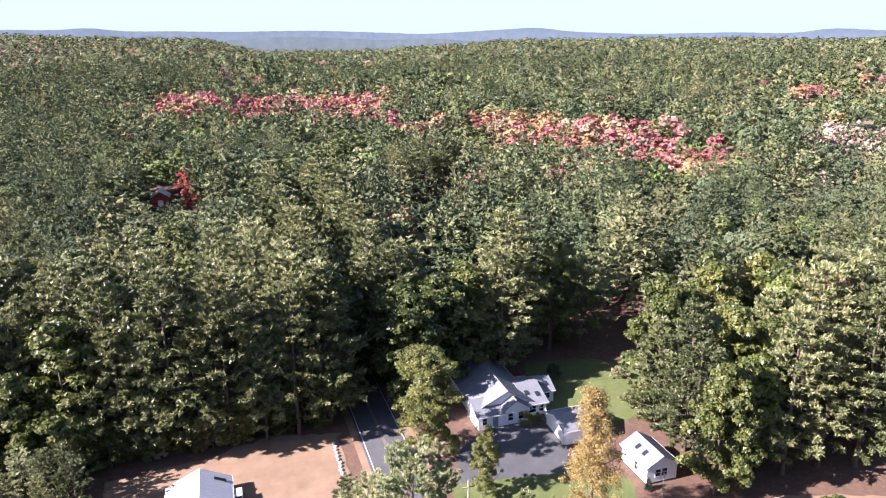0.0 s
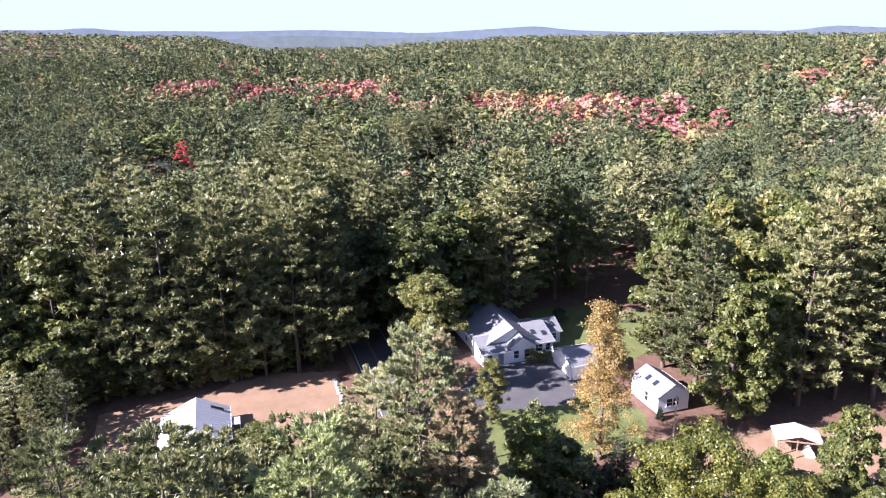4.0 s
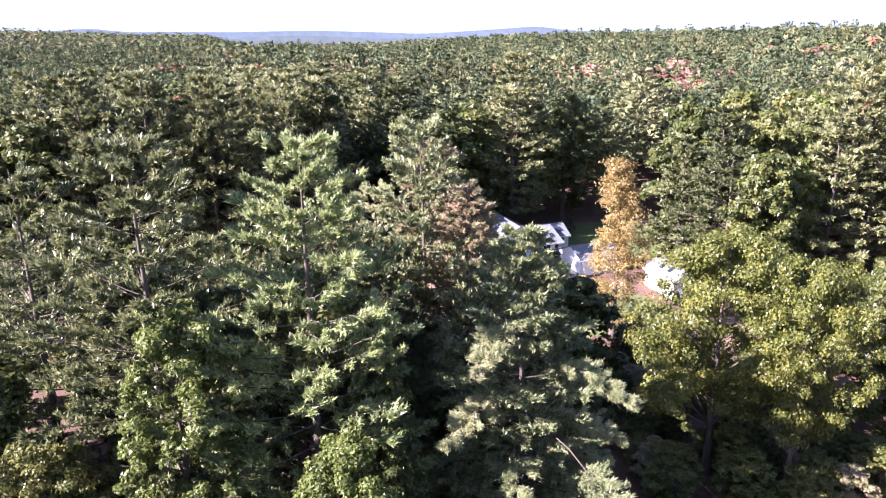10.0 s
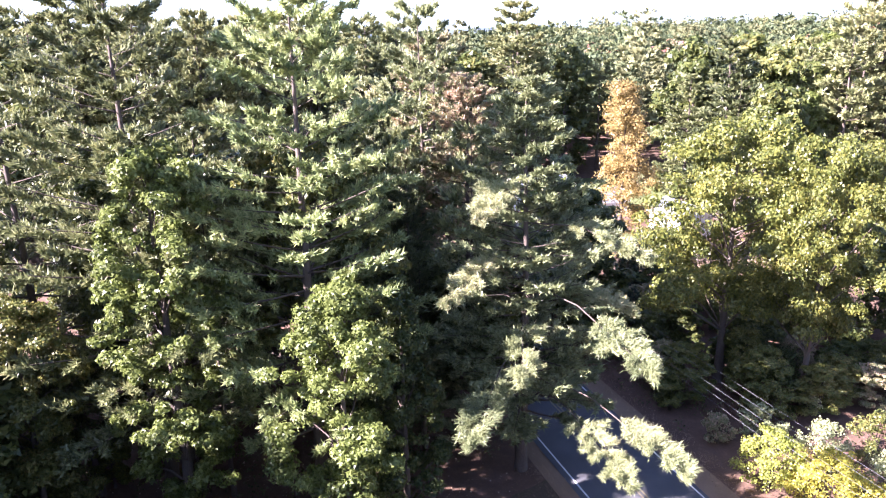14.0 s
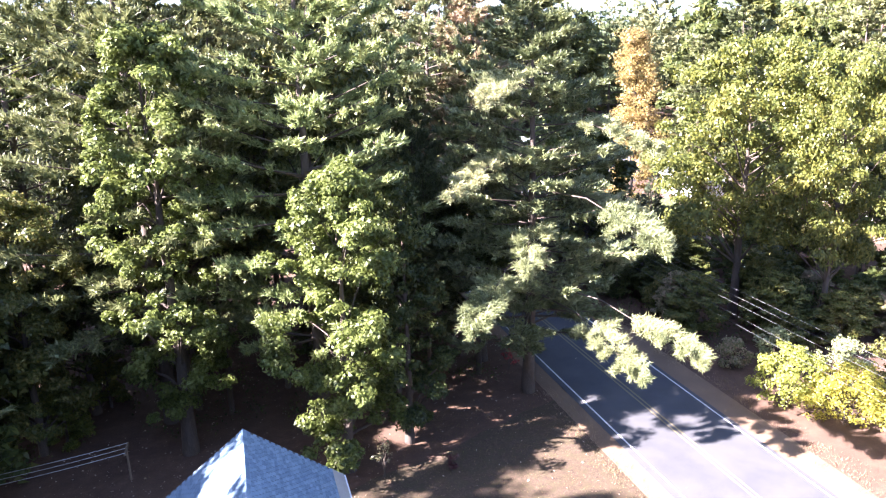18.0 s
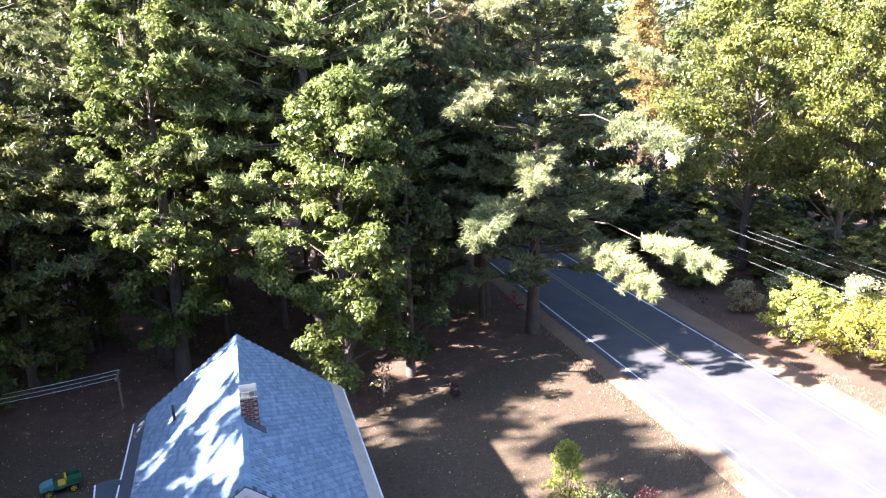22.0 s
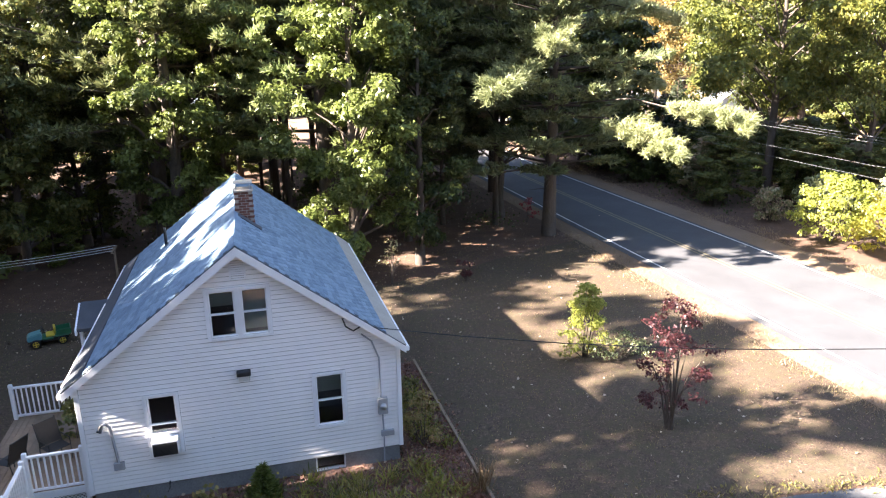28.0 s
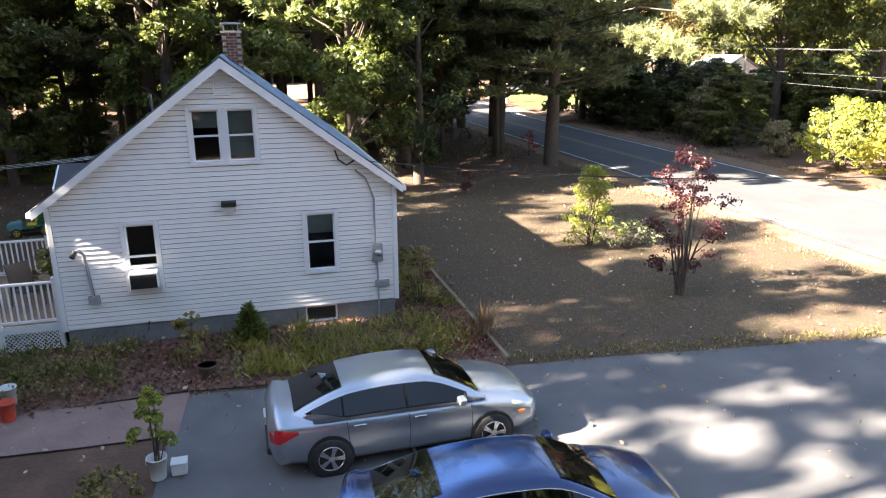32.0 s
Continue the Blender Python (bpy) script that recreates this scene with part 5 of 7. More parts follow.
part_np("tap", *tube(((-2.71, FRONT, 0.52), (-2.71, FRONT - 0.1, 0.52), (-2.72, FRONT - 0.12, 0.4), (-2.78, FRONT - 0.12, 0.3)), (0.02, 0.02, 0.015, 0.012), 6), BLACK, house)
part("basement_window", boxes(((0.86, FRONT + 0.05, 0.06), (0.9, FRONT + 0.12, SILL - 0.03)), ((1.6, FRONT + 0.05, 0.06), (1.64, FRONT + 0.12, SILL - 0.03)), ((0.9, FRONT + 0.05, 0.06), (1.6, FRONT + 0.12, 0.1)), ((0.9, FRONT + 0.05, SILL - 0.06), (1.6, FRONT + 0.12, SILL - 0.03))), TRIM, house)
part("basement_pane", boxes(((0.9, FRONT + 0.09, 0.1), (1.6, FRONT + 0.095, SILL - 0.06))), GLASS, house)


def chimney():
    cx, cy, half = -0.36, 20.4, 0.24
    ch = tagged(new("chimney"), "weathered red brick chimney with a flue cap")
    ch.parent = house
    part("core", boxes(((cx - half + 0.012, cy - half + 0.012, 5.7), (cx + half - 0.012, cy + half - 0.012, 6.97))), MORTAR, ch)
    me = bpy.data.meshes.new("brick")
    bm = boxes(((-0.095, -0.045, 0), (0.095, 0.045, 0.062)), bevel=0.006)
    bm.to_mesh(me)
    bm.free()
    me.materials.append(BRICK)
    for k in range(15):
        z = 5.85 + 0.075 * k
        for s in range(4):
            for j in range(2):
                u = (j - 0.5) * 0.205 + (0.06 if (k + s) % 2 else -0.06)
                ob = new("brick", me)
                ob.parent = ch
                ob.matrix_basis = pose(cx, cy, z, 0, 0, 90 * s) @ pose(u + random.uniform(-0.003, 0.003), -half + 0.045, 0)
    part("crown", boxes(((cx - half - 0.03, cy - half - 0.03, 6.97), (cx + half + 0.03, cy + half + 0.03, 7.03)), bevel=0.01), MORTAR, ch)
    part("cap_post", boxes(((cx - 0.2, cy - 0.2, 7.03), (cx - 0.17, cy - 0.17, 7.2)), ((cx + 0.17, cy - 0.2, 7.03), (cx + 0.2, cy - 0.17, 7.2)), ((cx - 0.2, cy + 0.17, 7.03), (cx - 0.17, cy + 0.2, 7.2)), ((cx + 0.17, cy + 0.17, 7.03), (cx + 0.2, cy + 0.2, 7.2))), METAL, ch)
    part("flue_cap", boxes(((cx - 0.26, cy - 0.26, 7.2), (cx + 0.26, cy + 0.26, 7.23)), bevel=0.008), METAL, ch)
    moss = bmesh.new()
    prism(moss, ((cx - 0.2, 6.35), (cx + 0.4, 5.9), (cx + 0.42, 5.94), (cx - 0.18, 6.4)), cy - half - 0.35, cy - half)
    part("flashing", fix(moss), ROOF_DECK, ch)


chimney()
part_np("vent_pipe", *tube(((-2.95, 24.0, 4.6), (-2.95, 24.0, 5.25)), (0.05, 0.05), 9), BLACK, house)


# ---- deck at the side of the house ----
def rail(parent, a, b, top, low, spacing=0.125):
    """A white deck rail with upright balusters between two points."""
    a, b = Vector(a), Vector(b)
    n = max(1, int((b - a).length / spacing))
    way = (b - a).normalized()
    ang = math.degrees(math.atan2(way.y, way.x))
    m = pose(a.x, a.y, 0, 0, 0, ang)
    L = (b - a).length
    part("handrail", boxes(((0, -0.045, top - 0.05), (L, 0.045, top)), bevel=0.004), TRIM, parent).matrix_basis = m
    part("bottom_rail", boxes(((0, -0.03, low), (L, 0.03, low + 0.05)), bevel=0.004), TRIM, parent).matrix_basis = m
    for i in range(1, n):
        part("baluster", boxes(((i * L / n - 0.018, -0.018, low + 0.05), (i * L / n + 0.018, 0.018, top - 0.05))), TRIM, parent).matrix_basis = m
    for p in (0, L):
        part("post", boxes(((p - 0.05, -0.05, 0.0), (p + 0.05, 0.05, top + 0.09)), bevel=0.008), TRIM, parent).matrix_basis = m


deck = thing("deck", pose(0, 0, 0), "white-railed timber deck beside the house", "deck")
for k in range(19):
    part("deck_board", boxes(((-7.3 + 0.146 * k, 16.95, 0.56), (-7.3 + 0.146 * k + 0.138, 21.2, 0.6))), TIMBER, deck)
part("skirt", boxes(((-5.9, 16.9, 0.44), (-4.55, 16.94, 0.62))), TRIM, deck)
part("skirt", boxes(((-7.3, 21.2, 0.44), (-4.55, 21.24, 0.62))), TRIM, deck)
rail(deck, (-5.85, 16.92), (-4.62, 16.92), 1.62, 0.68)
rail(deck, (-7.25, 21.1), (-5.7, 21.1), 1.6, 0.68)
rail(deck, (-5.9, 15.4), (-5.9, 16.8), 1.5, 0.6)
bm = bmesh.new()
for k in range(-8, 20):
    for s in (1, -1):
        m = pose(-5.9 + 0.09 * k, 16.93 + 0.004 * s, 0.2, 0, 45 * s, 0)
        v = []
        for p in ((-0.011, -0.004, -0.4), (0.011, 0.004, 0.4)):
            v.append(p)
        box(bm, v[0], v[1], m)
for axis, lim in (((1, 0, 0), -4.56), ((-1, 0, 0), 5.88), ((0, 0, 1), 0.44), ((0, 0, -1), -0.02)):
    co = Vector(axis) * abs(lim) if axis != (1, 0, 0) else Vector((lim, 0, 0))
    if axis == (-1, 0, 0):
        co = Vector((-5.88, 0, 0))
    if axis == (0, 0, -1):
        co = Vector((0, 0, 0.0))
    bmesh.ops.bisect_plane(bm, geom=bm.verts[:] + bm.edges[:] + bm.faces[:], plane_co=co, plane_no=axis, clear_outer=True)
tagged(part("lattice", bm, TRIM, deck), kind="stuff")
part("step", boxes(((-7.2, 16.3, 0.0), (-5.95, 16.6, 0.2)), ((-7.2, 16.6, 0.0), (-5.95, 16.9, 0.4))), TIMBER, deck)

canopy = tagged(new("door_canopy"), "small gabled canopy over the side door")
canopy.parent = house
bm = bmesh.new()
prism(bm, ((21.9, 2.75), (22.9, 3.25), (23.9, 2.75), (23.9, 2.85), (22.9, 3.37), (21.9, 2.85)), -5.5, -4.5, "x")
part("canopy_roof", fix(bm), ROOF_DECK, canopy)
bm = bmesh.new()
prism(bm, ((21.88, 2.65), (22.9, 3.17), (23.92, 2.65), (23.92, 2.82), (22.9, 3.34), (21.88, 2.82)), -5.56, -5.5, "x")
part("canopy_trim", fix(bm), TRIM, canopy)
for y in (22.0, 23.7):
    part("canopy_post", boxes(((-5.46, y, 0.0), (-5.36, y + 0.1, 2.72))), TRIM, canopy)


def patio_chair(x, y, z, a):
    c = thing("patio_chair", pose(x, y, z, 0, 0, a), "black metal patio chair with a sling seat", "chair", "chairs on the deck")
    for sx in (-0.27, 0.27):
        part_np("side_frame", *tube(((sx, -0.25, 0.0), (sx, -0.27, 0.62), (sx, 0.2, 0.62), (sx, 0.3, 0.0)), (0.014,) * 4, 6), BLACK, c)
        part_np("back_post", *tube(((sx, 0.16, 0.4), (sx, 0.38, 1.05)), (0.014,) * 2, 6), BLACK, c)
    part("seat", boxes(((-0.26, -0.25, 0.4), (0.26, 0.18, 0.42))), BLACK, c)
    part("backrest", boxes(((-0.26, -0.01, 0.0), (0.26, 0.01, 0.62))), BLACK, c).matrix_basis = pose(0, 0.17, 0.44, -18, 0, 0)
    return c


patio_chair(-5.6, 18.4, 0.6, 40)
patio_chair(-6.5, 18.0, 0.6, -120)

# ---- the yard ----
MULCH = surface("leafy_bed_soil", (0.07, 0.04, 0.03), (0.2, 0.11, 0.08), 0.95, 2.5, 30, relief=0.6, depth=0.04)
PAVER = surface("dusty_red_path", (0.16, 0.1, 0.085), (0.3, 0.2, 0.17), 0.95, 1.2, 30, relief=0.4)
WHITE_PLASTIC = surface("scuffed_white_plastic", (0.6, 0.6, 0.58), (0.78, 0.78, 0.76), 0.5, 6, 50, relief=0.05)
RED_PLASTIC = surface("orange_red_plastic", (0.55, 0.06, 0.03), (0.7, 0.1, 0.05), 0.4, 6, 50, relief=0.05)
CLAY = surface("dark_clay_pot", (0.06, 0.04, 0.035), (0.12, 0.08, 0.06), 0.8, 6, 40, relief=0.2)
GREEN_PAINT = surface("green_tractor_paint", (0.02, 0.11, 0.05), (0.035, 0.16, 0.075), 0.35, 3, 50, relief=0.05)
TEAL_PAINT = surface("faded_teal_hood", (0.1, 0.27, 0.28), (0.15, 0.36, 0.36), 0.4, 3, 50, relief=0.05)
YELLOW_PAINT = surface("yellow_seat_vinyl", (0.6, 0.43, 0.04), (0.72, 0.52, 0.06), 0.45, 3, 50, relief=0.05)
RUBBER = surface("black_rubber", (0.015, 0.015, 0.015), (0.035, 0.035, 0.035), 0.8, 5, 60, relief=0.3)
STONE = surface("field_stone", (0.25, 0.24, 0.23), (0.46, 0.44, 0.42), 0.9, 3, 25, relief=0.5, vary=0.3)

sheet("garden_bed", ((-7.2, 13.7), (-2.0, 13.75), (4.82, 13.2), (4.86, 22.6), (3.2, 22.6), (3.2, 16.7), (-4.5, 16.7), (-7.2, 16.4)), 0.045, MULCH, "overgrown flower bed along the house", "flower bed", lift=0.12)
sheet("path", ((-8.5, 13.75), (-1.75, 13.7), (-1.75, 12.1), (-8.5, 12.3)), 0.04, PAVER, "dusty reddish path to the deck", "path", lift=0.12)
for k in range(4):
    part("bed_edging", boxes(((4.84, 13.3 + 2.33 * k, 0.0), (4.93, 13.3 + 2.33 * (k + 1) - 0.01, 0.13)), bevel=0.01), TIMBER)["label"] = "weathered timber edging board of the flower bed"
for o in [o for o in scene.objects if o.name.startswith("bed_edging")]:
    tagged(o, category="edging", group="edging boards of the bed")


def tufts(name, rng, places, n, size, leaf, label, category, spread=0.25, lean=0.6, width=0.1, high=None):
    """Grass or weeds: upright blades round many places, one object."""
    p = np.asarray(places, float)
    c = np.repeat(p, n, 0) + np.c_[rng.normal(0, spread, (len(p) * n, 2)), np.zeros(len(p) * n)]
    w = np.c_[rng.normal(0, lean, (len(c), 2)), np.ones(len(c))]
    if high:
        c[:, 2] += rng.uniform(0, high, len(c))
        w = rng.normal(0, 1, w.shape) + (0, 0, 0.5)
    v, f = blades(rng, c, w, size * rng.uniform(0.5, 1.3, len(c)), width)
    return tagged(part_np(name, v, f, leaf), label, category, kind="stuff")


rng = np.random.default_rng(5)


def spots(x0, x1, y0, y1, n, z=0.05):
    return np.c_[rng.uniform(x0, x1, n), rng.uniform(y0, y1, n), np.full(n, z)]


tufts("weeds", rng, np.r_[spots(-0.6, 4.2, 14.0, 16.3, 34), spots(3.3, 4.5, 15, 21, 10), spots(-0.4, 2.6, 13.8, 15.0, 26)], 34, 0.36, YELLOWING, "tangled yellowing weeds and day lilies in the bed", "weeds", 0.14, 0.75, 0.05)
tufts("weeds", rng, np.r_[spots(-7, -3.2, 14.4, 16.5, 30), spots(0.5, 3.6, 15.2, 16.5, 10)], 30, 0.32, OAK, "dark green day lilies and weeds beside the foundation", "weeds", 0.15, 0.8, 0.055)
tufts("weed_leaves", rng, np.r_[spots(-7, -3.0, 14.0, 16.4, 46), spots(-1, 4.4, 13.8, 16.4, 40), spots(3.3, 4.5, 16, 20, 14)], 60, 0.075, WEEDS, "low leafy weeds in the flower bed", "weeds", 0.24, 0.8, 0.4, 0.34)
tufts("weed_leaves", rng, np.r_[spots(-7, -2.2, 13.8, 16.3, 30), spots(2.2, 4.7, 13.5, 16.0, 34), spots(-2.6, -0.6, 13.8, 15.8, 10)], 34, 0.07, RED_STEMS, "reddish trailing weeds in the flower bed", "weeds", 0.24, 0.9, 0.34, 0.16)
tufts("seed_heads", rng, spots(0.3, 2.6, 14.2, 15.6, 22, 0.15), 14, 0.34, STRAW, "pale dry seed stalks above the bed", "weeds", 0.12, 0.35, 0.02)
tufts("dry_grass_clump", rng, [(4.75, 14.6, 0.05)], 130, 0.85, STRAW, "clump of tall dry ornamental grass", "grass", 0.09, 0.24, 0.013)
tufts("bed_litter", rng, np.r_[spots(-7, 4.8, 13.7, 16.5, 900, 0.06), spots(3.25, 4.8, 16, 22.5, 420, 0.06), spots(4.0, 4.8, 13.4, 20, 160, 0.06)], 7, 0.09, LITTER, "brown and reddish leaf litter in the flower bed", "leaf litter", 0.2, 3.0, 0.38)
tufts("dry_grass_clump", rng, [(-1.9, 14.9, 0.05)], 110, 0.4, STRAW, "clump of dry grass stems", "grass", 0.08, 0.3, 0.03)
tufts("edge_weeds", rng, np.c_[np.linspace(5.0, 17.5, 90), np.linspace(13.12, 11.45, 90) + rng.normal(0.25, 0.14, 90), np.full(90, 0.03)], 16, 0.11, WEEDS, "ragged weeds along the driveway edge", "weeds", 0.16, 0.9, 0.14)
tufts("lawn_grass", rng, np.r_[spots(5, 18, 13.4, 36, 1500, 0.02), spots(-13, -5.5, 22, 35, 350, 0.02)], 9, 0.07, WEEDS, "thin dry grass blades on the lawn", "grass", 0.3, 0.8, 0.08)
tufts("fallen_leaves", rng, np.r_[spots(-8, 18, 3, 13, 170, 0.06), spots(5, 18, 13, 36, 200, 0.035), spots(-13, 5, 27, 37, 400, 0.035), spots(-6, 5, 13.4, 16.5, 160, 0.08), spots(-8, 18, 37, 60, 700, 0.03)], 2, 0.1, foliage("fallen_leaf", ((0.0, (0.26, 0.16, 0.09)), (0.5, (0.48, 0.38, 0.26)), (1.0, (0.78, 0.7, 0.58))), 0.25), "scattered pale fallen leaves", "fallen leaves", 1.4, 3.0, 0.35)


def shrub(name, x, y, h, r, leaf, n, size, label, stems=7, kind="bush", seed=1, base=0.1, category="bush"):
    """A shrub: several stems from the ground and loose leaves."""
    g = np.random.default_rng(seed)
    top = thing(name, pose(x, y, float(ground_z(x, y))), label, category)
    p, d, c = leafy_cloud(g, h, r, h * base, n, max(16, n // 30), kind)
    out = []
    for k in range(stems):
        t = c[g.integers(0, len(c))]
        a = g.uniform(0, 6.28)
        o = np.array((0.08 * r * math.cos(a), 0.08 * r * math.sin(a), 0))
        out.append(tube((o, (o + t) / 2 + (0, 0, 0.1 * h), t), (0.008 * h, 0.006 * h, 0.002 * h), 5))
    part_np("trunk", *tubes(out), BARK, top, smooth=True)
    face = d + g.normal(0, 1.0, d.shape)
    part_np("crown", *blades(g, p, np.cross(d, g.normal(size=d.shape)) - (0, 0, 0.2), size * g.uniform(0.6, 1.3, len(p)), 0.36, face), leaf, top)
    return top


shrub("purple_leaf_tree", 10.9, 15.95, 4.1, 1.1, PURPLE, 3900, 0.08, "small purple-leaved ornamental tree on the lawn", 12, "round", 3, 0.12, "tree")
shrub("yellow_green_bush", 10.8, 21.1, 2.8, 1.0, LIME, 6500, 0.075, "upright bush with yellow-green leaves on the lawn", 8, "tall", 4, 0.06)
shrub("red_bush", 9.35, 30.5, 1.15, 0.5, PURPLE, 420, 0.1, "small red-leaved bush at the edge of the lawn", 6, "bush", 5)
shrub("red_sapling", 16.6, 40.6, 1.6, 0.6, RED, 260, 0.12, "red-leaved sapling beside the pine", 5, "bush", 6)
shrub("sapling", 5.9, 31.2, 2.3, 0.7, RUST, 220, 0.1, "thin half-bare sapling behind the house", 7, "bush", 7, 0.3, "tree")
shrub("house_bush", 3.85, 17.2, 1.6, 0.72, WEEDS, 1500, 0.08, "straggly bush at the corner of the house", 9, "bush", 8)
shrub("corner_bush", 3.9, 19.6, 0.9, 0.6, WEEDS, 900, 0.09, "low bush in the flower bed", 7, "bush", 9)
shrub("tall_weed", -1.7, 15.2, 1.15, 0.4, WEEDS, 260, 0.14, "tall leafy garden plant gone to seed", 5, "bush", 10)
shrub("deck_plant", -5.3, 19.4, 1.7, 0.7, OAK, 800, 0.14, "leafy potted plant on the deck", 6, "bush", 12)
shrub("grey_brush_heap", 11.9, 20.5, 1.1, 1.3, PINE_PALE, 900, 0.09, "heap of grey cut branches on the lawn", 26, "bush", 11)


def conifer(x, y, h, r, leaf, label, n=2600, seed=2, name="evergreen_shrub", category="shrub"):
    g = np.random.default_rng(seed)
    top = thing(name, pose(x, y, float(ground_z(x, y))), label, category)
    s = 1 - np.sqrt(g.uniform(0, 1, n))
    a = g.uniform(0, 6.28, n)
    rad = r * (1 - s) ** 0.8 * g.uniform(0.45, 1.05, n) * (0.85 + 0.25 * np.sin(s * 40))
    p = np.stack((rad * np.cos(a), rad * np.sin(a), 0.04 * h + s * h * 0.95), 1)
    way = np.stack((np.cos(a), np.sin(a), np.full(n, 0.5)), 1) + g.normal(0, 0.35, p.shape)
    part_np("trunk", *tube(((0, 0, 0), (0, 0, h * 0.95)), (0.02 * h, 0.004 * h), 6), BARK, top, smooth=True)
    part_np("crown", *chips(g, p, way, 0.12 * (h ** 0.6) * g.uniform(0.6, 1.3, n), 0.22), leaf, top)
    return top


DARK_FIR = foliage("dark_fir_needles", ((0.0, (0.02, 0.035, 0.02)), (0.5, (0.05, 0.07, 0.04)), (1.0, (0.09, 0.11, 0.06))), 0.15)
conifer(-0.5, 16.0, 1.0, 0.42, OAK_LIGHT, "small conical evergreen shrub against the foundation")
for i, (x, y, h) in enumerate(((39.5, 61.5, 6.5), (42.5, 64, 7.5), (36.5, 58.5, 5.0), (45.5, 61, 5.0), (33.5, 64.5, 6.5), (34.5, 52.5, 5.5), (31.5, 56.5, 7.0), (48.5, 66, 4.5))):
    conifer(x, y, h, h * 0.32, DARK_FIR, "dark young spruce at the edge of the dirt yard", 3000, 20 + i, "spruce", "tree")

# shrubs on the bank across the road
for i, (x, y, h, r, leaf, lab) in enumerate((
        (30.4, 30.4, 3.9, 2.2, LIME, "pale yellow-green roadside shrub"), (31.9, 27.4, 3.9, 2.7, YELLOW, "bright yellow roadside shrub"),
        (32.9, 23.6, 3.7, 2.7, YELLOW, "bright yellow roadside shrub"), (34.5, 30.5, 3.6, 1.9, PINE_PALE, "grey-green shrub on the roadside bank"),
        (36.6, 27.0, 3.4, 2.0, PINE_PALE, "grey-green shrub on the roadside bank"), (33.2, 34.6, 3.0, 1.7, PINE_PALE, "grey-green shrub on the roadside bank"),
        (38.8, 30.5, 3.6, 2.0, OAK, "dull green shrub on the roadside bank"), (36.0, 36.5, 3.0, 1.8, OAK, "dull green shrub on the roadside bank"),
        (30.6, 35.5, 2.2, 1.1, RUST, "half-bare rusty roadside shrub"), (30.3, 40.5, 2.6, 1.2, OAK, "low roadside shrub in the shade"),
        (31.5, 45.5, 3.4, 1.5, OAK, "roadside shrub in the shade"), (30.6, 50.5, 3.2, 1.5, OAK, "roadside shrub in the shade"), (35, 22, 3.4, 2.0, OAK_LIGHT, "pale green roadside shrub"),
        (40.5, 36.5, 3.0, 1.8, PINE_PALE, "grey-green shrub on the roadside bank"), (41, 41, 3.2, 1.8, OAK, "dull green shrub under the oaks"))):
    shrub("roadside_shrub", x, y, h, r, leaf, 6500 if r > 2.1 else 3000, 0.15, lab, 12, "bush", 40 + i)
tufts("roadside_grass", rng, np.r_[spots(27.3, 29.2, 10, 60, 420, 0.03), spots(16.9, 18.3, 12, 37, 260, 0.03)], 12, 0.16, STRAW, "dry grass along the road verge", "grass", 0.25, 0.6, 0.06)
tufts("woodland_seedlings", rng, np.r_[spots(-12, 16, 38.5, 62, 170, 0.02), spots(28.5, 40, 36, 60, 120, 0.02)], 30, 0.16, OAK, "low seedlings and brush on the woodland floor", "undergrowth", 0.35, 0.8, 0.36, 0.9)


# ---- loose things in the yard ----
def bucket(x, y, material, label, h=0.37, r=0.15, m=None, handle=True):
    b = thing("bucket", m or pose(x, y, float(ground_z(x, y)) + 0.045), label, "bucket")
    prof = ((r * 0.82, 0.0), (r, h), (r + 0.012, h), (r + 0.012, h - 0.02), (r - 0.008, h - 0.01), (r * 0.8, 0.02), (0.0, 0.02))
    bm = bmesh.new()
    rings = []
    for q, z in prof:
        rings.append([bm.verts.new((q * math.cos(a * math.tau / 20), q * math.sin(a * math.tau / 20), z)) for a in range(20)] if q else [bm.verts.new((0, 0, z))])
    for a, c in zip(rings[:-1], rings[1:]):
        for i in range(20):
            if len(c) == 1:
                bm.faces.new((a[i], a[(i + 1) % 20], c[0]))
            else:
                bm.faces.new((a[i], a[(i + 1) % 20], c[(i + 1) % 20], c[i]))
    part("shell", fix(bm), material, b, smooth=True)
    if handle:
        arc = [(math.cos(q) * (r + 0.015), -0.02 - 0.1 * math.sin(q), h - 0.03 - 0.12 * math.sin(q)) for q in np.linspace(0, math.pi, 9)]
        part_np("handle", *tube(arc, (0.004,) * 9, 5), METAL, b)
    return b


bucket(-2.0, 10.8, WHITE_PLASTIC, "scuffed white plastic bucket used as a planter")
bucket(-4.85, 13.5, RED_PLASTIC, "orange-red plastic bucket beside the path")
bucket(-5.0, 14.15, WHITE_PLASTIC, "white plastic bucket in the flower bed")
shrub("bucket_plant", -2.0, 10.8, 1.4, 0.36, LIME, 2600, 0.05, "feathery green plant growing in the bucket", 8, "tall", 13, 0.25, "plant").location.z = 0.2
pot = thing("flower_pot", pose(-1.36, 14.25, 0.05), "dark clay flower pot in the bed", "flower pot")
part_np("pot", *tube(((0, 0, 0), (0, 0, 0.26), (0, 0, 0.3), (0, 0, 0.3), (0, 0, 0.24)), (0.14, 0.19, 0.2, 0.17, 0.001), 18), CLAY, pot, smooth=True)
tub = thing("plastic_tub", pose(-1.68, 10.85, 0.04), "small square white plastic tub on the driveway", "tub")
part("body", boxes(((-0.12, -0.11, 0.0), (0.12, 0.11, 0.2)), bevel=0.02), WHITE_PLASTIC, tub)
part("lid", boxes(((-0.13, -0.12, 0.2), (0.13, 0.12, 0.225)), bevel=0.01), WHITE_PLASTIC, tub)
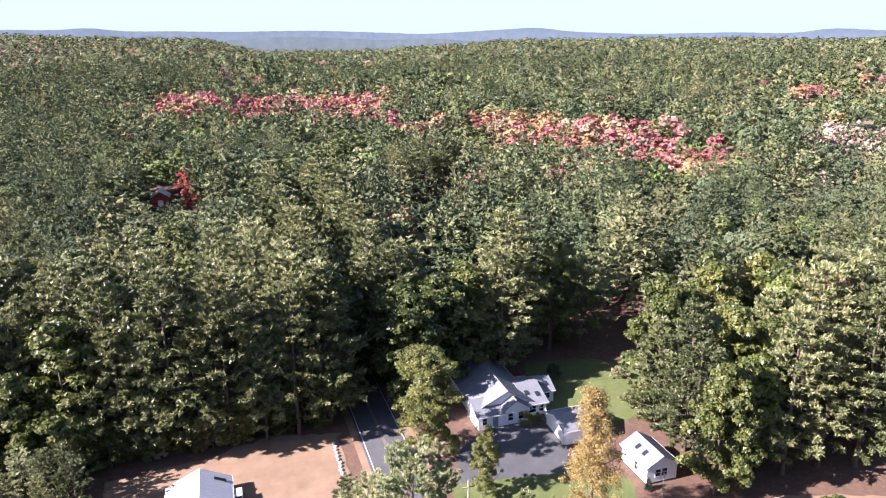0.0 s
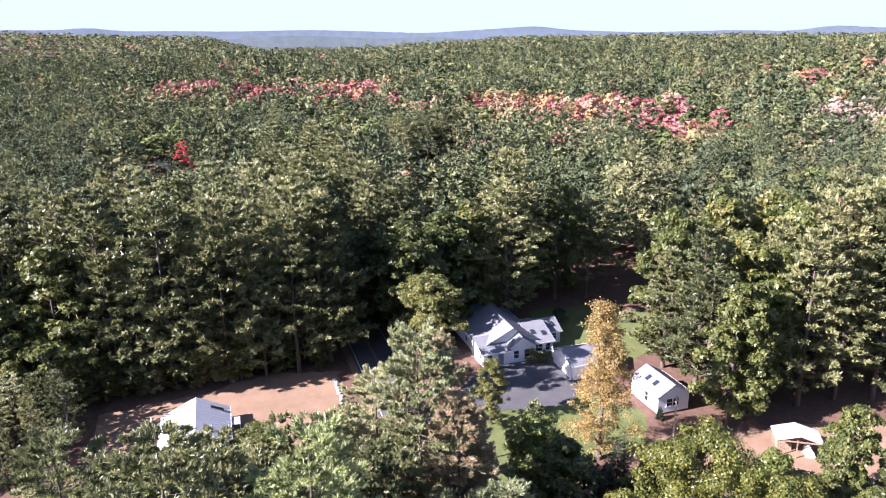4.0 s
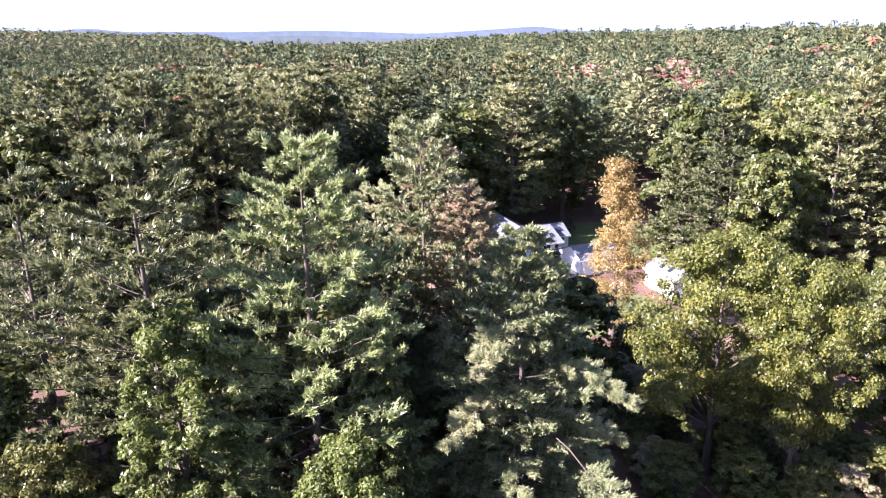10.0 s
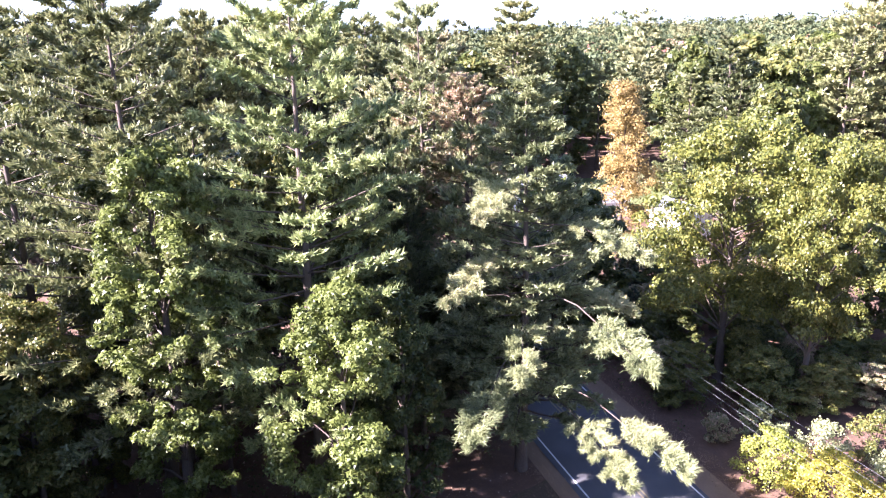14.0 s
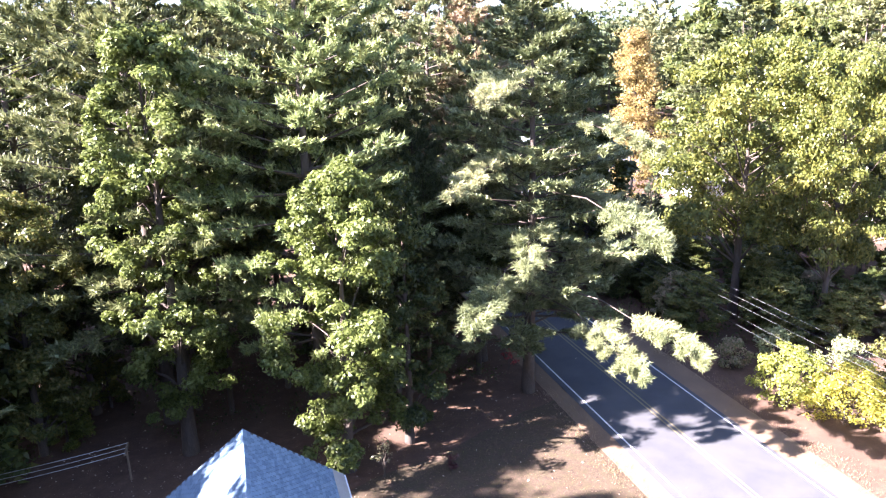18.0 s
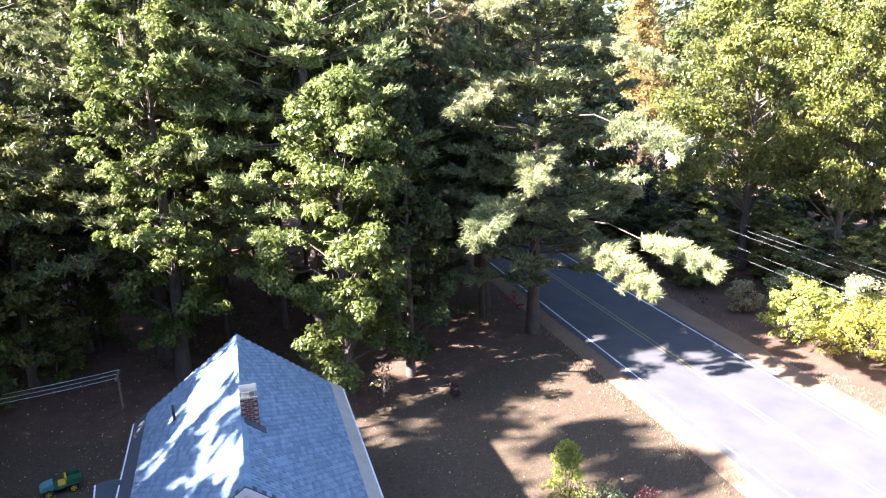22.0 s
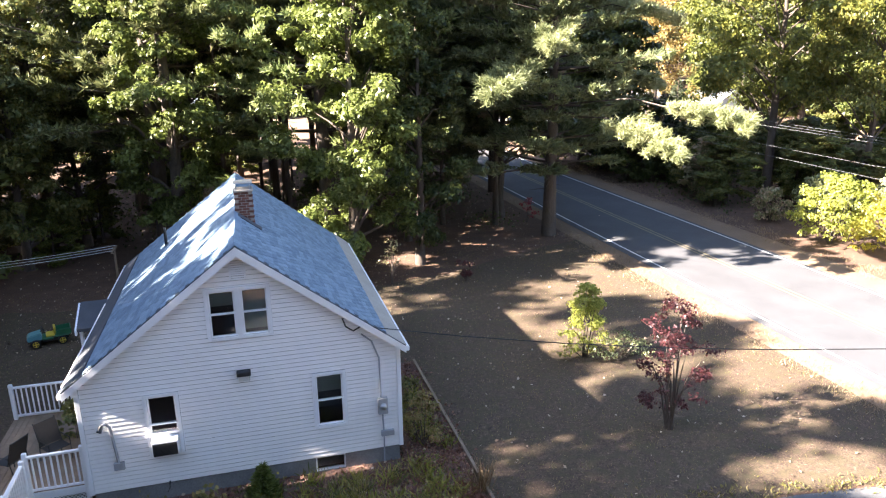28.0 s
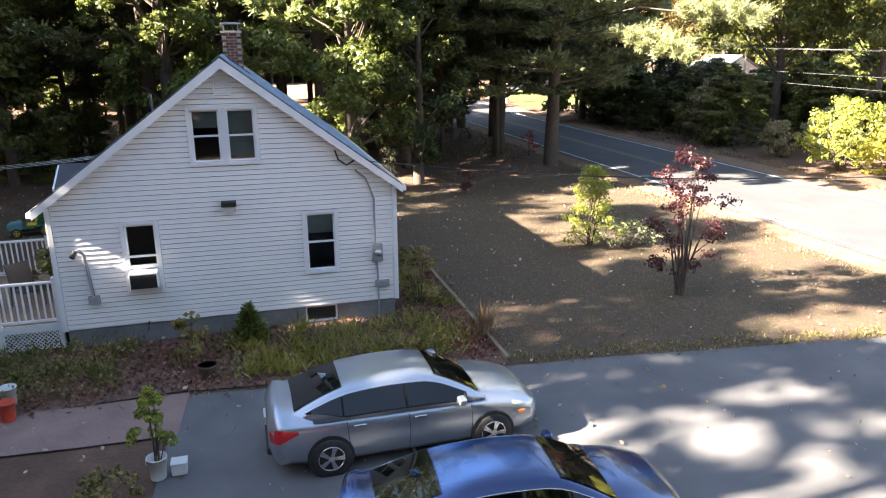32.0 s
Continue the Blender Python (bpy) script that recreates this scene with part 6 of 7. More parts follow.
shrub("driveway_weeds", -2.7, 10.4, 0.5, 0.5, WEEDS, 500, 0.08, "weeds at the edge of the driveway", 6, "bush", 14)


def wheel(parent, x, y, r, w, rim_mat, spokes=5, name="wheel"):
    wh = tagged(new(name), "")
    wh.parent = parent
    wh.matrix_basis = pose(x, y, r)
    prof = ((r * 0.62, -w / 2), (r * 0.93, -w / 2), (r, -w * 0.36), (r, w * 0.36), (r * 0.93, w / 2), (r * 0.62, w / 2), (r * 0.62, -w / 2))
    a = np.linspace(0, 2 * np.pi, 29)[:-1]
    v = np.array([(q * math.cos(t), d, q * math.sin(t)) for q, d in prof for t in a])
    i, j = np.meshgrid(np.arange(len(prof) - 1), np.arange(28), indexing="ij")
    k = (j + 1) % 28
    f = np.stack((i * 28 + j, i * 28 + k, (i + 1) * 28 + k, (i + 1) * 28 + j), -1).reshape(-1, 4)
    part_np("tyre", v, f, RUBBER, wh, smooth=True)
    side = -1 if y < 0 else 1
    bm = bmesh.new()
    bmesh.ops.create_cone(bm, cap_ends=True, segments=24, radius1=r * 0.64, radius2=r * 0.64, depth=w * 0.5, matrix=pose(0, 0, 0, 90, 0, 0))
    part("hub_well", bm, BLACK, wh)
    bm = bmesh.new()
    for s in range(spokes):
        for off in (-7, 7):
            box(bm, (r * 0.1, -0.012, -0.018), (r * 0.63, 0.012, 0.018), pose(0, side * w * 0.47, 0) @ pose(0, 0, 0, 0, 360 / spokes * s + off, 0))
    box(bm, (-r * 0.14, -0.015, -r * 0.14), (r * 0.14, 0.015, r * 0.14), pose(0, side * w * 0.48, 0))
    part("rim", bm, rim_mat, wh)
    ring = [(r * 0.63 * math.cos(t), side * w * 0.49, r * 0.63 * math.sin(t)) for t in np.linspace(0, 2 * np.pi, 25)]
    part_np("rim_edge", *tube(ring, (0.012,) * 25, 5), rim_mat, wh, smooth=True)
    return wh


def utility_cart():
    t = thing("utility_vehicle", pose(-8.1, 28.5, 0.02, 0, 0, 195) @ Matrix.Scale(0.74, 4), "small green yard utility vehicle with yellow seats", "vehicle")
    for x, y in ((0.62, -0.4), (0.62, 0.4), (-0.6, -0.42), (-0.6, 0.42)):
        wheel(t, x, y, 0.22, 0.18, YELLOW_PAINT, 4)
    part("chassis", boxes(((-0.9, -0.32, 0.22), (0.85, 0.32, 0.36)), bevel=0.03), BLACK, t)
    bm = bmesh.new()
    prism(bm, ((0.3, 0.36), (0.98, 0.36), (1.0, 0.52), (0.85, 0.66), (0.32, 0.74)), -0.36, 0.36)
    bmesh.ops.bevel(bm, geom=bm.edges[:], offset=0.04, segments=2, affect="EDGES")
    part("hood", fix(bm), TEAL_PAINT, t, "faded teal hood")
    part("fender", boxes(((-0.2, -0.45, 0.36), (0.3, 0.45, 0.44)), ((-0.95, -0.48, 0.44), (-0.25, 0.48, 0.5)), bevel=0.02), GREEN_PAINT, t)
    part("seat", boxes(((-0.3, -0.32, 0.44), (0.12, 0.32, 0.56)), ((-0.36, -0.32, 0.56), (-0.25, 0.32, 0.9)), bevel=0.035), YELLOW_PAINT, t)
    part("cargo_bed", boxes(((-1.05, -0.46, 0.5), (-0.35, 0.46, 0.54)), ((-1.05, -0.46, 0.54), (-1.02, 0.46, 0.76)), ((-0.38, -0.46, 0.54), (-0.35, 0.46, 0.76)), ((-1.02, -0.46, 0.54), (-0.38, -0.43, 0.76)), ((-1.02, 0.43, 0.54), (-0.38, 0.46, 0.76))), GREEN_PAINT, t)
    part_np("steering_wheel", *tube([(0.22 + 0.06 * math.sin(q), 0.16 * math.cos(q), 0.86 + 0.14 * math.sin(q)) for q in np.linspace(0, 6.28, 17)], (0.013,) * 17, 5), BLACK, t)
    part_np("column", *tube(((0.4, 0, 0.66), (0.22, 0, 0.86)), (0.015, 0.015), 6), BLACK, t)


utility_cart()

line_post = thing("clothes_line", pose(-6.6, 35.3, 0.0), "clothes line on a timber post behind the house", "clothes line")
part_np("post", *tube(((0, 0, 0), (0, 0, 1.9)), (0.06, 0.055), 8), TIMBER, line_post)
part("cross_arm", boxes(((-0.05, -0.6, 1.75), (0.05, 0.6, 1.85))), TIMBER, line_post)
for k in range(3):
    cable("line", ((0, -0.5 + 0.5 * k, 1.86), (-13, -1.5 + 0.5 * k, 1.7)), 0.012, WHITE_PLASTIC, line_post, 0.25)

# ---- cars on the driveway ----
def paint(name, colour, metal, rough=0.25, coat=0.8):
    m, nt, b, out = node_mat(name)
    n = noise_tex(nt, 2.5, 4, 0.6)
    c = mix(nt, tuple(x * 0.9 for x in colour), tuple(min(1, x * 1.08) for x in colour), n.outputs[0])
    nt.links.new(c, b.inputs["Base Color"])
    b.inputs["Metallic"].default_value, b.inputs["Roughness"].default_value = metal, rough
    b.inputs["Coat Weight"].default_value, b.inputs["Coat Roughness"].default_value = coat, 0.06
    return m


SILVER = paint("silver_metallic_paint", (0.4, 0.445, 0.5), 0.75, 0.3)
BLUE = paint("dark_blue_paint", (0.01, 0.032, 0.115), 0.3, 0.16)
CAR_GLASS = paint("dark_tinted_car_glass", (0.003, 0.004, 0.004), 0.0, 0.03, 0.0)
CHROME = paint("bright_chrome", (0.75, 0.75, 0.76), 1.0, 0.12)
MATT_BLACK = surface("matt_black_trim", (0.008, 0.008, 0.009), (0.014, 0.014, 0.015), 0.95, 5, 60, relief=0)
TAIL = paint("red_tail_lamp", (0.55, 0.012, 0.016), 0.0, 0.15)
LENS = paint("clear_head_lamp", (0.6, 0.6, 0.58), 0.3, 0.12)


def loft(rows):
    """Verts and quads from equal rows of points, mirrored in y, closed across the middle."""
    full = []
    for row in rows:
        full.append(list(row) + [(x, -y, z) for x, y, z in row[::-1] if abs(y) > 1e-6])
    n = len(full[0])
    v = np.array(full).reshape(-1, 3)
    i, j = np.meshgrid(np.arange(len(rows) - 1), np.arange(n), indexing="ij")
    k = (j + 1) % n
    return v, np.stack((i * n + j, (i + 1) * n + j, (i + 1) * n + k, i * n + k), -1).reshape(-1, 4)


def smooth_rows(keys, n):
    keys = np.array(keys, float)
    x = np.linspace(keys[0, 0], keys[-1, 0], n)
    s = np.arange(len(keys))
    u = np.interp(x, keys[:, 0], s)
    out = []
    for c in range(keys.shape[1]):
        p = keys[:, c]
        i = np.clip(u.astype(int), 0, len(p) - 2)
        t = u - i
        m = np.gradient(p, keys[:, 0])
        h = keys[i + 1, 0] - keys[i, 0]
        out.append((2 * t ** 3 - 3 * t ** 2 + 1) * p[i] + (t ** 3 - 2 * t ** 2 + t) * h * m[i] + (-2 * t ** 3 + 3 * t ** 2) * p[i + 1] + (t ** 3 - t ** 2) * h * m[i + 1])
    out[0] = x
    return np.array(out).T


def sedan(m, body, label, spokes=5):
    car = thing("car", m, label, "car", "cars on the driveway")
    # x, half width, bottom, shoulder, middle height
    hull = smooth_rows(((-2.3, 0.6, 0.42, 0.8, 0.9), (-2.22, 0.8, 0.3, 0.92, 1.03), (-1.95, 0.88, 0.25, 0.95, 1.07), (-1.4, 0.9, 0.21, 0.95, 1.05), (-0.5, 0.905, 0.2, 0.93, 1.0),
                        (0.5, 0.905, 0.2, 0.92, 0.98), (1.05, 0.9, 0.2, 0.91, 0.98), (1.5, 0.89, 0.22, 0.87, 0.95), (1.95, 0.84, 0.24, 0.77, 0.84), (2.2, 0.72, 0.27, 0.67, 0.73), (2.32, 0.5, 0.34, 0.55, 0.58)), 56)
    rows = []
    for x, w, b, s, c in hull:
        rows.append([(x, 0, b), (x, w * 0.88, b), (x, w * 0.97, b + 0.1), (x, w, (b + s) / 2 - 0.03), (x, w * 0.985, s - 0.13), (x, w * 0.97, s - 0.06), (x, w * 0.9, s), (x, w * 0.72, s + (c - s) * 0.55), (x, w * 0.4, s + (c - s) * 0.92), (x, 0, c)])
    part_np("body", *loft(rows), body, car, smooth=True)
    cab = smooth_rows(((-2.0, 0.68, 1.0), (-1.6, 0.62, 1.175), (-1.15, 0.58, 1.33), (-0.6, 0.57, 1.4), (-0.1, 0.57, 1.41), (0.4, 0.575, 1.36), (0.8, 0.62, 1.19), (1.24, 0.7, 0.95)), 34)

    def section(x):
        w, z = np.interp(x, cab[:, 0], cab[:, 1]), np.interp(x, cab[:, 0], cab[:, 2])
        lo = min(z - 0.02, 0.945)
        belt, edge = np.array((x, 0.868 - 0.1 * max(0, x - 0.8) - 0.24 * max(0, -1.5 - x), lo - 0.02)), np.array((x, min(0.86, w + 0.03), max(lo, z - 0.075)))
        return w, z, belt, edge

    rows = []
    for x in cab[:, 0]:
        w, z, belt, edge = section(x)
        rows.append([(x, 0, belt[2] - 0.05), tuple(belt), tuple(edge), (x, w * 0.97, z - 0.035), (x, w * 0.85, z - 0.012), (x, w * 0.5, z), (x, 0, z + 0.006)])
    part_np("cabin", *loft(rows), body, car, smooth=True)

    def skin(name, grid, material, tell=""):
        g = np.array(grid)
        a, b = g.shape[:2]
        i, k = np.meshgrid(np.arange(a - 1), np.arange(b - 1), indexing="ij")
        part_np(name, g.reshape(-1, 3), np.stack((i * b + k, (i + 1) * b + k, (i + 1) * b + k + 1, i * b + k + 1), -1).reshape(-1, 4), material, car, tell, True)

    def across(x, up):
        w, z, belt, edge = section(x)
        return [(x, k * w, z + up - (0.012 * max(0, abs(k) - 0.5) / 0.35 if abs(k) > 0.5 else 0.0) + 0.006 * (abs(k) < 0.1)) for k in (-0.88, -0.5, 0, 0.5, 0.88)]

    skin("windscreen", [across(x, 0.012) for x in np.linspace(0.44, 1.19, 9)], CAR_GLASS, "dark tinted windscreen")
    skin("rear_window", [across(x, 0.012) for x in np.linspace(-1.88, -1.1, 9)], CAR_GLASS, "dark tinted rear window")
    def flank(x, z):
        h = [np.interp(x, hull[:, 0], hull[:, k]) for k in range(5)]
        return np.interp(z, ((h[2] + h[3]) / 2 - 0.03, h[3] - 0.13, h[3] - 0.06, h[3]), (h[1], h[1] * 0.985, h[1] * 0.97, h[1] * 0.9)) + 0.012, h[3]

    for s in (1, -1):
        def low_edge(x):
            return 0.1 + 0.66 * min(1.0, max(0.0, (-1.08 - x) / 0.62)) ** 1.3 + 0.5 * max(0.0, (x - 0.78) / 0.2) ** 2

        band = []
        for x in np.linspace(-1.7, 0.95, 30):
            w, z, belt, edge = section(x)
            band.append([(p[0], s * (p[1] + 0.006), p[2] + 0.002) for p in (belt + (edge - belt) * (low_edge(x) * (1 - q) + 0.93 * q) for q in (0, 0.5, 1))])
        skin("window_pillar", band, MATT_BLACK, "black window surround")
        for x0, x1 in ((-1.62, -1.14), (-1.11, -0.12), (-0.07, 0.9)):
            grid = []
            for x in np.linspace(x0, x1, 9):
                w, z, belt, edge = section(x)
                grid.append([(p[0], s * (p[1] + 0.01), p[2] + 0.004) for p in (belt + (edge - belt) * (low_edge(x) * (1 - q) + 0.9 * q) for q in (0.06, 0.5, 1))])
            skin("side_window", grid, CAR_GLASS, "dark tinted side window")
        rim = [section(x) for x in np.linspace(-1.72, 0.95, 20)]
        part_np("window_trim", *tube([(e[0], s * (b[1] + (e[1] - b[1]) * 0.93 + 0.008), b[2] + (e[2] - b[2]) * 0.93) for w, z, b, e in rim], (0.008,) * 20, 5), CHROME, car, smooth=True)
        lamp_grid, front_grid = [], []
        for k, x in enumerate(np.linspace(-2.28, -1.84, 7)):
            f = k / 6
            y, top = flank(x, 0.8)
            za, zb = 0.64 + 0.12 * f + 0.05 * f * f, top - 0.04 - 0.05 * f
            lamp_grid.append([(x, s * flank(x, za + (zb - za) * q)[0], za + (zb - za) * q) for q in (0, 0.33, 0.66, 1)])
        skin("tail_lamp", lamp_grid, TAIL, "red tail lamp")
        for k, x in enumerate(np.linspace(1.72, 2.27, 7)):
            f = k / 6
            y, top = flank(x, 0.6)
            za, zb = top - 0.06 - 0.1 * f, top - 0.015 - 0.02 * f
            front_grid.append([(x, s * flank(x, za + (zb - za) * q)[0], za + (zb - za) * q + 0.004) for q in (0, 0.5, 1)])
        skin("head_lamp", front_grid, LENS, "clear head lamp")
        for x in (-1.08, -0.08, 0.98):
            part_np("door_seam", *tube(((x, s * 0.893, 0.9), (x + 0.02, s * 0.907, 0.6), (x + (0.1 if x < -1 else 0.0), s * 0.895, 0.28)), (0.005,) * 3, 4), BLACK, car)
        for x in (-0.88, 0.12):
            part("door_handle", boxes(((x - 0.1, s * 0.885 - 0.02, 0.8), (x + 0.1, s * 0.885 + 0.03, 0.83)), bevel=0.008), CHROME, car)
        mirror = part("mirror", boxes(((0.72, min(s * 0.88, s * 1.06), 0.96), (0.86, max(s * 0.88, s * 1.06), 1.09)), bevel=0.03), body, car)
        part("side_marker", boxes(((1.78, s * 0.845 - 0.02, 0.58), (1.95, s * 0.845 + 0.02, 0.63))), surface("amber_marker", (0.6, 0.2, 0.05), (0.7, 0.25, 0.08), 0.3), car)
    for x in (-1.36, 1.36):
        for s in (1, -1):
            bm = bmesh.new()
            bmesh.ops.create_cone(bm, cap_ends=True, segments=28, radius1=0.375, radius2=0.375, depth=0.3, matrix=pose(x, s * 0.762, 0.335, 90, 0, 0))
            part("wheel_arch", bm, BLACK, car)
            wheel(car, x, s * 0.835, 0.325, 0.215, CHROME, spokes)
    part("rear_bumper", boxes(((-2.33, -0.6, 0.34), (-2.2, 0.6, 0.48)), bevel=0.03), BLACK, car)
    part("front_grille", boxes(((2.18, -0.5, 0.4), (2.33, 0.5, 0.52)), bevel=0.03), BLACK, car)
    part("number_plate", boxes(((-2.335, -0.16, 0.66), (-2.3, 0.16, 0.8))), WHITE_PLASTIC, car)
    part_np("aerial", *tube(((-1.35, 0, 1.3), (-1.42, 0, 1.38), (-1.3, 0, 1.33)), (0.03, 0.01, 0.03), 6), body, car)
    return car


sedan(pose(2.02, 11.0, 0.03, 0, 0, 0.5), SILVER, "silver four-door sedan parked on the driveway")
sedan(pose(2.85, 7.75, 0.03, 0, 0, -4), BLUE, "dark blue four-door sedan parked on the driveway")

# ---- the neighbours ----
GREY_SHINGLE = surface("pale_grey_shingles", (0.11, 0.117, 0.132), (0.185, 0.195, 0.215), 0.8, 0.8, 12, relief=0.3)
WHITE_METAL = surface("pale_metal_roofing", (0.52, 0.54, 0.57), (0.66, 0.67, 0.7), 0.45, 0.5, 10, metal=0.2, relief=0.05)
PALE_WALL = surface("white_house_siding", (0.68, 0.69, 0.72), (0.8, 0.8, 0.82), 0.55, 0.7, 20, relief=0.1)
RED_WALL = surface("barn_red_boards", (0.22, 0.04, 0.03), (0.32, 0.07, 0.05), 0.8, 0.8, 20)
DARK_PANE = paint("dark_window_pane", (0.02, 0.025, 0.03), 0.0, 0.08)


def gabled(parent, x0, x1, y0, y1, z, eave, ridge, wall_mat, roof_mat, axis="y", over=0.35, peak=None, seams=0):
    """Walls and two roof slopes of a gabled block; the ridge runs along the axis."""
    bm = bmesh.new()
    if axis == "y":
        p = (x0 + x1) / 2 if peak is None else peak
        prism(bm, ((x0, z), (x1, z), (x1, eave), (p, ridge), (x0, eave)), y0, y1)
    else:
        p = (y0 + y1) / 2 if peak is None else peak
        prism(bm, ((y0, z), (y1, z), (y1, eave), (p, ridge), (y0, eave)), x0, x1, "x")
    part("wall", fix(bm), wall_mat, parent)
    a, b = (x0, x1) if axis == "y" else (y0, y1)
    c, d = (y0, y1) if axis == "y" else (x0, x1)
    for e in (a, b):
        k = (ridge - eave) / (p - e)
        ex = e + math.copysign(over, e - p)
        ez = ridge - k * (p - ex)
        bm = bmesh.new()
        prism(bm, ((p, ridge + 0.03), (ex, ez + 0.03), (ex, ez + 0.15), (p, ridge + 0.17)), c - over, d + over, axis)
        r = part("roof", fix(bm), roof_mat, parent)
        for i in range(seams):
            s = c - over + (d - c + 2 * over) * (i + 0.5) / seams
            bm = bmesh.new()
            prism(bm, ((p, ridge + 0.17), (ex, ez + 0.15), (ex, ez + 0.2), (p, ridge + 0.22)), s - 0.02, s + 0.02, axis)
            part("seam", fix(bm), roof_mat, r)
        bm = bmesh.new()
        box(bm, (min(ex, ex + math.copysign(0.05, e - p)), c - over, ez - 0.05), (max(ex, ex + math.copysign(0.05, e - p)), d + over, ez + 0.16)) if axis == "y" else box(bm, (c - over, min(ex, ex + math.copysign(0.05, e - p)), ez - 0.05), (d + over, max(ex, ex + math.copysign(0.05, e - p)), ez + 0.16))
        part("fascia", bm, TRIM, parent)


def flat_window(parent, x, y, z, w, h, facing="-y"):
    """A framed window on an outer wall."""
    win = tagged(new("window"), "")
    win.parent = parent
    win.matrix_basis = pose(x, y, z, 0, 0, {"-y": 0, "+x": 90, "-x": -90, "+y": 180}[facing])
    f = 0.09
    part("window_frame", boxes(((-w / 2 - f, -0.05, -f), (-w / 2, 0.03, h + f)), ((w / 2, -0.05, -f), (w / 2 + f, 0.03, h + f)), ((-w / 2, -0.05, h), (w / 2, 0.03, h + f)), ((-w / 2, -0.05, -f), (w / 2, 0.03, 0)), ((-w / 2, -0.03, h / 2 - 0.03), (w / 2, 0.02, h / 2 + 0.03))), TRIM, win)
    part("pane", boxes(((-w / 2, -0.012, 0), (w / 2, 0.02, h))), DARK_PANE, win)
    return win


Z = 1.4
villa = thing("white_house", pose(0, 0, 0), "white single-storey house with grey shingle roofs", "house")
gabled(villa, 38.9, 49.2, 100.2, 114.5, Z, 4.2, 6.9, PALE_WALL, GREY_SHINGLE, "y", 0.4, 44.4)
gabled(villa, 42.8, 47.8, 98.4, 101.5, Z, 4.2, 5.9, PALE_WALL, GREY_SHINGLE, "y", 0.35, 45.3)
gabled(villa, 38.4, 42.9, 98.3, 102.5, Z, 3.9, 5.2, PALE_WALL, GREY_SHINGLE, "x", 0.35, 102.3)
gabled(villa, 47.9, 51.6, 99.6, 109.5, Z, 3.9, 5.5, PALE_WALL, GREY_SHINGLE, "x", 0.35)
gabled(villa, 51.6, 54.8, 103.3, 109.0, Z, 3.8, 5.2, PALE_WALL, GREY_SHINGLE, "x", 0.3)
for x, y, z in ((48.8, 102.0, 4.9), (50.6, 101.4, 4.72), (52.4, 104.6, 4.72), (53.6, 104.6, 4.72)):
    part("skylight", boxes(((-0.35, -0.5, 0), (0.35, 0.5, 0.1))), DARK_PANE, villa).matrix_basis = pose(x, y, z, 18, 0, 0)
for x, y, w, f in ((39.5, 98.3, 0.8, "-y"), (44.3, 98.4, 0.9, "-y"), (46.2, 98.4, 0.9, "-y"), (49.0, 99.6, 1.2, "-y"), (50.6, 99.6, 0.8, "-y"), (38.9, 104, 1.0, "-x"), (38.9, 108, 1.0, "-x"), (53.2, 103.3, 1.6, "-y")):
    flat_window(villa, x, y, Z + 0.9, w, 1.3, f)
part("door", boxes(((41.0, 98.22, Z), (41.95, 98.3, Z + 2.1))), surface("blue_grey_door", (0.12, 0.16, 0.2), (0.17, 0.22, 0.27), 0.5), villa)
part("step", boxes(((40.6, 97.2, Z - 0.3), (42.4, 98.2, Z + 0.12))), CONCRETE, villa)
shrub("foundation_bush", 46.8, 97.3, 2.6, 1.6, OAK, 1800, 0.2, "leafy bush before the white house", 8, "bush", 71)
shrub("foundation_bush", 48.6, 97.0, 2.2, 1.5, OAK, 1500, 0.2, "leafy bush before the white house", 8, "bush", 72)
shrub("foundation_bush", 40.0, 97.4, 1.3, 0.8, OAK, 900, 0.2, "low bush before the white house", 6, "bush", 73)
shrub("lawn_bush", 58.5, 111.0, 3.2, 1.8, DARK_FIR, 1600, 0.25, "dark rounded bush on the back lawn", 8, "bush", 74)
shrub("lawn_bush", 70.5, 107.0, 2.6, 2.2, RUST, 1400, 0.25, "brownish shrubs round the stone bed", 8, "bush", 75)

garage = thing("garage", pose(0, 0, 0), "white garage with a pale grey roof", "garage")
gabled(garage, 50.2, 57.2, 90.0, 96.6, Z - 0.2, 3.7, 5.0, PALE_WALL, GREY_SHINGLE, "x", 0.35)
for x in (51.9, 55.3):
    part("garage_door", boxes(((x - 1.25, 89.94, Z - 0.2), (x + 1.25, 90.0, Z + 2.0))), TRIM, garage)
cottage = thing("cottage", pose(0, 0, 0), "small white cottage with a grey shingle roof", "house")
gabled(cottage, 57.2, 62.4, 77.1, 84.0, 0.9, 3.6, 5.1, PALE_WALL, GREY_SHINGLE, "y", 0.3)
flat_window(cottage, 59.1, 77.1, 1.8, 0.9, 1.2)
flat_window(cottage, 60.2, 77.1, 1.8, 0.9, 1.2)
flat_window(cottage, 57.2, 80.0, 1.6, 0.8, 1.6, "-x")
for x, y in ((58.4, 81.5), (58.4, 79.6)):
    part("skylight", boxes(((-0.5, -0.35, 0), (0.5, 0.35, 0.09))), DARK_PANE, cottage).matrix_basis = pose(x, y, 4.42, 0, -30, 0)
conifer(57.0, 76.2, 2.2, 0.6, DARK_FIR, "small conical evergreen beside the cottage", 1500, 77)

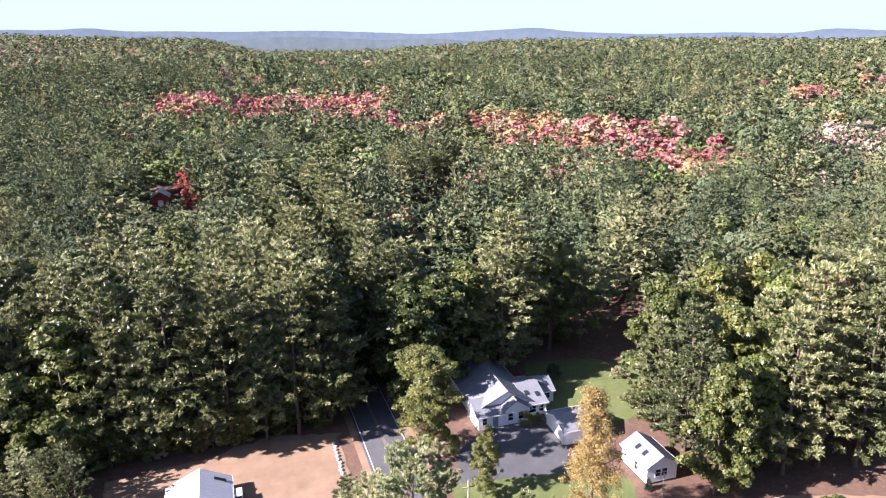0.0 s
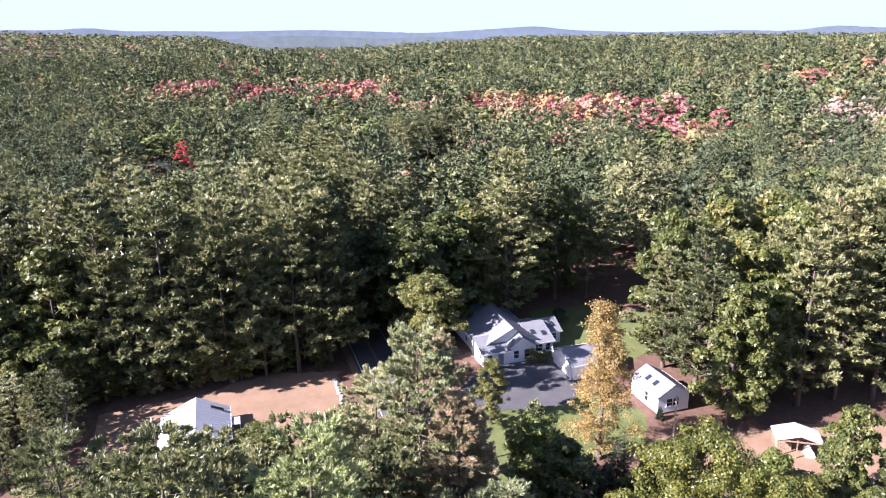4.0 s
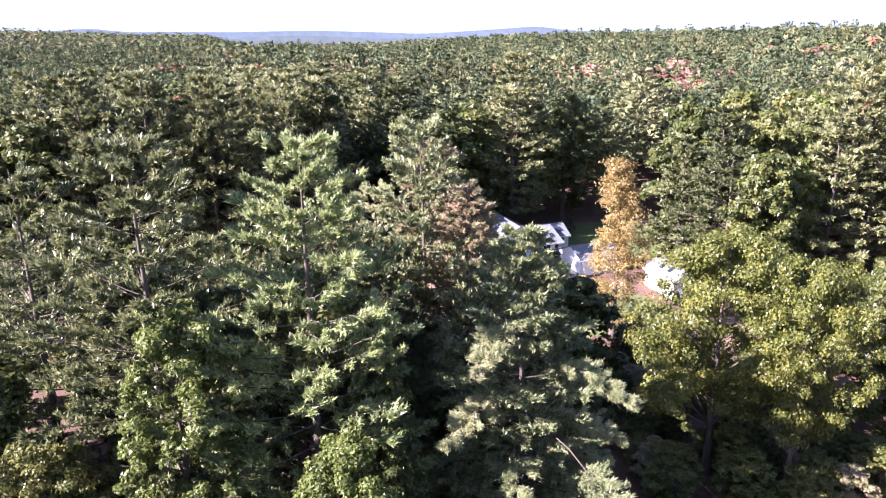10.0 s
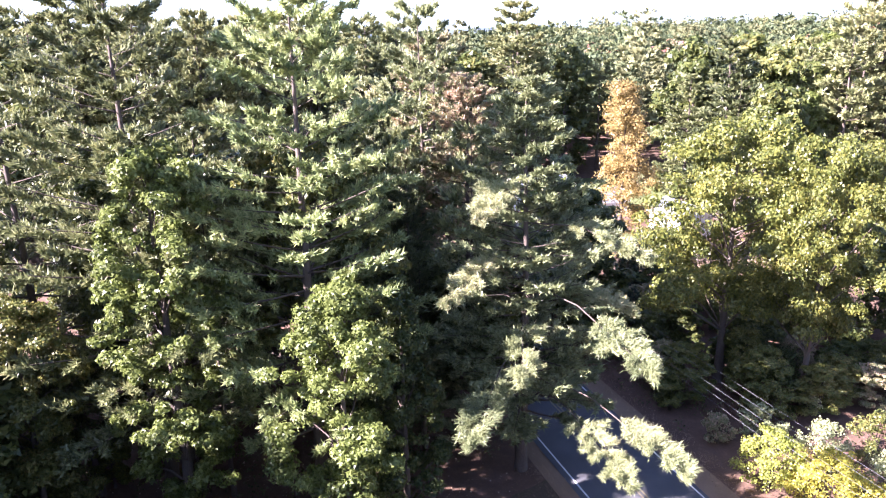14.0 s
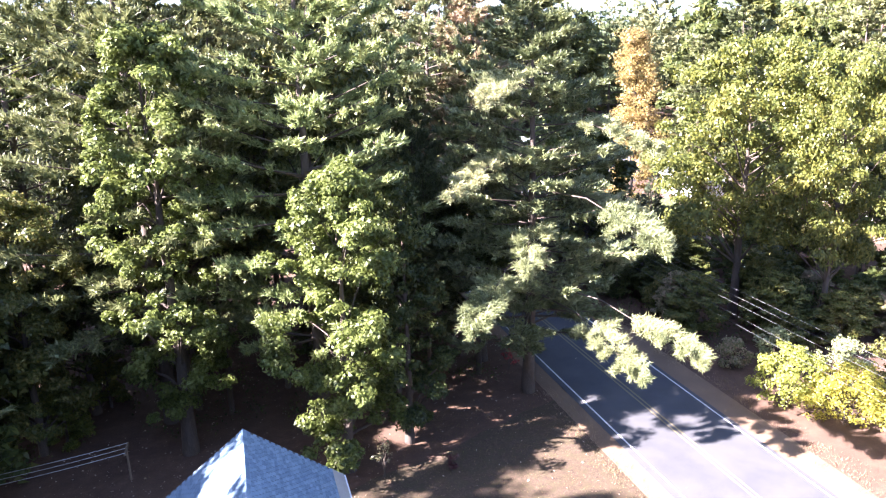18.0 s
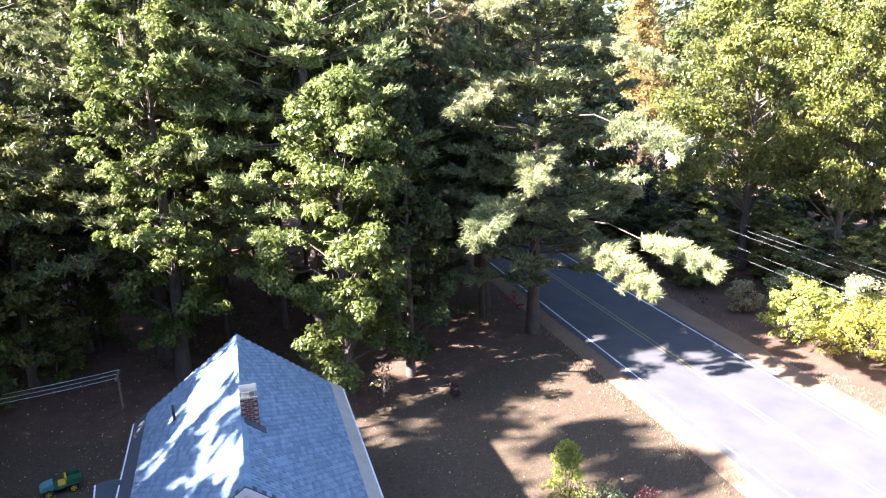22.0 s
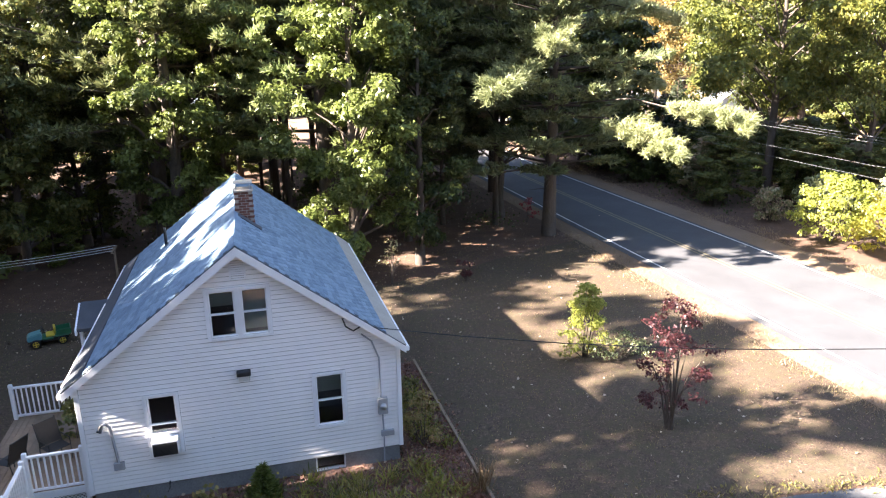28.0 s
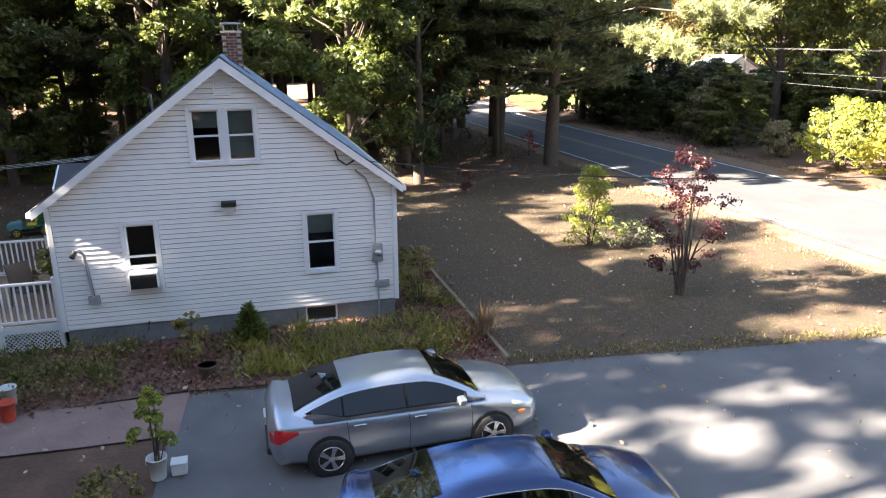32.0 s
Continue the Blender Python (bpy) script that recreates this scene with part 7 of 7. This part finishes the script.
fence = thing("white_fence", pose(0, 0, 0), "white vinyl privacy fence beside the driveway", "fence")
for k in range(5):
    a, b = Vector((50.95, 98.6)), Vector((50.0, 90.2))
    p, q = a.lerp(b, k / 4), a.lerp(b, min(1, (k + 1) / 4))
    part("post", boxes(((-0.07, -0.07, 0), (0.07, 0.07, 1.95))), TRIM, fence).matrix_basis = pose(p.x, p.y, Z - 0.05)
    if k < 4:
        ang = math.degrees(math.atan2(q.y - p.y, q.x - p.x))
        L = (q - p).length
        for s in range(13):
            part("slat", boxes(((0.08 + s * L / 13.4, -0.015, 0.08), (0.06 + (s + 0.92) * L / 13.4, 0.015, 1.8))), TRIM, fence).matrix_basis = pose(p.x, p.y, Z - 0.05, 0, 0, ang)

lodge = thing("ranch_house", pose(0, 0, 0), "low house with a pale standing-seam metal roof", "house")
gabled(lodge, -10.6, -1.9, 84.6, 95.4, 1.1, 3.3, 5.4, PALE_WALL, WHITE_METAL, "y", 0.3, -6.0, 16)
part("roof_vent", boxes(((-4.6, 87.2, 4.6), (-3.9, 87.9, 5.2)), bevel=0.04), GREY_PAINT, lodge)
part("roof_hatch", boxes(((-0.9, -0.3, 0), (0.9, 0.3, 0.08))), BLACK, lodge).matrix_basis = pose(-3.3, 93.8, 4.35, 0, 26, 0)
part("awning", boxes(((-1.9, 90.7, 3.0), (-0.4, 92.7, 3.08))), WHITE_METAL, lodge)
part("awning_post", boxes(((-0.5, 90.8, 1.1), (-0.42, 90.88, 3.0)), ((-0.5, 92.5, 1.1), (-0.42, 92.58, 3.0))), TRIM, lodge)
flat_window(lodge, -1.9, 94, 1.9, 1.2, 1.2, "+x")

for k in range(10):
    g = np.random.default_rng(90 + k)
    bm = bmesh.new()
    bmesh.ops.create_icosphere(bm, subdivisions=2, radius=0.36)
    for v in bm.verts:
        v.co *= 1 + 0.35 * noise.noise(v.co * 2.2 + Vector((k * 7, 0, 0)))
        v.co.z *= 0.7
    x, y = 14.45 + g.uniform(-0.15, 0.15), 93.6 + 0.95 * k
    rock = part("boulder", bm, STONE, None, "pale field boulder in a row beside the road", True)
    rock.matrix_basis = pose(x, y, float(ground_z(x, y)) + 0.12, 0, 0, 40 * k)
    tagged(rock, category="boulder", group="boulders beside the road")

shed = thing("open_shed", pose(69.6, 63.9, 0.3, 0, 0, -32), "weathered open lean-to shed with a pale metal roof", "shed")
for s in (-1, 1):
    bm = bmesh.new()
    prism(bm, ((0, 3.0), (s * 2.95, 2.1), (s * 2.95, 2.17), (0, 3.08)), -1.8, 1.9)
    part("roof", fix(bm), WHITE_METAL, shed)
    for y in (-1.6, 1.7):
        part("post", boxes(((s * 2.6 - 0.07, y - 0.07, -0.4), (s * 2.6 + 0.07, y + 0.07, 2.15))), TIMBER, shed)
part("post", boxes(((-0.3, -1.67, -0.4), (-0.18, -1.53, 2.4))), TIMBER, shed)
part("beam", boxes(((-2.7, -1.68, 2.05), (2.7, -1.52, 2.2)), ((-2.7, 1.62, 2.05), (2.7, 1.78, 2.2))), TIMBER, shed)
part("back_wall", boxes(((-2.6, 1.6, -0.4), (2.6, 1.66, 2.1))), TIMBER, shed)
part("tarpaulin", fix(prism(bmesh.new(), ((1.0, -0.3), (2.3, -0.3), (2.0, 0.5), (1.5, 1.15), (1.1, 0.5)), -1.2, 0.6)), WHITE_PLASTIC, shed)
heap = part("firewood_stack", boxes(*[((-2.3 + 0.27 * i, 0.2, -0.3 + 0.22 * j), (-2.06 + 0.27 * i, 1.3, -0.1 + 0.22 * j)) for i in range(7) for j in range(5)], bevel=0.03), TIMBER, shed)

barn = thing("barn", pose(0, 0, 0), "small red barn with a pale roof among the pines", "barn")
gabled(barn, -26, -19.5, 296, 303, 1.5, 5.5, 7.6, RED_WALL, WHITE_METAL, "y", 0.4)
part("door", boxes(((-23.8, 295.9, 1.5), (-21.8, 296.0, 4.2))), TRIM, barn)

# ---- poles and wires ----
WIRE_X, WIRE_SAG = 28.2, 2.1
POLE = surface("pale_weathered_pole", (0.3, 0.24, 0.18), (0.46, 0.39, 0.3), 0.85, 2, 20, relief=0.3, stretch=(1, 1, 0.2))
WIRE = surface("grey_wire", (0.1, 0.1, 0.105), (0.16, 0.16, 0.165), 0.5, 3, 40, relief=0)
yard_pole = thing("yard_pole", pose(54.6, 69.7, 0.5), "bare pale utility pole in the dirt yard", "utility pole")
part_np("pole", *tube(((0, 0, -0.5), (0, 0, 7.6)), (0.14, 0.1), 10), POLE, yard_pole, smooth=True)
part("bracket", boxes(((-0.08, -0.16, 7.0), (0.08, -0.08, 7.3))), GREY_PAINT, yard_pole)
for y in (-22.0, 128.0, 75.0):
    up = thing("utility_pole", pose(WIRE_X, y, float(ground_z(WIRE_X, y))), "weathered roadside utility pole", "utility pole", "poles along the road")
    part_np("pole", *tube(((0, 0, -0.5), (0, 0, 9.0)), (0.15, 0.11), 10), POLE, up, smooth=True)
    part("cross_arm", boxes(((-0.9, -0.06, 7.9), (0.9, 0.06, 8.03))), POLE, up)
for dx, z in ((-0.8, 8.1), (0.0, 8.1), (0.8, 8.1), (0.05, 6.9), (0.15, 6.3)):
    w = cable("power_line", ((WIRE_X + dx, -22, z), (WIRE_X + dx, 75, z + 0.5), (WIRE_X + dx, 128, z + 1.5)), 0.0075, WIRE, None, WIRE_SAG)
    tagged(w, "grey overhead power line along the road", "power line", "power lines")
house_pole = thing("utility_pole", pose(29.8, 5.4, 0.0), "weathered roadside utility pole", "utility pole", "poles along the road")
part_np("pole", *tube(((0, 0, -0.5), (0, 0, 7.2)), (0.14, 0.1), 10), POLE, house_pole, smooth=True)
drop = cable("service_cable", ((2.3, 16.5, 4.05), (29.8, 5.4, 6.6)), 0.014, BLACK, None, 1.3)
tagged(drop, "black service cable from the house to the road", "cable")
